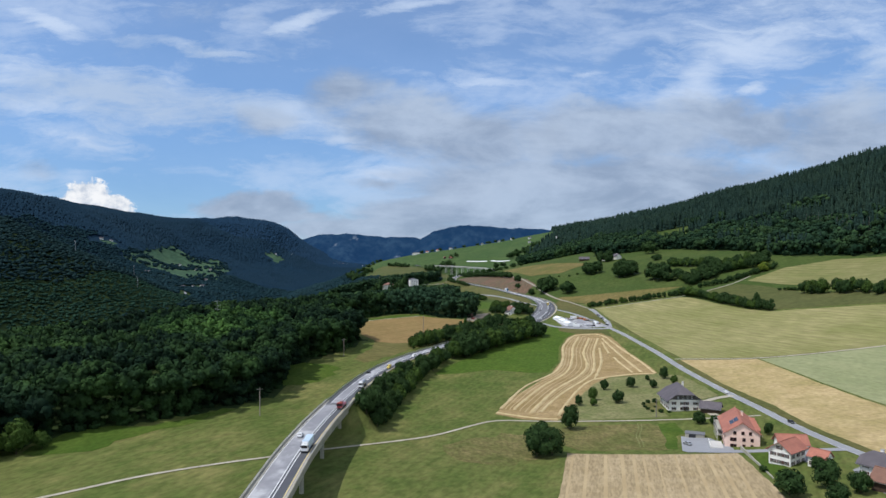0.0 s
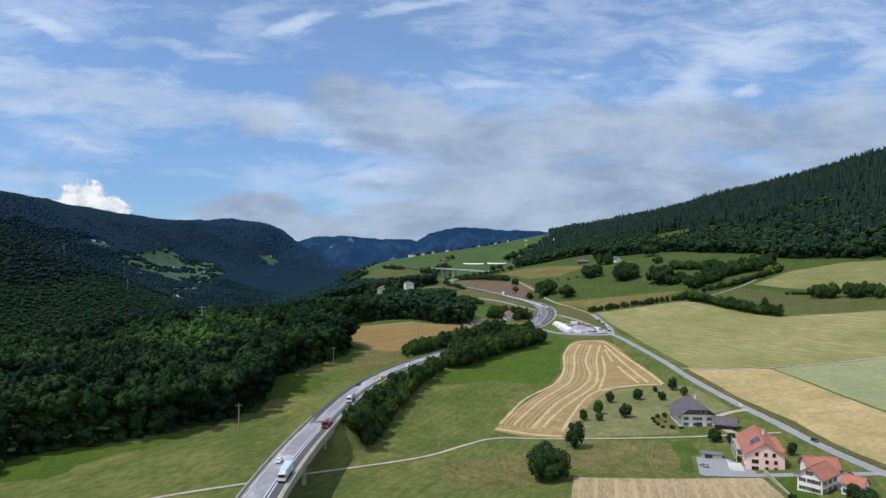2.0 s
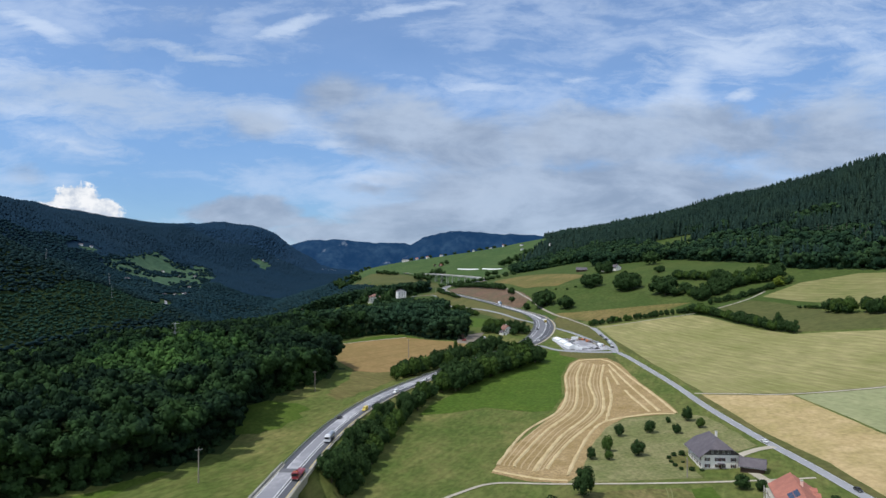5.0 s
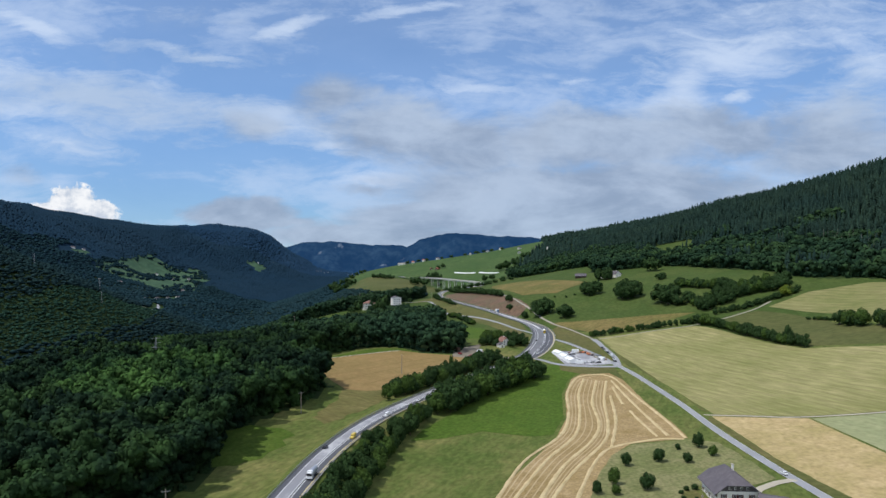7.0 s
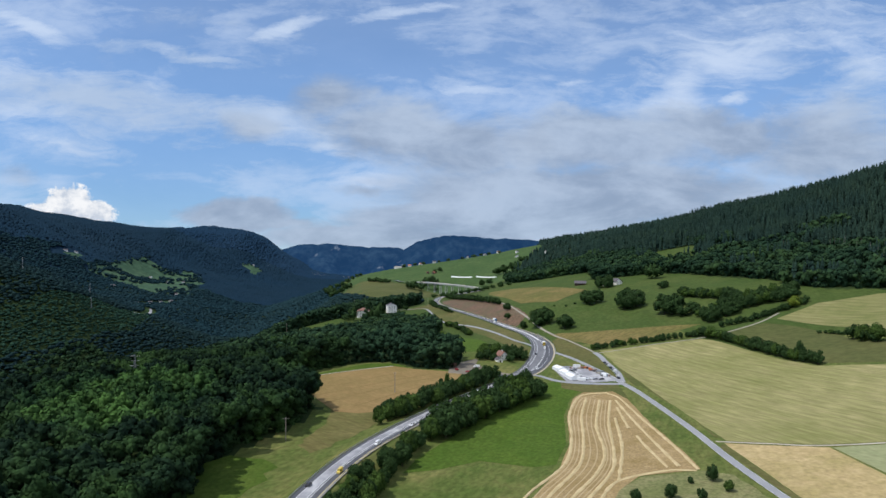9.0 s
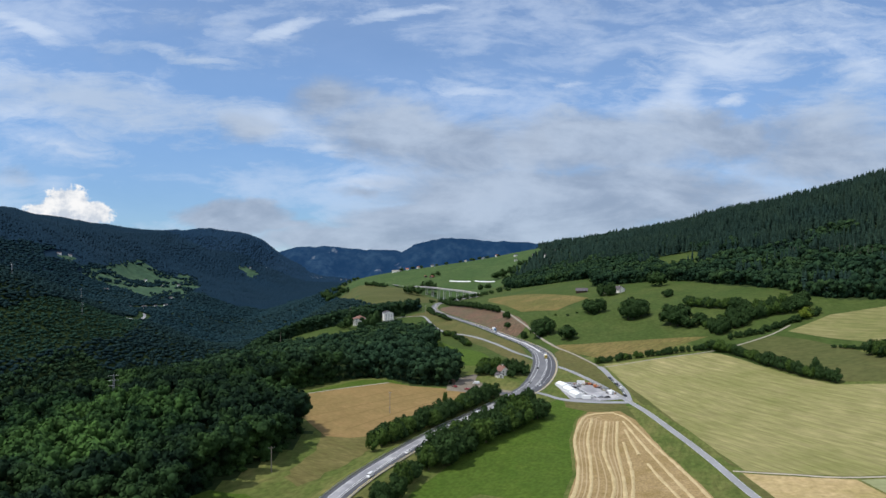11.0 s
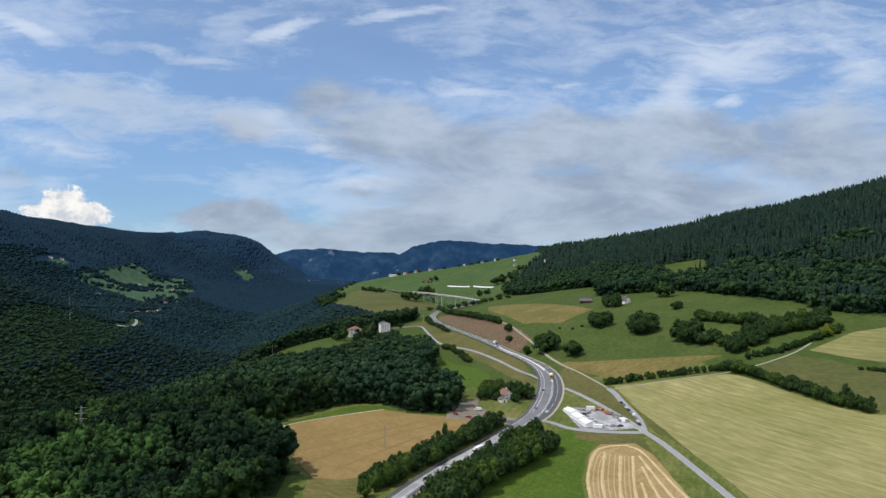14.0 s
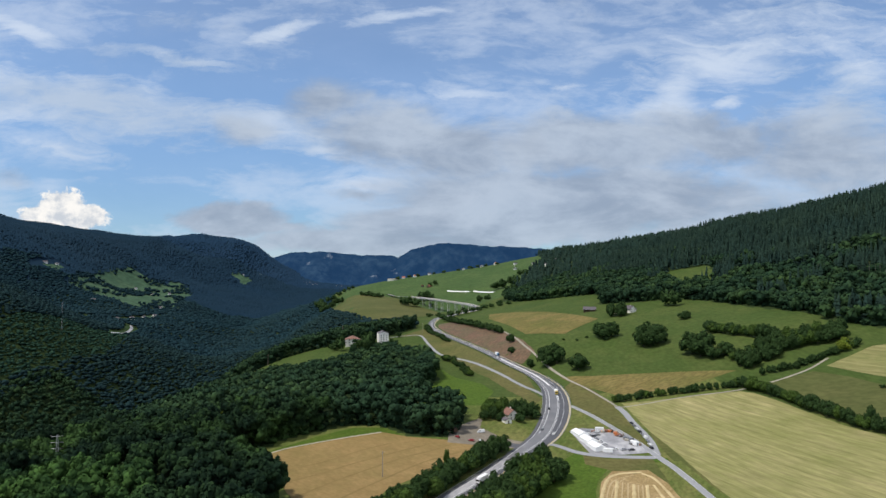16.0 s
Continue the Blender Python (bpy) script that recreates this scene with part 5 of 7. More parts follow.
for yy in (-9.5, -3.5, 2.5, 8.5):  # small gabled dormers along the eastern eave
    bm = bmesh.new()
    prism(bm, [(-1.3, 0.0), (1.3, 0.0), (1.3, 1.1), (0, 1.9), (-1.3, 1.1)], 0.0, 3.6)
    bmesh.ops.recalc_face_normals(bm, faces=bm.faces[:])
    dormer = part("dormer", bm, PINK, pink)
    dormer.matrix_local = pose(7.3, yy, 6.6, 0, 0, 90)
    bm = bmesh.new()
    for s_ in (-1, 1):
        vs = [bm.verts.new(q) for q in ((0, -0.4, 2.0), (s_ * 1.7, -0.4, 0.95), (s_ * 1.7, 3.8, 0.95), (0, 3.8, 2.0), (0, -0.4, 2.2), (s_ * 1.7, -0.4, 1.15), (s_ * 1.7, 3.8, 1.15), (0, 3.8, 2.2))]
        for f in ((3, 2, 1, 0), (4, 5, 6, 7), (0, 1, 5, 4), (1, 2, 6, 5), (2, 3, 7, 6), (3, 0, 4, 7)):
            bm.faces.new([vs[i] for i in f])
    bmesh.ops.recalc_face_normals(bm, faces=bm.faces[:])
    part("dormer_roof", bm, TILE, dormer)
bm = bmesh.new()
prism(bm, [(-6.9, 6.9), (6.9, 6.9), (0, 11.2)], 15.0, 15.12)
bmesh.ops.recalc_face_normals(bm, faces=bm.faces[:])
part("gable_boards", bm, DARKWOOD, pink, "dark stained gable boards")
for zz in (2.7, 5.4):
    balcony = part("balcony", box_mesh(-9.4, -7.0, -4, 14, zz, zz + 0.2), CONCRETE, pink)
    part("balcony_rail", box_mesh(-9.4, -9.3, -4, 14, zz + 1.0, zz + 1.12), DARKWOOD, balcony)
    for k in range(13):
        part("baluster", box_mesh(-9.39, -9.31, -3.9 + 1.48 * k, -3.78 + 1.48 * k, zz + 0.2, zz + 1.0), DARKWOOD, balcony)
for yy in (-3.9, 2.0, 8.0, 13.8):
    part("balcony_post", box_mesh(-9.4, -9.2, yy - 0.1, yy + 0.1, -0.5, 6.6), FRAME, pink)
farm = house("grey_farmhouse", 129.6, 382.4, -4, 16.6, 20, 6.2, 12.6, CREAM, SLATE, "large cream farmhouse with a grey half-hipped roof", 3.9,
             ((1.5, (-5.8, -1.4, 0.8, 5.4)), (4.3, (-5.8, -1.4, 0.8, 5.4))), ((1.5, 5), (4.3, 5)), 1.5, win=(1.0, 1.4), front_door=True)
bm = bmesh.new()
prism(bm, [(-7.9, 6.3), (7.9, 6.3), (7.8, 6.6), (5.0, 8.6), (-5.0, 8.6), (-7.8, 6.6)], -10.12, -10.0)
bmesh.ops.recalc_face_normals(bm, faces=bm.faces[:])
boards = part("gable_boards", bm, GREYBOARDS, farm, "weathered grey gable boards")
for xx in (-3.6, -1.2, 1.2, 3.6):
    window(farm, pose(xx, -10.12, 7.5), 0.8, 1.0, False)
part("plinth", box_mesh(-8.36, 8.36, -10.06, -9.9, -1.0, 0.5), CONCRETE, farm)
canopy = part("porch_roof", box_mesh(-1.6, 1.6, -11.6, -9.9, 2.55, 2.7), SLATE, farm)
for xx in (-1.5, 1.5):
    part("porch_post", box_mesh(xx - 0.07, xx + 0.07, -11.5, -11.36, -0.3, 2.55), DARKWOOD, canopy)
house("white_house", 133.8, 272.0, -52, 8.4, 12.0, 6.0, 9.0, WHITE, TILE, "white two-storey house with a red tiled roof", 0,
      ((1.5, (-2.4, 0.2, 2.5)), (4.3, (-2.4, 0.4, 2.5)), (6.9, (0.0,))), ((1.4, 3), (4.0, 3)), 0.9, chimney=False)
house("red_roofed_outbuilding", 144.0, 289.5, 82, 7.5, 11.0, 3.6, 6.4, WHITE, TILE, "low white outbuilding under a red tiled roof", 0, ((1.4, (-2, 2)),), ((1.5, 3),), 0.8, chimney=False)
house("white_annexe", 142.2, 263.6, 38, 5.6, 6.6, 4.0, 6.2, WHITE, TILE, "small white annexe with an orange-red roof", 0, ((1.4, (-1.4, 1.4)),), ((1.4, 2),), 0.5, chimney=False)
house("dark_roofed_house", 155.4, 245.5, 30, 9.0, 13.0, 5.0, 8.6, WHITE, SLATE, "white house with a dark grey roof and wooden balcony", 2.0, ((1.4, (-2.5, 2.5)), (4.0, (-2.5, 0, 2.5))), ((1.4, 3), (4.0, 3)), 1.0)
house("wooden_barn", 152.0, 231.5, 35, 9.0, 15.0, 3.6, 6.6, DARKWOOD, surface("brown barn tiles", (0.20, 0.10, 0.07), (0.26, 0.14, 0.10), 1.2, (0.18, 0.10, 0.075), 0.25, bump=0.04), "dark boarded barn under a brown tiled roof", 0, (), (), 0.9, chimney=False, category="barn")
house("slate_shed", 140.6, 367.0, 62, 6.5, 9.5, 3.0, 5.4, DARKWOOD, SLATE, "dark wooden shed with a grey roof beside the farmhouse", 0, (), (), 0.8, chimney=False, category="shed")
bm = box_mesh(-21, 21, -0.2, 0.2, -0.9, 0.9)
wall_1 = part("garden_wall", bm, CONCRETE, None)
wall_1.matrix_world = pose(122.6, 274.0, ground_z(122.6, 274), 0, 0, 82)
tagged(wall_1, "low pale concrete garden wall", "garden wall")

# across the valley's middle
OLDTILE = surface("weathered brown-red tiles", (0.20, 0.105, 0.082), (0.28, 0.150, 0.115), 1.2, (0.18, 0.100, 0.082), 0.25, bump=0.05, bump_scale=2.5)
house("villa", -95, 1222, 8, 21, 16, 9.5, 14.5, CREAM, OLDTILE, "cream villa with a low red roof among trees", 4.0, ((2, (-5, 0, 5)), (5.5, (-5, 0, 5)), (9, (-5, 0, 5))), (), 1.0, chimney=False, shutters=False, win=(1.3, 1.8), z=ground_z(-99, 1214))
house("apartment_block", -51, 1212, 14, 14, 15, 17.0, 19.5, WHITE, SLATE, "tall white apartment block with rows of windows", 0, tuple((2.2 + 3 * k, (-3.8, 0, 3.8)) for k in range(5)), (), 0.5, chimney=False, shutters=False, win=(1.3, 1.3), z=ground_z(-51, 1205) - 1)
house("yard_house", 71, 730, 24, 7.5, 9, 4.2, 7.4, CREAM, OLDTILE, "small white house with a red roof among trees", 0, ((1.4, (-1.8, 1.8)), (3.7, (-1.8, 1.8))), ((1.5, 2),), 0.7, shutters=False)
house("white_garage", 67, 718, 24, 5, 6, 2.4, 3.6, WHITE, SLATE, "small white garage beside the house", 0, (), (), 0.3, chimney=False, category="garage", front_door=True)
house("hill_barn", 236, 1168, 75, 9, 16, 4.0, 7.0, DARKWOOD, SLATE, "dark wooden barn on the pasture", 0, (), (), 0.9, chimney=False, category="barn")
house("hill_farmhouse", 275, 1108, 20, 9, 12, 5.5, 9.0, WHITE, SLATE, "white farmhouse half hidden by trees", 0, ((1.5, (-2.5, 2.5)), (4.2, (-2.5, 2.5))), (), 0.8, shutters=False)
house("hill_annexe", 256, 1118, 60, 7, 10, 4.0, 6.5, WHITE, SLATE, "low white farm annexe half hidden by trees", 0, ((1.5, (-2, 2)),), (), 0.6, chimney=False, shutters=False)

rng = random.Random(4)
FAR_HOUSES = ((6, 2388, 14, DARKWOOD), (27, 2366, 22, DARKWOOD), (228, 1904, 10, WHITE), (297, 2397, 10, WHITE), (355, 2395, 10, WHITE), (372, 2249, 18, WHITE), (-60, 2660, 10, WHITE), (-20, 2668, 11, CREAM), (30, 2664, 10, WHITE),
              (150, 2662, 12, WHITE), (214, 2666, 9, WHITE), (262, 2650, 10, CREAM), (310, 2500, 10, WHITE), (412, 2330, 12, CREAM))
for x, y, l, wall in FAR_HOUSES:
    house("village_house", x, y, rng.uniform(-30, 120), rng.uniform(7, 9.5), l, rng.uniform(4, 5.5), rng.uniform(7, 8.5), wall, rng.choice((TILE, SLATE, SLATE)), "small pale village house with a pitched roof", 0,
          ((1.6, (-2, 2)), (4.0, (-2, 2))), (), 0.7, chimney=False, shutters=False, win=(1.3, 1.5), group="village houses on the hill")
house("long_white_hall", -98, 2650, 84, 11, 34, 5, 7, WHITE, CONCRETE, "long low white hall on the hill", 0, (), ((2.6, 6),), 0.4, chimney=False, shutters=False, win=(2, 1.6), category="hall")
for x, y in ((-1069, 2527), (-1090, 2654), (-1086, 3075), (-1062, 3195), (-1213, 3220), (-919, 2713), (-1351, 2765), (-1345, 2832), (-905, 2240), (-893, 2300), (-884, 2380), (-876, 2450), (-872, 2530), (-942, 3935), (-877, 4038), (-702, 4300), (-688, 4335), (-671, 4310), (-655, 4345), (-640, 4320), (-622, 4350), (-660, 4270), (-598, 4330), (-575, 4350), (-540, 4345), (-500, 4340), (-470, 4350)):
    house("valley_house", x, y, rng.uniform(0, 180), 9, rng.uniform(11, 15), 5, 8.5, WHITE, SLATE, "small white house in the far valley", 0, ((1.6, (-2.4, 2.4)),), (), 0.7, chimney=False, shutters=False, win=(1.4, 1.5), group="houses of the far valley")
for x0, y0, x1, y1 in ((79, 2252, 138, 2192), (151, 2182, 197, 2078)):
    sl = smooth_line(((x0, y0), (x1, y1)), 3)
    n = normals(sl)
    cols = []
    for k in range(7):
        a = math.pi * k / 6
        q = sl - n * math.cos(a) * 3.0
        cols.append(np.column_stack([q, sheet_height(sl[:, 0], sl[:, 1]) + 2.8 * math.sin(a)]))
    v = np.stack(cols, 1).reshape(-1, 3)
    f = [(i * 7 + c, i * 7 + c + 1, i * 7 + c + 8, i * 7 + c + 7) for i in range(len(sl) - 1) for c in range(6)] + [tuple(range(7)), tuple((len(sl) - 1) * 7 + c for c in range(7))[::-1]]
    tagged(mesh_object("greenhouse_tunnel", v, f, CANVAS), "long white plastic greenhouse tunnel on the hill", "greenhouse", "greenhouse tunnels")


# ---- vehicles ----
WHEELS = {}


def wheels(ob, spots, r, w):
    key = (r, w)
    for sx, sy in spots:
        m = pose(sx, sy, r, 0, 90, 0)
        if key not in WHEELS:
            t = part("wheel", cone_mesh(r, r, -w / 2, w / 2, 12), RUBBER, ob)
            rim = part("rim", cone_mesh(r * 0.58, r * 0.58, -w / 2 - 0.01, w / 2 + 0.01, 10), STEEL, t)
            WHEELS[key] = (t.data, rim.data)
            t.matrix_local = m
        else:
            t = share("wheel", WHEELS[key][0], ob, m)
            share("rim", WHEELS[key][1], t, Matrix())


def car(x, y, z, turn, body_mat, label, van=False, group="cars on the main road", category="car"):
    """A car or a van, its front towards +y."""
    ob = thing("van" if van else "car", pose(x, y, z, 0, 0, turn), label, "van" if van else category, group)
    h, l = (2.1, 2.6) if van else (1.46, 2.15)
    bm = bmesh.new()
    if van:
        side = [(-l, 0.35), (l, 0.35), (l, 1.0), (l - 0.75, 1.15), (l - 1.35, h - 0.12), (l - 1.8, h), (-l + 0.1, h), (-l, h - 0.15)]
    else:
        side = [(-l, 0.35), (l, 0.32), (l, 0.72), (l - 1.05, 0.92), (0.35, h - 0.06), (-0.2, h), (-1.15, h - 0.05), (-l + 0.12, 0.98), (-l, 0.9)]
    ra = [bm.verts.new((-0.86 if zz < 1.05 else -0.70, yy, zz)) for yy, zz in side]
    rb = [bm.verts.new((0.86 if zz < 1.05 else 0.70, yy, zz)) for yy, zz in side]
    bm.faces.new(ra)
    bm.faces.new(rb[::-1])
    for i in range(len(side)):
        j = (i + 1) % len(side)
        bm.faces.new((ra[j], ra[i], rb[i], rb[j]))
    bmesh.ops.recalc_face_normals(bm, faces=bm.faces[:])
    bmesh.ops.bevel(bm, geom=bm.edges[:], offset=0.05, segments=1, affect="EDGES")
    part("body", bm, body_mat, ob)
    if van:
        part("windscreen", box_mesh(-0.66, 0.66, -0.02, 0.02, -0.42, 0.42), GLASS, ob).matrix_local = pose(0, l - 1.02, 1.58, -32, 0, 0)
        part("side_window", box_mesh(-0.80, 0.80, l - 1.9, l - 1.35, 1.2, 1.75), GLASS, ob)
    else:
        part("windscreen", box_mesh(-0.62, 0.62, -0.02, 0.02, -0.38, 0.36), GLASS, ob).matrix_local = pose(0, 0.75, 1.17, 52, 0, 0)
        part("rear_window", box_mesh(-0.60, 0.60, -0.02, 0.02, -0.28, 0.26), GLASS, ob).matrix_local = pose(0, -1.62, 1.2, -52, 0, 0)
        part("side_window", box_mesh(-0.79, 0.79, -1.1, 0.35, 0.98, 1.34), GLASS, ob)
    for s in (-1, 1):
        part("headlight", box_mesh(s * 0.62 - 0.16, s * 0.62 + 0.16, l - 0.08, l + 0.02, 0.6, 0.76), FRAME, ob)
    wheels(ob, [(sx, sy) for sx in (-0.78, 0.78) for sy in (-l * 0.62, l * 0.64)], 0.32, 0.2)
    return ob


def lorry(x, y, z, turn, cab_mat, load_mat, label, length=9.0, load_h=3.7, low=1.0, tank=False, crane=False):
    """A lorry, its cab towards +y."""
    ob = thing("lorry", pose(x, y, z, 0, 0, turn), label, "lorry", "lorries on the main road")
    f = length / 2
    bm = bmesh.new()
    prism(bm, [(-1.2, 0.5), (1.2, 0.5), (1.2, 2.9), (1.05, 3.1), (-1.05, 3.1), (-1.2, 2.9)], f - 2.2, f)
    bmesh.ops.recalc_face_normals(bm, faces=bm.faces[:])
    bmesh.ops.bevel(bm, geom=bm.edges[:], offset=0.1, segments=1, affect="EDGES")
    cab = part("cab", bm, cab_mat, ob)
    part("windscreen", box_mesh(-1.05, 1.05, f - 0.06, f + 0.03, 1.75, 2.7), GLASS, cab)
    part("bumper", box_mesh(-1.2, 1.2, f - 0.1, f + 0.12, 0.4, 0.8), BLACK_PAINT, cab)
    part("chassis", box_mesh(-0.5, 0.5, -f, f - 1, 0.6, 0.95), BLACK_PAINT, ob)
    if tank:
        bm = bmesh.new()
        bmesh.ops.create_cone(bm, cap_ends=True, segments=16, radius1=1.2, radius2=1.2, depth=length - 2.8, matrix=pose(0, -1.2, 2.2, 90, 0, 0))
        part("tank", bm, load_mat, ob)
    else:
        part("box_body", box_mesh(-1.25, 1.25, -f, f - 2.5, low, load_h, bevel=0.05), load_mat, ob)
    if crane:
        mast = part("crane", box_mesh(-0.35, 0.35, f - 3.6, f - 2.8, 1.3, 3.2, bevel=0.05), load_mat, ob)
        bm = bmesh.new()
        beam(bm, (0, f - 3.2, 3.1), (0, -f + 2.5, 2.5), 0.2, 6)
        part("boom", bm, load_mat, mast)
        part("light_bar", box_mesh(-0.9, 0.9, f - 1.4, f - 1.1, 3.1, 3.3), ORANGE_PAINT, cab)
    else:
        part("wind_deflector", box_mesh(-1.0, 1.0, f - 2.1, f - 0.9, 3.08, min(load_h, 3.6), bevel=0.12), cab_mat, cab)
    for s_ in (-1, 1):
        part("mirror", box_mesh(s_ * 1.42 - 0.1, s_ * 1.42 + 0.1, f - 0.35, f - 0.2, 1.9, 2.6), BLACK_PAINT, cab)
        part("headlight", box_mesh(s_ * 0.95 - 0.15, s_ * 0.95 + 0.15, f + 0.02, f + 0.14, 0.82, 1.02), FRAME, cab)
        part("side_window", box_mesh(s_ * 1.2 - 0.03, s_ * 1.2 + 0.03, f - 1.5, f - 0.5, 1.8, 2.6), GLASS, cab)
    wheels(ob, [(sx, sy) for sx in (-1.05, 1.05) for sy in (f - 1.3, -f + 1.2, -f + 2.4)], 0.5, 0.35)
    return ob


def on_road(y, offset, towards):
    """Place and heading on the main road at y, so far to the right of its middle."""
    i = int(np.argmax(HIGHWAY[:, 1] > y))
    n = normals(HIGHWAY)[i]
    x, yy = HIGHWAY[i, :2] + n * offset
    head = math.degrees(math.atan2(n[1], n[0]))
    return float(x), float(yy), float(HIGHWAY[i, 2]) + 0.1, head + (180 if towards else 0)


lorry(*on_road(247, 3.4, True), WHITE_PAINT, paint("pale blue panel paint", (0.50, 0.62, 0.72)), "white box lorry with pale blue sides", 11.5)
lorry(*on_road(318, 3.4, True), RED_PAINT, RED_PAINT, "dark red recovery lorry with a low bed", 11.0, 1.35, crane=True)
lorry(*on_road(366, 3.4, True), WHITE_PAINT, SILVER, "white tanker lorry with a silver tank", 9.5, tank=True)
car(*on_road(264, -2.6, False), WHITE_PAINT, "white hatchback on the viaduct")
car(*on_road(430, 3.4, True), YELLOW_PAINT, "yellow van with a white roof", True)
car(*on_road(408, -3.6, False), BLACK_PAINT, "black car on the main road")
car(*on_road(478, 3.4, True), WHITE_PAINT, "white van on the main road", True)
car(*on_road(520, 3.4, True), WHITE_PAINT, "white car on the main road")
lorry(*on_road(600, 2.8, True), WHITE_PAINT, CANVAS, "white box lorry near the junction", 10)
lorry(*on_road(815, 1.2, True), YELLOW_PAINT, CANVAS, "yellow and white lorry in the bend", 10)
car(*on_road(795, 1.5, True), WHITE_PAINT, "white van behind the lorry in the bend", True)
car(*on_road(760, -6.0, False), BLACK_PAINT, "black car in the bend")
car(*on_road(700, -5.0, False), GREY_PAINT, "grey car near the junction")
car(*on_road(690, 5.0, True), WHITE_PAINT, "white car at the junction")
lorry(*on_road(1030, 3.4, True), BLUE_PAINT, CANVAS, "blue and white lorry at the cutting", 10)
car(*on_road(1010, -3.0, False), WHITE_PAINT, "white car beside the cutting", True)
for k, m in enumerate((BLACK_PAINT, GREY_PAINT, WHITE_PAINT, BLACK_PAINT, SILVER, WHITE_PAINT, SILVER, WHITE_PAINT, BLACK_PAINT)):
    y = 716 - k * 6.6
    x = float(np.interp(y, BRANCH[:, 1], BRANCH[:, 0])) - 1.9
    car(x, y, ground_z(x, y) + 0.2, 4 + rng.uniform(-2, 2), m, "parked car at the side road's edge", k == 5, "cars parked on the side road")
for x, y, m in ((121, 694, WHITE_PAINT), (123, 689, BLACK_PAINT), (124, 684, SILVER), (125.5, 679, WHITE_PAINT), (127, 674, WHITE_PAINT), (121.5, 699, SILVER), (132, 664, WHITE_PAINT), (137, 663, SILVER), (142, 662, BLACK_PAINT), (128, 699, WHITE_PAINT), (127, 692, GREY_PAINT)):
    car(x, y, ground_z(x, y) + 0.18, 95 + rng.uniform(-8, 8), m, "car parked in the storage yard", False, "cars in the storage yard")
for x, y, m, t in ((162.5, 402, WHITE_PAINT, 0), (140.5, 395, RED_PAINT, 60), (108, 309, SILVER, 20), (38, 672, RED_PAINT, 60), (44, 672, WHITE_PAINT, 10), (29, 678, RED_PAINT, 30), (165.8, 333, BLACK_PAINT, 180)):
    car(x, y, ground_z(x, y) + 0.22, t, m, "car standing by the houses", False, "cars by the houses")
lorry(27, 688, ground_z(27, 688) + 0.2, 20, GREY_PAINT, DARKWOOD, "grey lorry with a dark body in the farm yard", 8)
car(46, 690, ground_z(46, 690) + 0.2, 100, WHITE_PAINT, "white van in the farm yard", True, "cars in the farm yard")

# storage yard: tents, site huts, material stacks
for k, (x, y, l) in enumerate(((114.5, 691, 13), (117.5, 679, 13), (120, 667, 14))):
    m = pose(x, y, ground_z(x, y), 0, 0, 12)
    ob = thing("storage_tent", m, "white canvas storage tent with a low ridge", "tent", "storage tents in the yard")
    bm = bmesh.new()
    prism(bm, [(-3.8, 0), (3.8, 0), (3.8, 2.6), (0, 4.0), (-3.8, 2.6)], -l / 2, l / 2)
    bmesh.ops.recalc_face_normals(bm, faces=bm.faces[:])
    part("canvas", bm, CANVAS, ob)
    for s in (-1, 1):
        part("eave_pole", box_mesh(s * 3.85 - 0.05, s * 3.85 + 0.05, -l / 2, l / 2, 2.5, 2.62), STEEL, ob)
for x, y, t, m, lab in ((126, 660, 80, CANVAS, "white"), (147, 672, 25, CANVAS, "white"), (131, 702, 80, WHITE_PAINT, "white"), (146, 680, 20, GREY_PAINT, "grey")):
    ob = thing("site_hut", pose(x, y, ground_z(x, y) + 0.15, 0, 0, t), lab + " steel site hut in the storage yard", "site hut", "site huts")
    part("body", box_mesh(-1.2, 1.2, -3, 3, 0.1, 2.6, bevel=0.06), m, ob)
    part("door", box_mesh(-0.4, 0.4, -3.04, -2.9, 0.15, 2.1), GREY_PAINT, ob)
    part("skid", box_mesh(-1.0, 1.0, -2.8, 2.8, -0.1, 0.1), BLACK_PAINT, ob)
stack_mats = (CONCRETE, OLDTILE, GREY_PAINT, DARKWOOD, WOOD, ORANGE_PAINT)
for k in range(38):
    u = rng.random()
    if k % 5 < 2:
        x, y = 123 + 18 * u, 705 - 2 * u - rng.uniform(0.5, 5)
    else:
        x, y = 143 + 8 * u - rng.uniform(0.5, 5), 700 - 30 * u
    w, l, h = rng.uniform(0.5, 1.1), rng.uniform(0.8, 2.0), rng.uniform(0.5, 1.5)
    ob = thing("material_stack", pose(x, y, ground_z(x, y) + 0.17, 0, 0, rng.uniform(0, 180)), "stack of building material on the yard", "material stack", "stacks in the storage yard")
    mm = stack_mats[k % 6]
    part("pallet", box_mesh(-w - 0.1, w + 0.1, -l - 0.1, l + 0.1, 0, 0.16), WOOD, ob)
    n_layer = 3
    for q in range(n_layer):
        j = rng.uniform(-0.12, 0.12)
        part("layer", box_mesh(-w + j, w + j, -l, l, 0.16 + q * h / n_layer, 0.16 + (q + 1) * h / n_layer - 0.03, bevel=0.03), mm, ob)


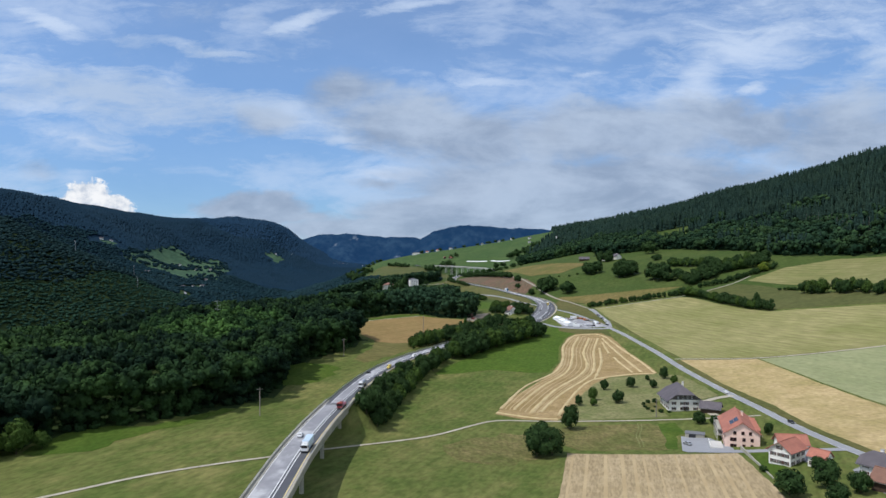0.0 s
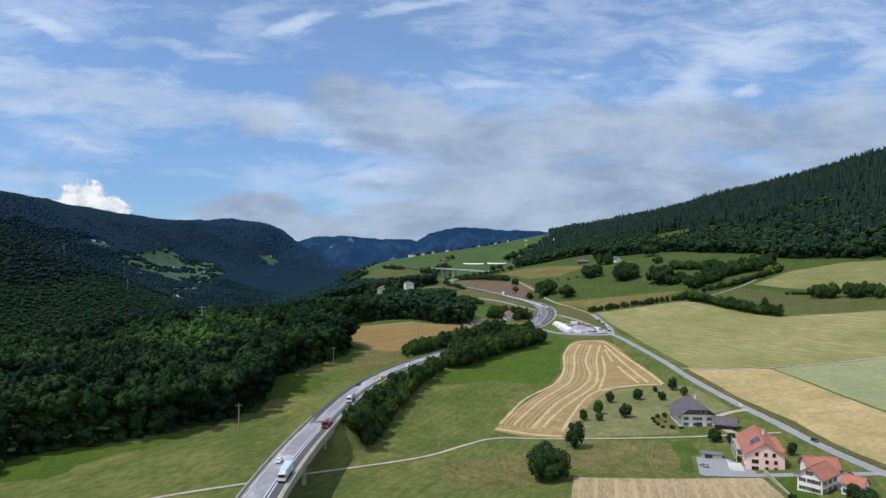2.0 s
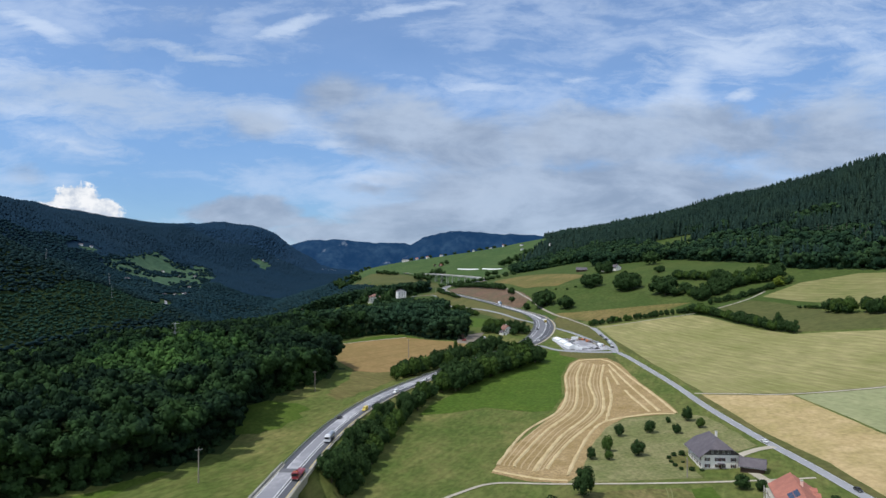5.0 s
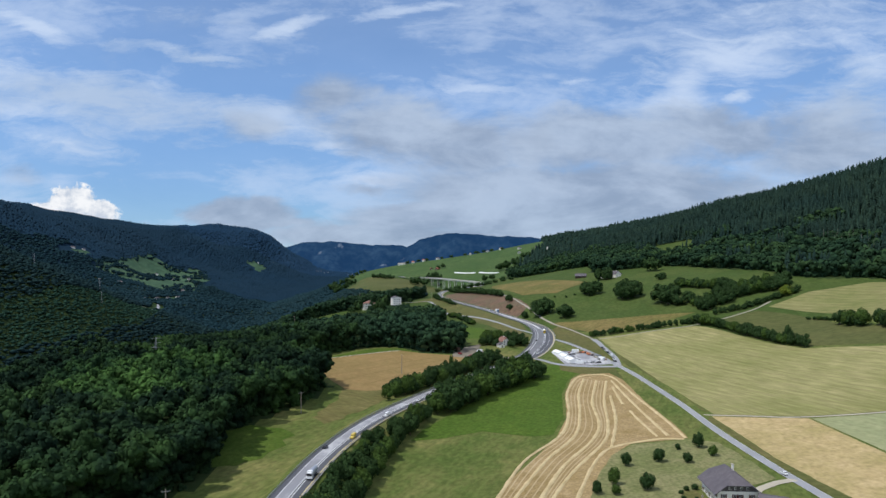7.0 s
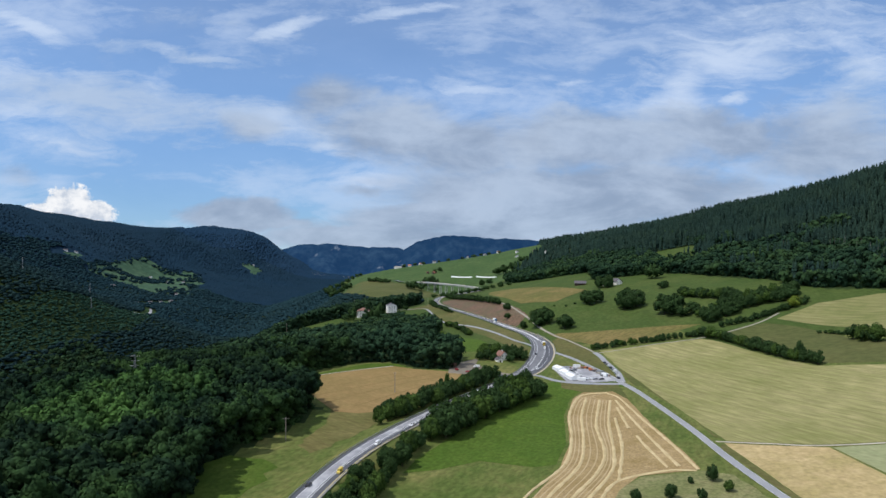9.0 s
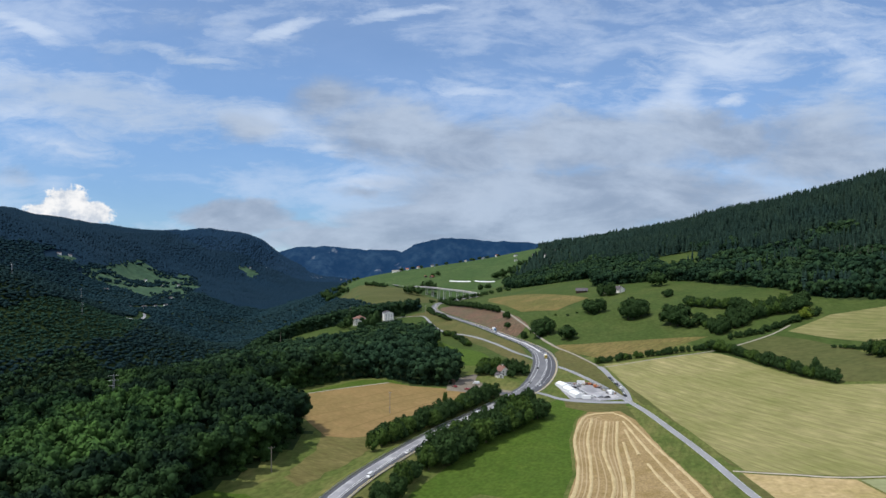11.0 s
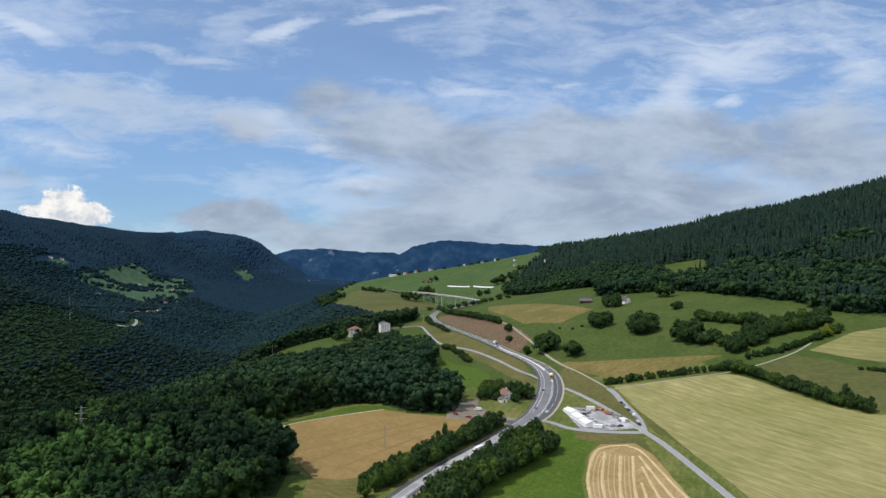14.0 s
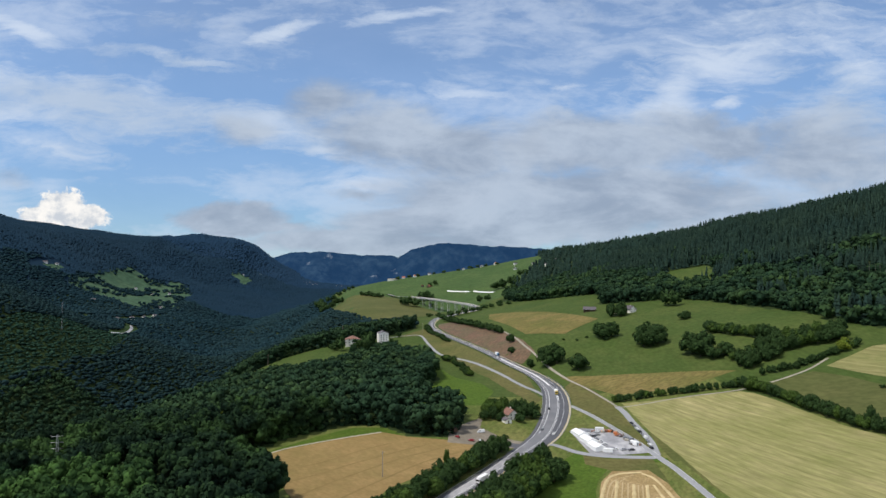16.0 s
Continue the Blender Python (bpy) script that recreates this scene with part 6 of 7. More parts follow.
# ---- wire poles ----
def pole(x, y, h, label, arm=1.4, turn=0.0, r=0.28):
    z = ground_z(x, y) - 0.3
    ob = thing("utility_pole", pose(x, y, z, 0, 0, turn), label, "utility pole", "wire poles")
    part("shaft", cone_mesh(r, r * 0.65, 0, h + 0.3, 8), WOOD, ob)
    a = part("crossarm", box_mesh(-arm, arm, -0.07, 0.07, h - 0.5, h - 0.34), STEEL, ob)
    for s in (-1, 0, 1):
        part("insulator", cone_mesh(0.07, 0.05, h - 0.34 if s else h + 0.3, h + 0.0 if s else h + 0.6, 6, s * arm * 0.92), CONCRETE, a)
    return Vector((x, y, z + h))


pole(-88.5, 338, 13.5, "grey wooden wire pole with a crossarm in the meadow", 1.5, 20)
pole(-70, 494, 12.5, "grey wooden wire pole with a crossarm by the wood", 1.5, 18)
pole(-17, 608, 14.5, "grey wooden wire pole in the wheat field", 0.9, 10)
pole(111, 364, 9, "thin wooden pole by the farm path", 0.4)
pole(-207, 1180, 16, "wooden wire pole on the meadow's edge", 0.8)
pole(-117, 1290, 24, "tall grey mast behind the villa", 0.8, r=0.3)
pole(6, 1299, 15, "wooden wire pole by the access road", 0.8)
pole(160.5, 604, 3.0, "small roadside marker post", 0.2, r=0.08)


def pylon(x, y, h, base, label):
    """A lattice mast with three pairs of arms."""
    ob = thing("lattice_mast", pose(x, y, base, 0, 0, 15), label, "power mast")
    bm = bmesh.new()
    for sx in (-1, 1):
        for sy in (-1, 1):
            beam(bm, (sx * 1.2, sy * 1.2, 0), (sx * 0.25, sy * 0.25, h), 0.09)
    for k in range(8):
        z0, z1 = h * k / 8, h * (k + 1) / 8
        r0, r1 = 1.2 - 0.95 * k / 8, 1.2 - 0.95 * (k + 1) / 8
        for s in (-1, 1):
            beam(bm, (-r0, s * r0, z0), (r1, s * r1, z1), 0.05, 4)
            beam(bm, (s * r0, -r0, z0), (s * r1, r1, z1), 0.05, 4)
    part("lattice", bm, STEEL, ob)
    for k in range(3):
        bm = bmesh.new()
        zz = h - 1 - 3.2 * k
        beam(bm, (-3.2, 0, zz), (3.2, 0, zz), 0.1)
        part("arm", bm, STEEL, ob)
    return ob


pylon(-191, 592, 30, ground_z(-191, 592) - 0.5, "grey steel lattice mast rising from the wood")
for x, y, h in ((-760, 1720, 30), (-820, 1560, 30), (-690, 1580, 28), (-250, 1700, 26)):
    pylon(x, y, h, ground_z(x, y) - 0.5, "far grey lattice mast above the woods")

tagged(ribbon("valley_road", smooth_line([(-812, 2200), (-790, 2146), (-745, 2000), (-716, 1890), (-706, 1830)], 6), -3.6, 3.6, WORN, 0.6), "pale road cut into the far wooded slope", "road", kind="structure")

garage = thing("garage", pose(116.3, 322.8, ground_z(116.3, 320) - 0.6, 0, 0, -22), "low flat concrete garage with a dark doorway", "garage")
part("wall", box_mesh(-4.2, 4.2, -2.4, 2.4, 0, 2.3, bevel=0.05), CONCRETE, garage)
part("roof", box_mesh(-4.4, 4.4, -2.6, 2.6, 2.3, 2.5, bevel=0.03), TRODDEN, garage)
part("door", box_mesh(-2.6, 0.4, -2.46, -2.3, 0.1, 2.2), BLACK_PAINT, garage)
terrace = thing("terrace", pose(119.0, 305.0, ground_z(119, 303) + 0.1, 0, 0, -17), "pale paved house terrace with a low parapet", "terrace")
part("slab", box_mesh(-2.6, 2.6, -6, 5, -0.6, 0.5, bevel=0.04), NEW_CONCRETE, terrace)
part("parapet", box_mesh(-2.7, -2.5, -6, 5, 0.5, 1.3), WHITE, terrace)


# ---- trees ----
def ico(level):
    bm = bmesh.new()
    bmesh.ops.create_icosphere(bm, subdivisions=level, radius=1.0)
    v = np.array([q.co[:] for q in bm.verts])
    f = np.array([[q.index for q in p.verts] for p in bm.faces])
    bm.free()
    return v, f


ICO1, ICO2 = ico(1), ico(2)
SPIKE = (0.16, 0.20)


def leaf_crown(seed, lumps, clumps, size, aspect=1.0, core=0.84, loose=0.45, narrow=0.0):
    """A crown of unit radius, its foot at 0: uneven boughs set with many small leaf sprays."""
    r = np.random.RandomState(seed)
    base_v, base_f = ICO1
    spots = [(np.array((0.0, 0.0, -0.05)), 0.66)]
    for k in range(lumps - 1):
        u = -0.55 + 1.5 * (k + 0.5) / max(lumps - 1, 1) + r.uniform(-0.12, 0.12)
        a = 2.4 * k + r.uniform(-0.5, 0.5)
        u = min(max(u, -0.6), 0.97)
        d = np.array((math.sqrt(1 - u * u) * math.cos(a), math.sqrt(1 - u * u) * math.sin(a), u))
        spots.append((d * r.uniform(0.44, 0.66), r.uniform(0.28, 0.46)))
    verts, faces, off = [], [], 0
    for c, q in spots:
        verts.append(base_v * (1 + 0.15 * r.uniform(-1, 1, len(base_v)))[:, None] * q * core + c)
        faces += [tuple(f) for f in base_f + off]
        off += len(base_v)
    weight = np.array([q * q for _, q in spots])
    which = r.choice(len(spots), clumps, p=weight / weight.sum())
    for w in which:
        c, q = spots[w]
        n = r.normal(0, 1, 3)
        n = n / np.linalg.norm(n) + 1.1 * c / (np.linalg.norm(c) + 0.1)
        n /= np.linalg.norm(n)
        p = c + n * q * r.uniform(0.88, 1.14)
        m = n + r.normal(0, loose, 3)
        m /= np.linalg.norm(m)
        t = np.cross(m, r.normal(0, 1, 3))
        t /= np.linalg.norm(t) + 1e-6
        b = np.cross(m, t)
        z = size * r.uniform(0.6, 1.4)
        verts.append(np.array([p + t * z, p + b * z - t * z * 0.5, p - b * z * 0.8 - t * z * 0.6]))
        faces.append((off, off + 1, off + 2))
        off += 3
    v = np.vstack(verts)
    if narrow:
        v[:, :2] *= 1 - narrow * np.clip(v[:, 2:3], -0.2, 1)
    v[:, 2] = (v[:, 2] + 1.0) * aspect
    return v, faces



def broad_crown(seed, level, lumps, leaves, leaf, aspect=1.15, pointed=0.0):
    """A crown of unit radius round (0, 0, aspect): lumpy boughs and loose leaf sprays with gaps between."""
    r = np.random.RandomState(seed)
    base_v, base_f = (ICO1, ICO2)[level - 1]
    verts, faces, off = [], [], 0
    for k in range(lumps):
        if lumps == 1:
            c, s = np.zeros(3), 1.0
        else:
            a, u = r.uniform(0, 2 * np.pi), r.uniform(-0.75, 0.95)
            q = np.sqrt(max(0, 1 - u * u)) * r.uniform(0.45, 0.72)
            c, s = np.array((q * np.cos(a), q * np.sin(a), u * 0.62)), r.uniform(0.34, 0.52) * (0.98 if lumps > 8 else 1.0)
        wob = 1 + SPIKE[level - 1] * r.uniform(-1, 1, len(base_v))[:, None]
        v = base_v * wob * s + c
        verts.append(v)
        faces.append(base_f + off)
        off += len(v)
    v = np.vstack(verts)
    f = [tuple(q) for q in np.vstack(faces)]
    pick = v[r.choice(len(v), leaves)] if leaves else np.zeros((0, 3))
    quad_v = []
    for p in pick:
        d = p / (np.linalg.norm(p) + 1e-6)
        p = p * r.uniform(0.9, 1.16) + r.normal(0, 0.05, 3)
        n = d + r.normal(0, 0.6, 3)
        n /= np.linalg.norm(n)
        t = np.cross(n, r.normal(0, 1, 3))
        t /= np.linalg.norm(t) + 1e-6
        b = np.cross(n, t)
        s = leaf * r.uniform(0.6, 1.4)
        quad_v += [p + t * s, p + b * s - t * s * 0.5, p - b * s * 0.8 - t * s * 0.6]
        f.append((off, off + 1, off + 2))
        off += 3
    v = np.vstack([v] + ([np.array(quad_v)] if quad_v else []))
    if pointed:
        v[:, :2] *= (1 - pointed * np.clip(v[:, 2:3], -0.3, 1))
    v[:, 2] = (v[:, 2] + 1.0) * aspect
    return v, f


def spruce_crown(seed, tiers, seg):
    """A ragged conifer of unit radius and height 5."""
    r = np.random.RandomState(seed)
    verts, faces, off = [], [], 0
    for k in range(tiers):
        z0, z1 = 4.6 * k / tiers + 0.3, min(5.0, 4.6 * (k + 1.7) / tiers + 0.5)
        rad = 1.0 * (1 - k / tiers) + 0.12
        a = np.linspace(0, 2 * np.pi, seg, endpoint=False) + r.uniform(0, 1)
        rr = rad * r.uniform(0.65, 1.15, seg)
        ring = np.stack([rr * np.cos(a), rr * np.sin(a), z0 + r.uniform(-0.25, 0.15, seg)], 1)
        verts += [ring, np.array([[0, 0, z1]])]
        faces += [(off + i, off + (i + 1) % seg, off + seg) for i in range(seg)]
        off += seg + 1
    return np.vstack(verts), faces


def scatter(name, pts, radii, heights, templates, material, label, category, seed=1, hang=0.0, dome=0.0, smooth=False):
    """Many trees joined into one object. heights: of the whole tree."""
    r = np.random.RandomState(seed)
    V, F, off = [], [], 0
    pick = r.randint(0, len(templates), len(pts))
    turn = r.uniform(0, 2 * np.pi, len(pts))
    loops, starts, totals = [], [], []
    for k, (tv, tf) in enumerate(templates):
        sel = np.where(pick == k)[0]
        if not len(sel):
            continue
        top = tv[:, 2].max()
        c, s = np.cos(turn[sel])[:, None], np.sin(turn[sel])[:, None]
        R = radii[sel][:, None]
        H = (heights[sel] * (1 - hang))[:, None] / top
        X = pts[sel, 0:1] + R * (c * tv[None, :, 0] - s * tv[None, :, 1])
        Y = pts[sel, 1:2] + R * (s * tv[None, :, 0] + c * tv[None, :, 1])
        if dome:  # round crowns, the height counted to their tops
            Z = pts[sel, 2:3] + heights[sel][:, None] - (top - tv[None, :, 2]) * R * dome
        else:
            Z = pts[sel, 2:3] + (heights[sel] * hang)[:, None] + H * tv[None, :, 2]
        V.append(np.stack([X, Y, Z], -1).reshape(-1, 3))
        lens = np.array([len(q) for q in tf])
        flat = np.concatenate([np.array(q) for q in tf])
        n = len(tv)
        loops.append((flat[None, :] + (np.arange(len(sel)) * n)[:, None]).ravel() + off)
        totals.append(np.tile(lens, len(sel)))
        off += n * len(sel)
    V, loops, totals = np.vstack(V), np.concatenate(loops), np.concatenate(totals)
    me = bpy.data.meshes.new(name)
    me.vertices.add(len(V))
    me.vertices.foreach_set("co", V.ravel())
    me.loops.add(len(loops))
    me.loops.foreach_set("vertex_index", loops.astype(np.int32))
    me.polygons.add(len(totals))
    me.polygons.foreach_set("loop_start", np.concatenate([[0], np.cumsum(totals)[:-1]]).astype(np.int32))
    me.materials.append(material)
    if smooth:
        me.polygons.foreach_set("use_smooth", np.ones(len(totals), bool))
    me.update(calc_edges=True)
    me.validate()
    ob = new(name, me)
    return tagged(ob, label, category, kind="stuff")


def jitter_grid(x0, x1, y0, y1, step, seed):
    r = np.random.RandomState(seed)
    gx, gy = np.meshgrid(np.arange(x0, x1, step), np.arange(y0, y1, step))
    x = gx.ravel() + r.uniform(-0.58, 0.58, gx.size) * step
    y = gy.ravel() + r.uniform(-0.58, 0.58, gx.size) * step
    return x, y, r


def valley_view(x, y):
    """The part of the plan that opens northwards from the meadow."""
    return (x > -0.68 * y - 70) & (x < 0.74 * y + 60)


def wood(name, x0, x1, y0, y1, step, radius, tall, templates, material, label, seed, keep=None, hang=0.05, dome=0.9, edge=True):
    x, y, r = jitter_grid(x0, x1, y0, y1, step, seed)
    m = wooded(x, y) & valley_view(x, y)
    if keep is not None:
        m &= keep(x, y)
    x, y = x[m], y[m]
    z = sheet_height(x, y) - 0.5
    patch = np.array([noise.noise((a / 60, b / 60, 5.0)) for a, b in zip(x, y)])
    h = tall * (1 + 0.20 * r.uniform(-1, 1, len(x)) + 0.26 * patch)
    rr = radius * (r.uniform(0.7, 1.35, len(x)) if edge else r.uniform(0.55, 1.5, len(x)))
    if dome and edge:  # lower growth fills the wood's outer edge
        ex, ey, er = jitter_grid(x0, x1, y0, y1, step * 0.70, seed + 40)
        d = step * 1.9
        m = wooded(ex, ey)
        open_side = ~(wooded(ex + d, ey) & wooded(ex - d, ey) & wooded(ex, ey + d) & wooded(ex, ey - d))
        m &= open_side & valley_view(ex, ey)
        if keep is not None:
            m &= keep(ex, ey)
        ex, ey = ex[m], ey[m]
        x, y, z = np.concatenate([x, ex]), np.concatenate([y, ey]), np.concatenate([z, sheet_height(ex, ey) - 0.5])
        h = np.concatenate([h, tall * er.uniform(0.75, 1.12, len(ex))])
        rr = np.concatenate([rr, radius * er.uniform(0.65, 0.95, len(ex))])
        # bushes and boughs down to the grass
        inward = np.where(ex < 100, -2.2, 2.2)
        bx, by = ex + inward + er.uniform(-1.5, 1.5, len(ex)), ey + er.uniform(-1.5, 1.5, len(ex))
        br = radius * er.uniform(0.40, 0.62, len(ex))
        x, y, z = np.concatenate([x, bx]), np.concatenate([y, by]), np.concatenate([z, sheet_height(bx, by) - 0.6])
        h, rr = np.concatenate([h, br * dome * 1.7]), np.concatenate([rr, br])
        # boughs half way up close the wood's face
        bx, by = ex + inward * 1.3 + er.uniform(-1.0, 1.0, len(ex)), ey + er.uniform(-1.0, 1.0, len(ex))
        x, y, z = np.concatenate([x, bx]), np.concatenate([y, by]), np.concatenate([z, sheet_height(bx, by) - 0.6])
        h, rr = np.concatenate([h, tall * er.uniform(0.45, 0.62, len(ex))]), np.concatenate([rr, radius * er.uniform(0.7, 0.9, len(ex))])
    knoll = (x > -250) & (x < -85) & (y > 1030) & (y < 1135)  # young growth below the villa
    h, rr = np.where(knoll, np.minimum(h * 0.5, 8.0), h), np.where(knoll, rr * 0.7, rr)
    brow = (x > -85) & (x < 20) & (y > 1075) & (y < 1215)  # lower trees below the tall block
    h = np.where(brow, np.minimum(h * 0.6, 9.0), h)
    return scatter(name, np.stack([x, y, z], 1), rr, h, templates, material, label, "woodland", seed, hang, dome, not edge)


NEAR_T = [leaf_crown(10 + k, 6, 180, 0.15, (1.0, 1.15, 1.3)[k % 3], loose=0.28, narrow=0.12) for k in range(8)]
MID_T = [leaf_crown(30 + k, 2, 40, 0.26, (1.0, 1.2)[k % 2], loose=0.35, narrow=0.15) for k in range(8)]
def cone_crown(seed):
    """A far conifer: five ragged sides to a tip."""
    r = np.random.RandomState(seed)
    a = np.arange(5) * 2 * np.pi / 5 + r.uniform(-0.3, 0.3, 5)
    q = r.uniform(0.75, 1.25, 5)
    v = np.vstack([np.stack([q * np.cos(a), q * np.sin(a), r.uniform(0, 0.5, 5)], 1), [[r.uniform(-0.2, 0.2), r.uniform(-0.2, 0.2), 2.0]]])
    return v, [(i, (i + 1) % 5, 5) for i in range(5)]


DOT_T = [leaf_crown(60 + k, 1, 9, 0.34, (0.9, 1.1)[k % 2], 1.35, 0.3) for k in range(12)]
CONE_T = [cone_crown(90 + k) for k in range(8)]
FAR_T = [broad_crown(50 + k, 1, 2, 0, 0.2, 1.0) for k in range(5)]
FIR_T = [spruce_crown(70 + k, 7, 7) for k in range(7)]
FIR_FAR_T = [spruce_crown(80 + k, 4, 6) for k in range(5)]

# inside this outline the canopy takes the foliage coloured as sunlit
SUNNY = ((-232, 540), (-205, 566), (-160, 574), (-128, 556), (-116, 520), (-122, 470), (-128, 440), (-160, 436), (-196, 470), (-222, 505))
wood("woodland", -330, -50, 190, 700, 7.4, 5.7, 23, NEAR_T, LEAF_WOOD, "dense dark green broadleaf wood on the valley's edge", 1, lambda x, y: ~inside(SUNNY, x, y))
wood("light_woodland", -330, -50, 190, 700, 7.4, 5.7, 23, NEAR_T, LEAF_SUNLIT_TONE, "broadleaf trees coloured brighter, as sunlit, within the dark wood", 1, lambda x, y: inside(SUNNY, x, y))
wood("gorge_woodland", -620, 60, 190, 1420, 7.9, 5.2, 20, MID_T, LEAF_MID, "dark mixed wood falling into the gorge", 2, lambda x, y: (x < -328) | (y > 700) | ((x > -50) & (y > 660)))
TERRACE = ((-790, 1080), (-690, 1060), (-645, 1300), (-625, 1620), (-680, 1880), (-735, 1620), (-740, 1400))


def west_side(x, y, lo, hi):
    """Woods of the western side whose depth into the valley lies between lo and hi, with ragged borders."""
    beyond = np.where(y < 1420, x < -618, x < np.where(y < 2700, 10, 300))
    swing = np.array([noise.fractal((a / 260, b / 260, 8.0), 1.0, 2.0, 3) for a, b in zip(x, y)])
    depth = y - 0.5 * (x + 700) + 330 * swing
    return beyond & (depth >= lo) & (depth < hi) & ~inside(TERRACE, x, y)


wood("terrace_woodland", -800, -600, 1050, 1900, 6.6, 3.8, 5.5, DOT_T, LEAF_TERRACE, "light green young wood on the terraced slope", 13, lambda x, y: inside(TERRACE, x, y), dome=0.5, edge=False)
wood("valley_woodland", -1500, 10, 300, 2700, 7.6, 5.2, 8, DOT_T, LEAF_SHADE, "wooded slopes of the middle valley, shade and haze put into their colour", 3, lambda x, y: west_side(x, y, -9999, 2050), dome=0.5, edge=False)
# each deeper band of woods carries more haze in its colour
wood("deep_valley_woodland", -2000, 200, 600, 4000, 9.0, 6.2, 8, DOT_T, LEAF_HAZE, "woods on the valley's farther slopes, haze blue put into their colour", 4, lambda x, y: west_side(x, y, 2050, 3050), dome=0.5, edge=False)
SECOND = ((-1560, 5200), (-1560, 4130), (-1420, 4000), (-1180, 3960), (-900, 4050), (-600, 4100), (300, 4300), (300, 5200))
wood("far_mountain_woods", -2700, 300, 600, 4600, 9.6, 6.2, 11, CONE_T, SPRUCE_HAZE, "forest covering the western mountain's flank, coloured with haze and shade", 6, lambda x, y: west_side(x, y, 3050, 99999) & ~inside(SECOND, x, y), dome=0.0, edge=False)
wood("second_mountain_woods", -1600, 300, 3900, 4620, 10.5, 6.6, 11, CONE_T, SPRUCE_HAZE_BACK, "forest on the second mountain, haze blue put into its colour", 16, lambda x, y: west_side(x, y, 3050, 99999) & inside(SECOND, x, y), dome=0.0, edge=False)


def low_edge(x, y):
    mix_noise = np.array([noise.fractal((a / 90, b / 90, 2.0), 1.0, 2.0, 3) for a, b in zip(x, y)])
    return x < np.interp(y, *np.array(WOOD_E, float).T) + 150 + 190 * mix_noise


wood("east_wood_edge", 200, 900, 300, 1900, 10.0, 7.3, 18, MID_T, LEAF_EAST, "mixed broadleaf edge of the hillside wood", 7, lambda x, y: low_edge(x, y))
wood("east_spruce_wood", 250, 1100, 400, 1900, 8.6, 4.0, 24, FIR_T + MID_T[:1], SPRUCE, "tall dark spruce forest on the hillside", 8, lambda x, y: ~low_edge(x, y), dome=0.0)
stem_v = np.array([(q * 0.2 * math.cos(a), q * 0.2 * math.sin(a), z) for z, q in ((0, 1.0), (1, 0.7)) for a in (0, 2.1, 4.2)])
stem_f = [(i, (i + 1) % 3, 3 + (i + 1) % 3, 3 + i) for i in range(3)]
tx, ty, tr = jitter_grid(430, 600, 760, 1080, 9.0, 21)
sel = (abs(tx - np.interp(ty, (760, 850, 920, 1020, 1080), (560, 500, 512, 530, 486))) < 13) & (tr.uniform(0, 1, len(tx)) > 0.72)
scatter("spruce_stems", np.column_stack([tx[sel], ty[sel], sheet_height(tx[sel], ty[sel])]), tr.uniform(0.9, 1.4, sel.sum()), tr.uniform(19, 25, sel.sum()), [(stem_v, stem_f)], STEM, "pale bare spruce stems at the wood's foot", "tree stems", 22)
wood("east_ridge_woods", 250, 1700, 200, 3200, 15, 6.0, 21, FIR_FAR_T + FAR_T[:1], SPRUCE, "dark forest along the eastern ridge", 9, lambda x, y: ((x > 1100) | (y > 1900) | (y < 400)) & ~((y < 400) & (x < 700)), dome=0.0)
mx, my, mr = jitter_grid(-1340, -900, 2620, 3500, 20, 12)
sel = inside(CLEARINGS[2], mx, my) & (np.array([noise.noise((a / 120, b / 120, 9.0)) for a, b in zip(mx, my)]) > -0.02)
mp3 = np.stack([mx[sel], my[sel], sheet_height(mx[sel], my[sel]) - 0.5], 1)
scatter("valley_meadow_trees", mp3, mr.uniform(7, 13, len(mp3)), mr.uniform(9, 15, len(mp3)), MID_T, LEAF_HAZE, "dark tree clumps on the far valley meadow", "trees", 3, 0.05, 0.8)

# trees that stand singly or in hedges
TREES = []
for k in range(11):
    fine_tree = 7 <= k < 10
    leafy = leaf_crown(100 + k, 13 if fine_tree else 10, 900 if fine_tree else 520, 0.075 if fine_tree else 0.10, (1.05, 1.2, 0.95, 1.1, 1.3, 1.0, 1.1, 1.0, 1.15, 1.05, 1.0)[k], narrow=0.1)
    ob = thing("tree", pose(0, 0, -500 - 40 * k), "green broadleaf tree", "tree")
    bm = cone_mesh(0.055, 0.03, -0.3, 1.1, 7)
    for a in range(3):
        t = 2.1 * a + k
        beam(bm, (0, 0, 0.55), (0.45 * math.cos(t), 0.45 * math.sin(t), 1.15), 0.02, 5)
    part("trunk", bm, BARK, ob)
    v, f = leafy
    v = v.copy()
    v[:, 2] = v[:, 2] * 0.96 + (0.2 if k in (0, 1) else -0.10)
    cr = mesh_object("crown", v, f, LEAF_BRIGHT if k == 10 else LEAF_DARK if k % 2 else LEAF, ob)
    TREES.append((ob, v[:, 2].max()))

tree_rng = random.Random(11)


DISTANT = []


def tree(x, y, r, h, label, group="", k=None, name="tree", category="tree"):
    """A copy of one of the trees, crown radius r, height h, on the ground."""
    k = tree_rng.choice((3, 5, 7, 9, 3, 5, 8, 2)) if k is None else k
    if y > 1090:  # too far to tell one from the other
        DISTANT.append((x, y, ground_z(x, y) - 0.1, r, h))
        return None
    src, top = TREES[k]
    m = pose(x, y, ground_z(x, y) - 0.1, 0, 0, tree_rng.uniform(0, 360)) @ Matrix.Diagonal((r, r, h / top, 1))
    ob = copy_thing(src, m)
    ob.name = name
    return tagged(ob, label, category, group)


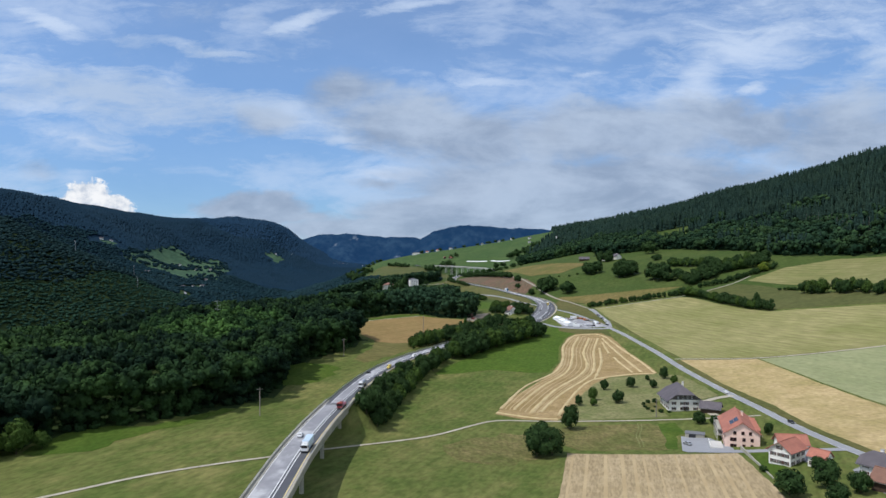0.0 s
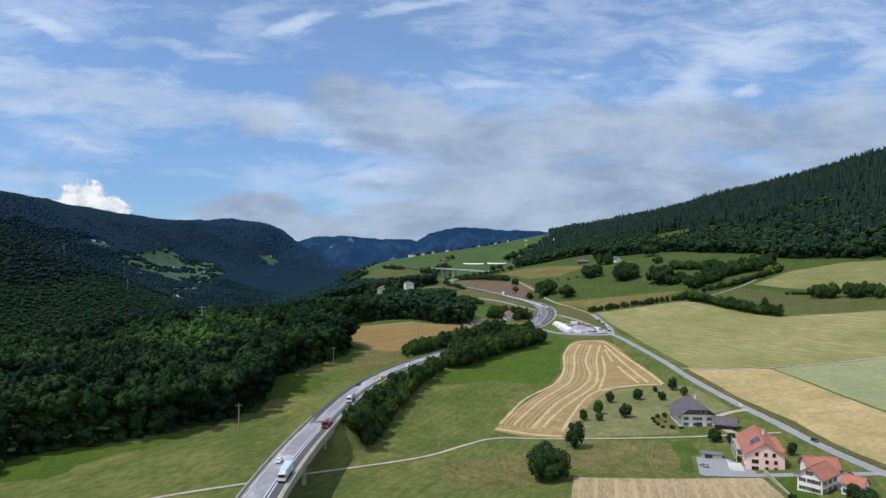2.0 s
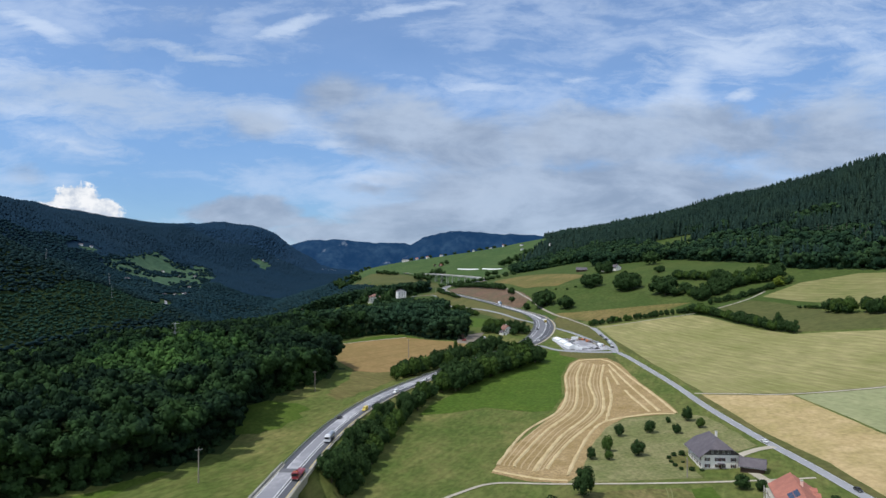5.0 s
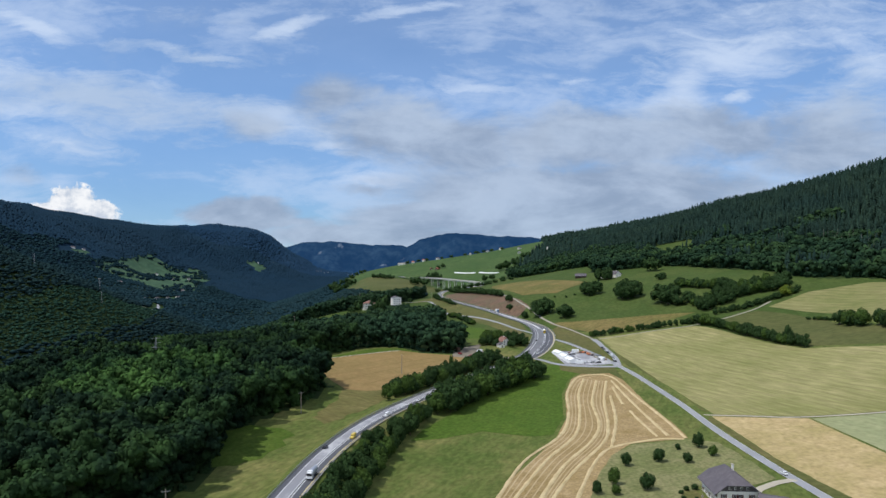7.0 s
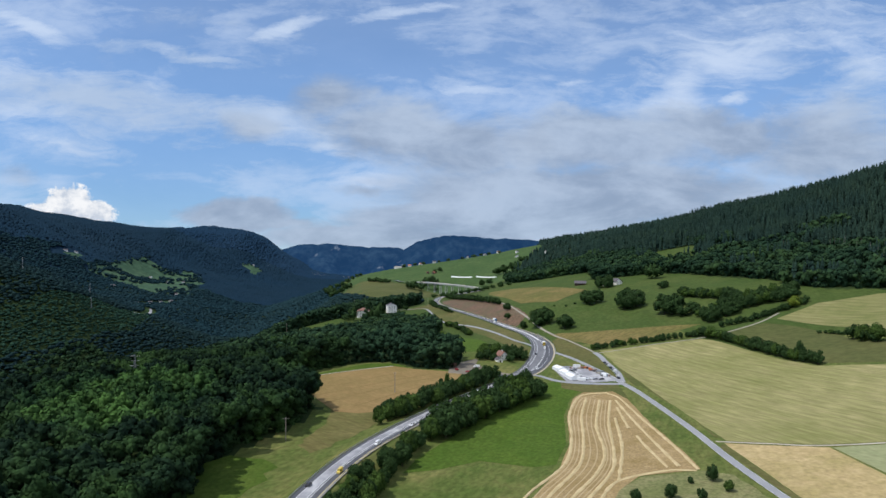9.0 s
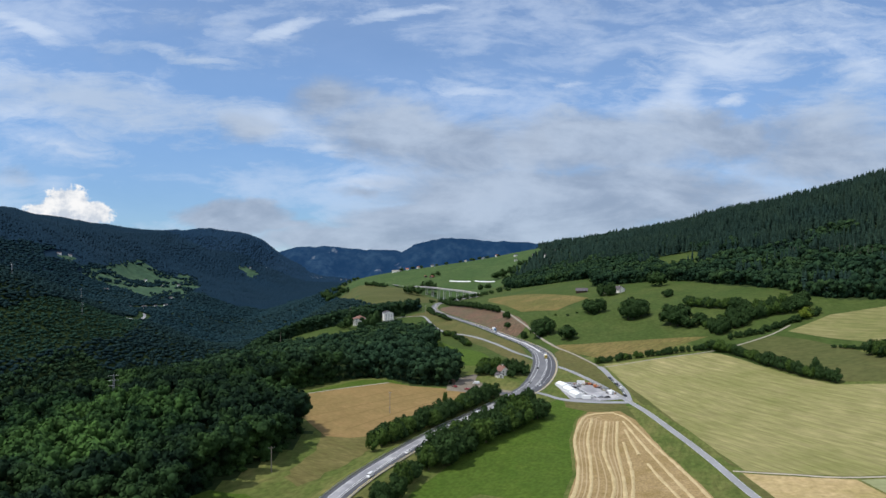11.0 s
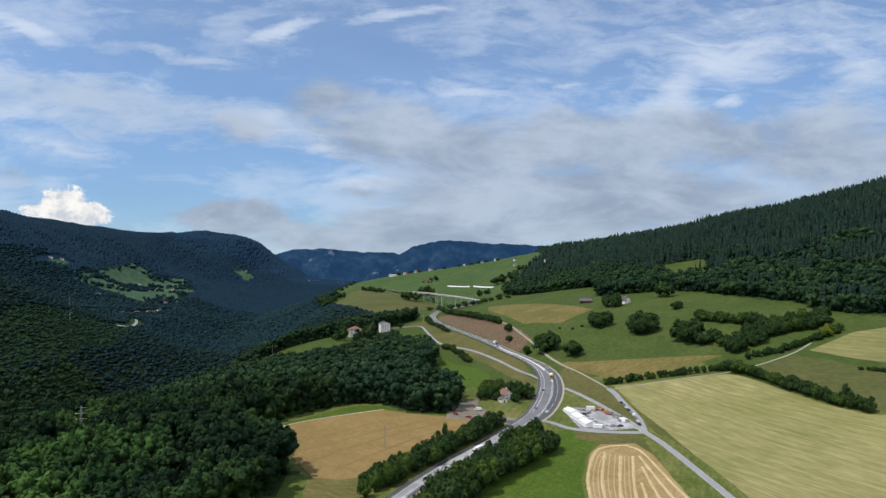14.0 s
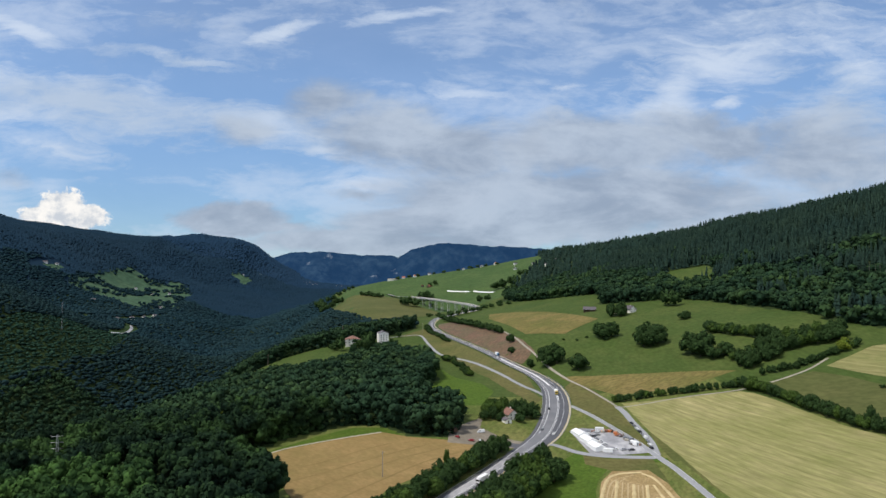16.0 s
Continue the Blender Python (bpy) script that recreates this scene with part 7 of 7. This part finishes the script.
def tree_row(pts, gap, r, h, label, group, spread=1.0, name="tree", category="tree"):
    line = smooth_line(pts, 1.0)
    run = np.concatenate([[0], np.cumsum(np.linalg.norm(np.diff(line, axis=0), axis=1))])
    d = tree_rng.uniform(0, gap * 0.5)
    while d < run[-1]:
        i = int(np.argmin(abs(run - d)))
        f = tree_rng.uniform(0.72, 1.25)
        tree(line[i, 0] + tree_rng.uniform(-spread, spread), line[i, 1] + tree_rng.uniform(-spread, spread), r * f, h * tree_rng.uniform(0.8, 1.2) * (0.5 + 0.5 * f), label, group, None, name, category)
        d += gap * tree_rng.uniform(0.75, 1.25)


for x, y, r, h in ((86, 402, 3.2, 8.5), (84, 391, 2.4, 5), (99, 395, 3.6, 8), (76, 392, 2.4, 6.5), (98, 425, 2.7, 7), (115, 429, 3.4, 7), (130, 445, 1.6, 3.6), (128, 426, 2.6, 5.5), (141, 446, 3.2, 8.5), (143, 433, 2.8, 6)):
    tree(x, y, r, h, "green fruit tree on orchard grass", "orchard trees", tree_rng.choice((7, 8, 9)))
for x, y, r, h in ((63, 346, 4.8, 13), (40, 299, 6.2, 13), (47, 301, 6.0, 12.5), (43, 307, 5.8, 14)):
    tree(x, y, r, h, "dense dark green tree beside the field path", "trees by the field path", tree_rng.choice((7, 9)))
for x, y, r, h in ((127, 347, 3.6, 6.5), (133, 343, 2.6, 5), (143, 299, 2.2, 4.5), (147, 316, 2.4, 6), (117, 236, 5.6, 9.5), (132, 240, 5.0, 10.5), (139, 233, 4.0, 8), (128, 226, 4, 7), (138, 258, 2.6, 6), (112, 374, 1.2, 1.6), (111, 379, 1.3, 1.7), (110.8, 384, 1.2, 1.5), (111.5, 389, 1.4, 1.9), (115, 392.5, 1.5, 2.2), (119, 393, 1.7, 2.6), (116, 383, 0.9, 1.1), (116, 372, 1.6, 2.2), (120, 371, 1.2, 1.4), (120, 262, 1.8, 2.6), (149, 278, 1.8, 3)):
    tree(x, y, r, h, "dark green garden tree near the houses", "garden trees", tree_rng.choice((7, 9)))
for x, y, r, h in ((-108, 569, 3.4, 22.5), (-118, 569, 2.8, 22), (-129, 685, 3.6, 20), (-202, 712, 3.4, 20), (362, 792, 6, 11), (368, 800, 5, 9)):
    tree(x, y, r, h, "bright yellow-green tree among darker woodland", "bright trees in the woods", 10)
for x, y, r_, h_ in ((-166, 272, 6.5, 15), (-172, 266, 6, 13), (-160, 279, 4, 8)):
    tree(x, y, r_, h_, "round bright green tree before the wood's edge", "trees before the wood", 8)
# belts along the main road
tree_row([(-34, 328), (-30, 350), (-26, 385), (-18, 425), (-10, 462), (2, 500)], 4.4, 4.6, 10.5, "bushy dark green tree on the road bank", "tree belt below the main road", 2.2)
tree_row([(-36, 338), (-34, 352), (-31, 392), (-22, 440)], 6, 3.6, 7.5, "bushy dark green tree on the road bank", "tree belt below the main road", 1.5)
tree_row([(5, 506), (23, 543), (45, 577), (65, 609), (80, 630)], 5.0, 6.6, 14.5, "bushy dark green tree on the road bank", "tree belt below the main road", 3.0)
tree_row([(16, 515), (38, 551), (60, 583), (78, 608), (88, 624)], 5.6, 8.2, 15.5, "dense dark green tree beside the lush meadow", "tree belt below the main road", 3.5)
tree_row([(-21, 531), (-10, 552), (5, 575), (22, 602), (40, 634), (56, 660)], 4.8, 5.6, 11.5, "dense dark green tree above the main road", "tree belt above the main road", 2.6)
tree_row([(-25, 546), (-10, 570), (6, 594), (24, 622)], 6, 4.2, 8.5, "dense dark green tree above the main road", "tree belt above the main road", 2)
tree(20, 625, 2.2, 12, "slim dark tree above the hedge", "tree belt above the main road", 4)
# hillside pasture
for x, y, n, r, h in ((141, 932, 4, 8, 16), (159, 895, 1, 9, 15), (207, 980, 3, 8.5, 14), (240, 924, 5, 9, 18), (266, 860, 3, 10, 17), (329, 1106, 2, 9, 18), (306, 1008, 2, 5.5, 8), (277, 838, 2, 7, 10), (120, 949, 1, 4.2, 9), (114, 1068, 1, 5, 9), (110, 1025, 1, 4.5, 7)):
    for q in range(n):
        a = 2.4 * q + x
        d = 0 if n == 1 else r * 0.75
        tree(x + d * math.cos(a) * 1.2, y + d * math.sin(a), r * tree_rng.uniform(1.1, 1.4), h * tree_rng.uniform(1.05, 1.35), "broad dark green tree standing on the pasture", "pasture trees", tree_rng.choice((3, 5, 7, 9)))
for x, y, r, h in ((166, 1000, 2, 3), (178, 986, 2, 3), (190, 990, 2.2, 2.5), (206, 968, 3, 4), (150, 985, 1.6, 2.4)):
    tree(x, y, r, h, "small dark bush on the pasture", "pasture bushes", None, "bush", "bush")
for k in range(16):
    tree(tree_rng.uniform(240, 263), tree_rng.uniform(1084, 1112), tree_rng.uniform(5, 7.5), tree_rng.uniform(12, 19), "tall dark tree round the hill farm", "trees round the hill farm")
tree_row([(162, 778), (191, 777), (221, 772), (262, 764)], 4.4, 3.3, 6.5, "low hedge bush along the farm track", "hedge along the farm track", 1.2, "hedge_bush", "bush")
tree_row([(262, 764), (266, 750), (274, 727), (279, 690), (283, 656), (290, 622)], 4.2, 4.9, 9.5, "dark green hedge tree between the fields", "hedge row between the fields", 1.2)
tree_row([(287, 640), (288, 628)], 6, 4, 14, "taller slim tree at the hedge row's end", "hedge row between the fields", 0.5)
for row, r_, h_, lab in ((((281, 798), (298, 806), (315, 812), (347, 818), (378, 813)), 6.4, 13.5, "dense dark green tree in the belt across the pasture"), (((284, 808), (312, 823), (345, 829), (384, 826)), 6.6, 14.5, "dense dark green tree in the belt across the pasture"), (((281, 832), (284, 815), (281, 800)), 5.2, 10.5, "dark green tree in the belt across the pasture")):
    tree_row(row, 5.4, r_, h_, lab, "tree belt across the pasture", 3.0)
tree_row([(286, 779), (302, 778), (318, 781), (352, 790), (384, 798)], 4.4, 3.5, 6.5, "light green hedge bush below the tree belt", "hedge below the tree belt", 1.6, "hedge_bush", "bush")
tree_row([(302, 930), (313, 892), (327, 862), (345, 845)], 5.0, 6.0, 11.5, "dark green tree in the pasture's tree belt", "pasture tree belt", 3)
tree_row([(345, 672), (352, 648), (362, 615), (372, 585), (384, 560)], 4.6, 5.6, 12, "dark green tree in the clump between the fields", "field clump trees", 5)
tree_row([(342, 712), (350, 700), (355, 688)], 4, 2.6, 3.4, "low green bush between the fields", "field clump trees", 1, "hedge_bush", "bush")
# above the cutting, round the yard, along the access road
tree_row([(48, 1490), (58, 1410), (70, 1345), (82, 1290), (98, 1215), (112, 1140)], 6.5, 5.6, 10, "round dark tree above the road cutting", "trees above the cutting", 2)
for x, y, r_, h_ in ((54, 731, 5.5, 12), (57, 739, 6, 13), (61, 748, 5, 11), (51, 722, 4.2, 8), (58, 726, 4.5, 10), (65, 741, 5.5, 12), (79, 731, 5.5, 10), (84, 737, 6.2, 12), (89, 746, 5.5, 11), (83, 748, 5, 12), (76, 744, 5.5, 12), (91, 735, 4.5, 8), (69, 752, 5, 12), (96, 762, 3.2, 5), (62, 721, 3.0, 6), (77, 722, 4.2, 7), (64, 724, 3.2, 7.5)):
    tree(x, y, r_, h_, "dark green tree round the small house", "trees round the small house")
tree_row([(30, 1070), (42, 1040), (50, 985), (55, 925)], 8, 4.2, 7, "dark bush below the access road", "bushes below the access road", 3, "hedge_bush", "bush")
tree_row([(14, 1372), (14, 1310), (22, 1262), (34, 1215), (42, 1175)], 6, 4.4, 7, "low dark bush between the roads", "bushes between the roads", 2.5, "hedge_bush", "bush")
for x, y, r, h in ((-108, 1183, 8.5, 24), (-66, 1150, 10, 30), (-74, 1158, 8, 25), (-116, 1205, 7, 13), (-125, 1210, 5, 9), (-72, 1198, 7, 16), (-66, 1205, 6, 15), (-38, 1207, 4, 8), (-84, 1208, 4, 8), (-78, 1240, 6, 14), (-30, 1260, 5, 9), (-86, 1192, 7, 13), (-78, 1184, 7.5, 15), (-70, 1188, 7, 14), (-119, 1194, 6, 10), (-62, 1184, 6, 13)):
    tree(x, y, r, h, "dark green tree beside the villa", "trees round the villa")
for x, y, r, h in ((-240, 2330, 11, 22), (-254, 2346, 12, 24), (-266, 2318, 12, 24), (-284, 2340, 13, 26), (-300, 2380, 13, 26), (-312, 2420, 14, 26), (-322, 2462, 14, 26), (-336, 2500, 14, 26), (-292, 2300, 12, 24), (-276, 2286, 11, 22), (-246, 2606, 10, 15), (-258, 2580, 10, 16), (-272, 2548, 11, 18), (-286, 2515, 11, 18), (-300, 2490, 12, 20), (-330, 2540, 13, 24), (-232, 2610, 9, 12), (46, 2375, 10, 17), (28, 2370, 9, 14), (-34, 2040, 17, 26), (-12, 2045, 15, 26), (-46, 2062, 14, 22), (2, 2150, 14, 27), (16, 2155, 14, 29), (28, 2150, 13, 26), (60, 1560, 8, 10), (76, 1575, 8, 11), (92, 1600, 8, 11), (108, 1628, 8, 11), (122, 1655, 8, 10), (136, 1690, 8, 10), (44, 1525, 8, 10), (205, 2110, 14, 24), (222, 2100, 16, 28), (246, 2100, 15, 26), (262, 2120, 14, 24), (150, 1985, 11, 20), (168, 1960, 12, 16), (101, 1836, 8, 10), (150, 1666, 8, 10), (170, 1692, 8, 12), (180, 1623, 7, 10), (165, 1650, 8, 9), (140, 1690, 8, 9), (20, 1690, 9, 10), (40, 1640, 9, 12), (60, 1600, 8, 10), (28, 2070, 9, 12), (240, 2000, 12, 18), (252, 2060, 14, 22), (225, 2010, 10, 16), (300, 2200, 14, 20), (290, 2240, 12, 18), (80, 2640, 9, 12), (130, 2635, 8, 11), (175, 2630, 8, 12), (225, 2630, 9, 12), (262, 2610, 8, 11), (-10, 2640, 9, 13), (45, 2640, 7, 10), (-80, 2640, 10, 14), (-40, 2655, 9, 12), (170, 2660, 9, 12), (200, 2660, 9, 12)):
    tree(x, y, r, h, "dark green tree on the far hill", "trees on the far hill")
tree_row([(-186, 2395), (-150, 2325), (-108, 2255)], 8, 8, 12, "dark bush on the far bank", "bushes on the far bank", 6, "hedge_bush", "bush")
DISTANT = np.array(DISTANT)
scatter("distant_trees", DISTANT[:, :3], DISTANT[:, 3], DISTANT[:, 4], NEAR_T, LEAF_DARK, "dark green trees and bushes scattered over the far hill", "trees", 8)
for ob, _ in TREES:
    for child in list(ob.children):
        bpy.data.objects.remove(child)
    bpy.data.objects.remove(ob)


# ---- the valley's head: mountains so far off that they only close the view ----
def distant_range(name, crest, y0, depth, label, material, seed, foot=-60.0):
    """A far ridge: the crest's height along x, falling towards the viewer with gullies."""
    cx_, cz_ = np.array(crest, float).T
    gx = np.arange(cx_[0], cx_[-1] + 1, 14.0)
    rows, nrow = [], 26
    for j in range(nrow):
        s = j / (nrow - 1)
        y = y0 - depth * (1 - s)
        top = np.interp(gx, cx_, cz_)
        top = np.convolve(np.pad(top, 3, mode="edge"), np.ones(7) / 7, mode="valid")
        g = np.array([noise.fractal((x / 110, y / 320, seed), 0.9, 2.1, 5) for x in gx])
        z = foot + (top - foot) * s**1.25 + g * (10 + 95 * s * (1 - s)) + (g * 3 if j == nrow - 1 else 0)
        rows.append(np.column_stack([gx, np.full(len(gx), y), z]))
    v = np.vstack(rows)
    n = len(gx)
    f = [(j * n + i, j * n + i + 1, (j + 1) * n + i + 1, (j + 1) * n + i) for j in range(nrow - 1) for i in range(n - 1)]
    ob = mesh_object(name, v, f, material, smooth=True)
    return tagged(ob, label, "mountain", kind="structure")


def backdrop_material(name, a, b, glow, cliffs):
    """Far rock with gullies and woods, haze put in as blue colour and glow, and pale ragged cliffs at (x, z, radius).
    """
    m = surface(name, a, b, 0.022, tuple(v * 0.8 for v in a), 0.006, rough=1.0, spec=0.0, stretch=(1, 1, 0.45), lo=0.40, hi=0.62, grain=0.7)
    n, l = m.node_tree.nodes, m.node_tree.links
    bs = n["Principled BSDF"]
    # no lamp: an even blue emission stands for the haze before the ridges
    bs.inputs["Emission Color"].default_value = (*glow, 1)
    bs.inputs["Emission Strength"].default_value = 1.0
    co = n.new("ShaderNodeTexCoord")
    flat = n.new("ShaderNodeVectorMath")
    flat.operation = "MULTIPLY"
    flat.inputs[1].default_value = (1, 0, 1.6)
    l.new(co.outputs["Object"], flat.inputs[0])
    grain = n.new("ShaderNodeTexNoise")
    grain.inputs["Scale"].default_value, grain.inputs["Detail"].default_value = 0.035, 6
    l.new(co.outputs["Object"], grain.inputs["Vector"])
    last = None
    for x, z, rad in cliffs:
        d = n.new("ShaderNodeVectorMath")
        d.operation = "DISTANCE"
        d.inputs[1].default_value = (x, 0, z * 1.6)
        l.new(flat.outputs[0], d.inputs[0])
        near = n.new("ShaderNodeMapRange")
        near.inputs[1].default_value, near.inputs[2].default_value = rad, 0.0
        near.inputs[3].default_value, near.inputs[4].default_value = 0.0, 0.42
        l.new(d.outputs["Value"], near.inputs[0])
        if last is None:
            last = near.outputs[0]
        else:
            top = n.new("ShaderNodeMath")
            top.operation = "MAXIMUM"
            l.new(last, top.inputs[0])
            l.new(near.outputs[0], top.inputs[1])
            last = top.outputs[0]
    add = n.new("ShaderNodeMath")
    l.new(last, add.inputs[0])
    l.new(grain.outputs[0], add.inputs[1])
    fac = n.new("ShaderNodeMapRange")
    fac.inputs[1].default_value, fac.inputs[2].default_value = 0.80, 0.92
    l.new(add.outputs[0], fac.inputs[0])
    k = n.new("ShaderNodeMix")
    k.data_type = "RGBA"
    l.new(fac.outputs[0], k.inputs[0])
    l.new(bs.inputs["Base Color"].links[0].from_socket, k.inputs[6])
    k.inputs[7].default_value = (0.10, 0.118, 0.135, 1)
    l.new(k.outputs[2], bs.inputs["Base Color"])
    return m


FAR_HAZE = backdrop_material("far mountain with haze glow", (0.006, 0.017, 0.030), (0.022, 0.042, 0.058), (0.006, 0.026, 0.080), ((-600, 165, 75), (-300, 38, 60), (-170, 60, 55), (-720, 110, 45)))
distant_range("backdrop_mountain_left", ((-1700, 60), (-1350, 110), (-1080, 132), (-960, 152), (-830, 178), (-640, 200), (-540, 182), (-320, 172), (-160, 162), (-60, 130), (60, 60), (200, 20)), 4780, 420, "distant mountain ridge closing the valley, hazy blue glow added", FAR_HAZE, 1.3)
distant_range("backdrop_mountain_right", ((-260, 60), (-165, 148), (-60, 205), (60, 246), (110, 252), (200, 240), (420, 228), (640, 222), (900, 200), (1300, 180)), 4700, 420, "distant mountain with its top in cloud, hazy blue glow added", FAR_HAZE, 4.7)
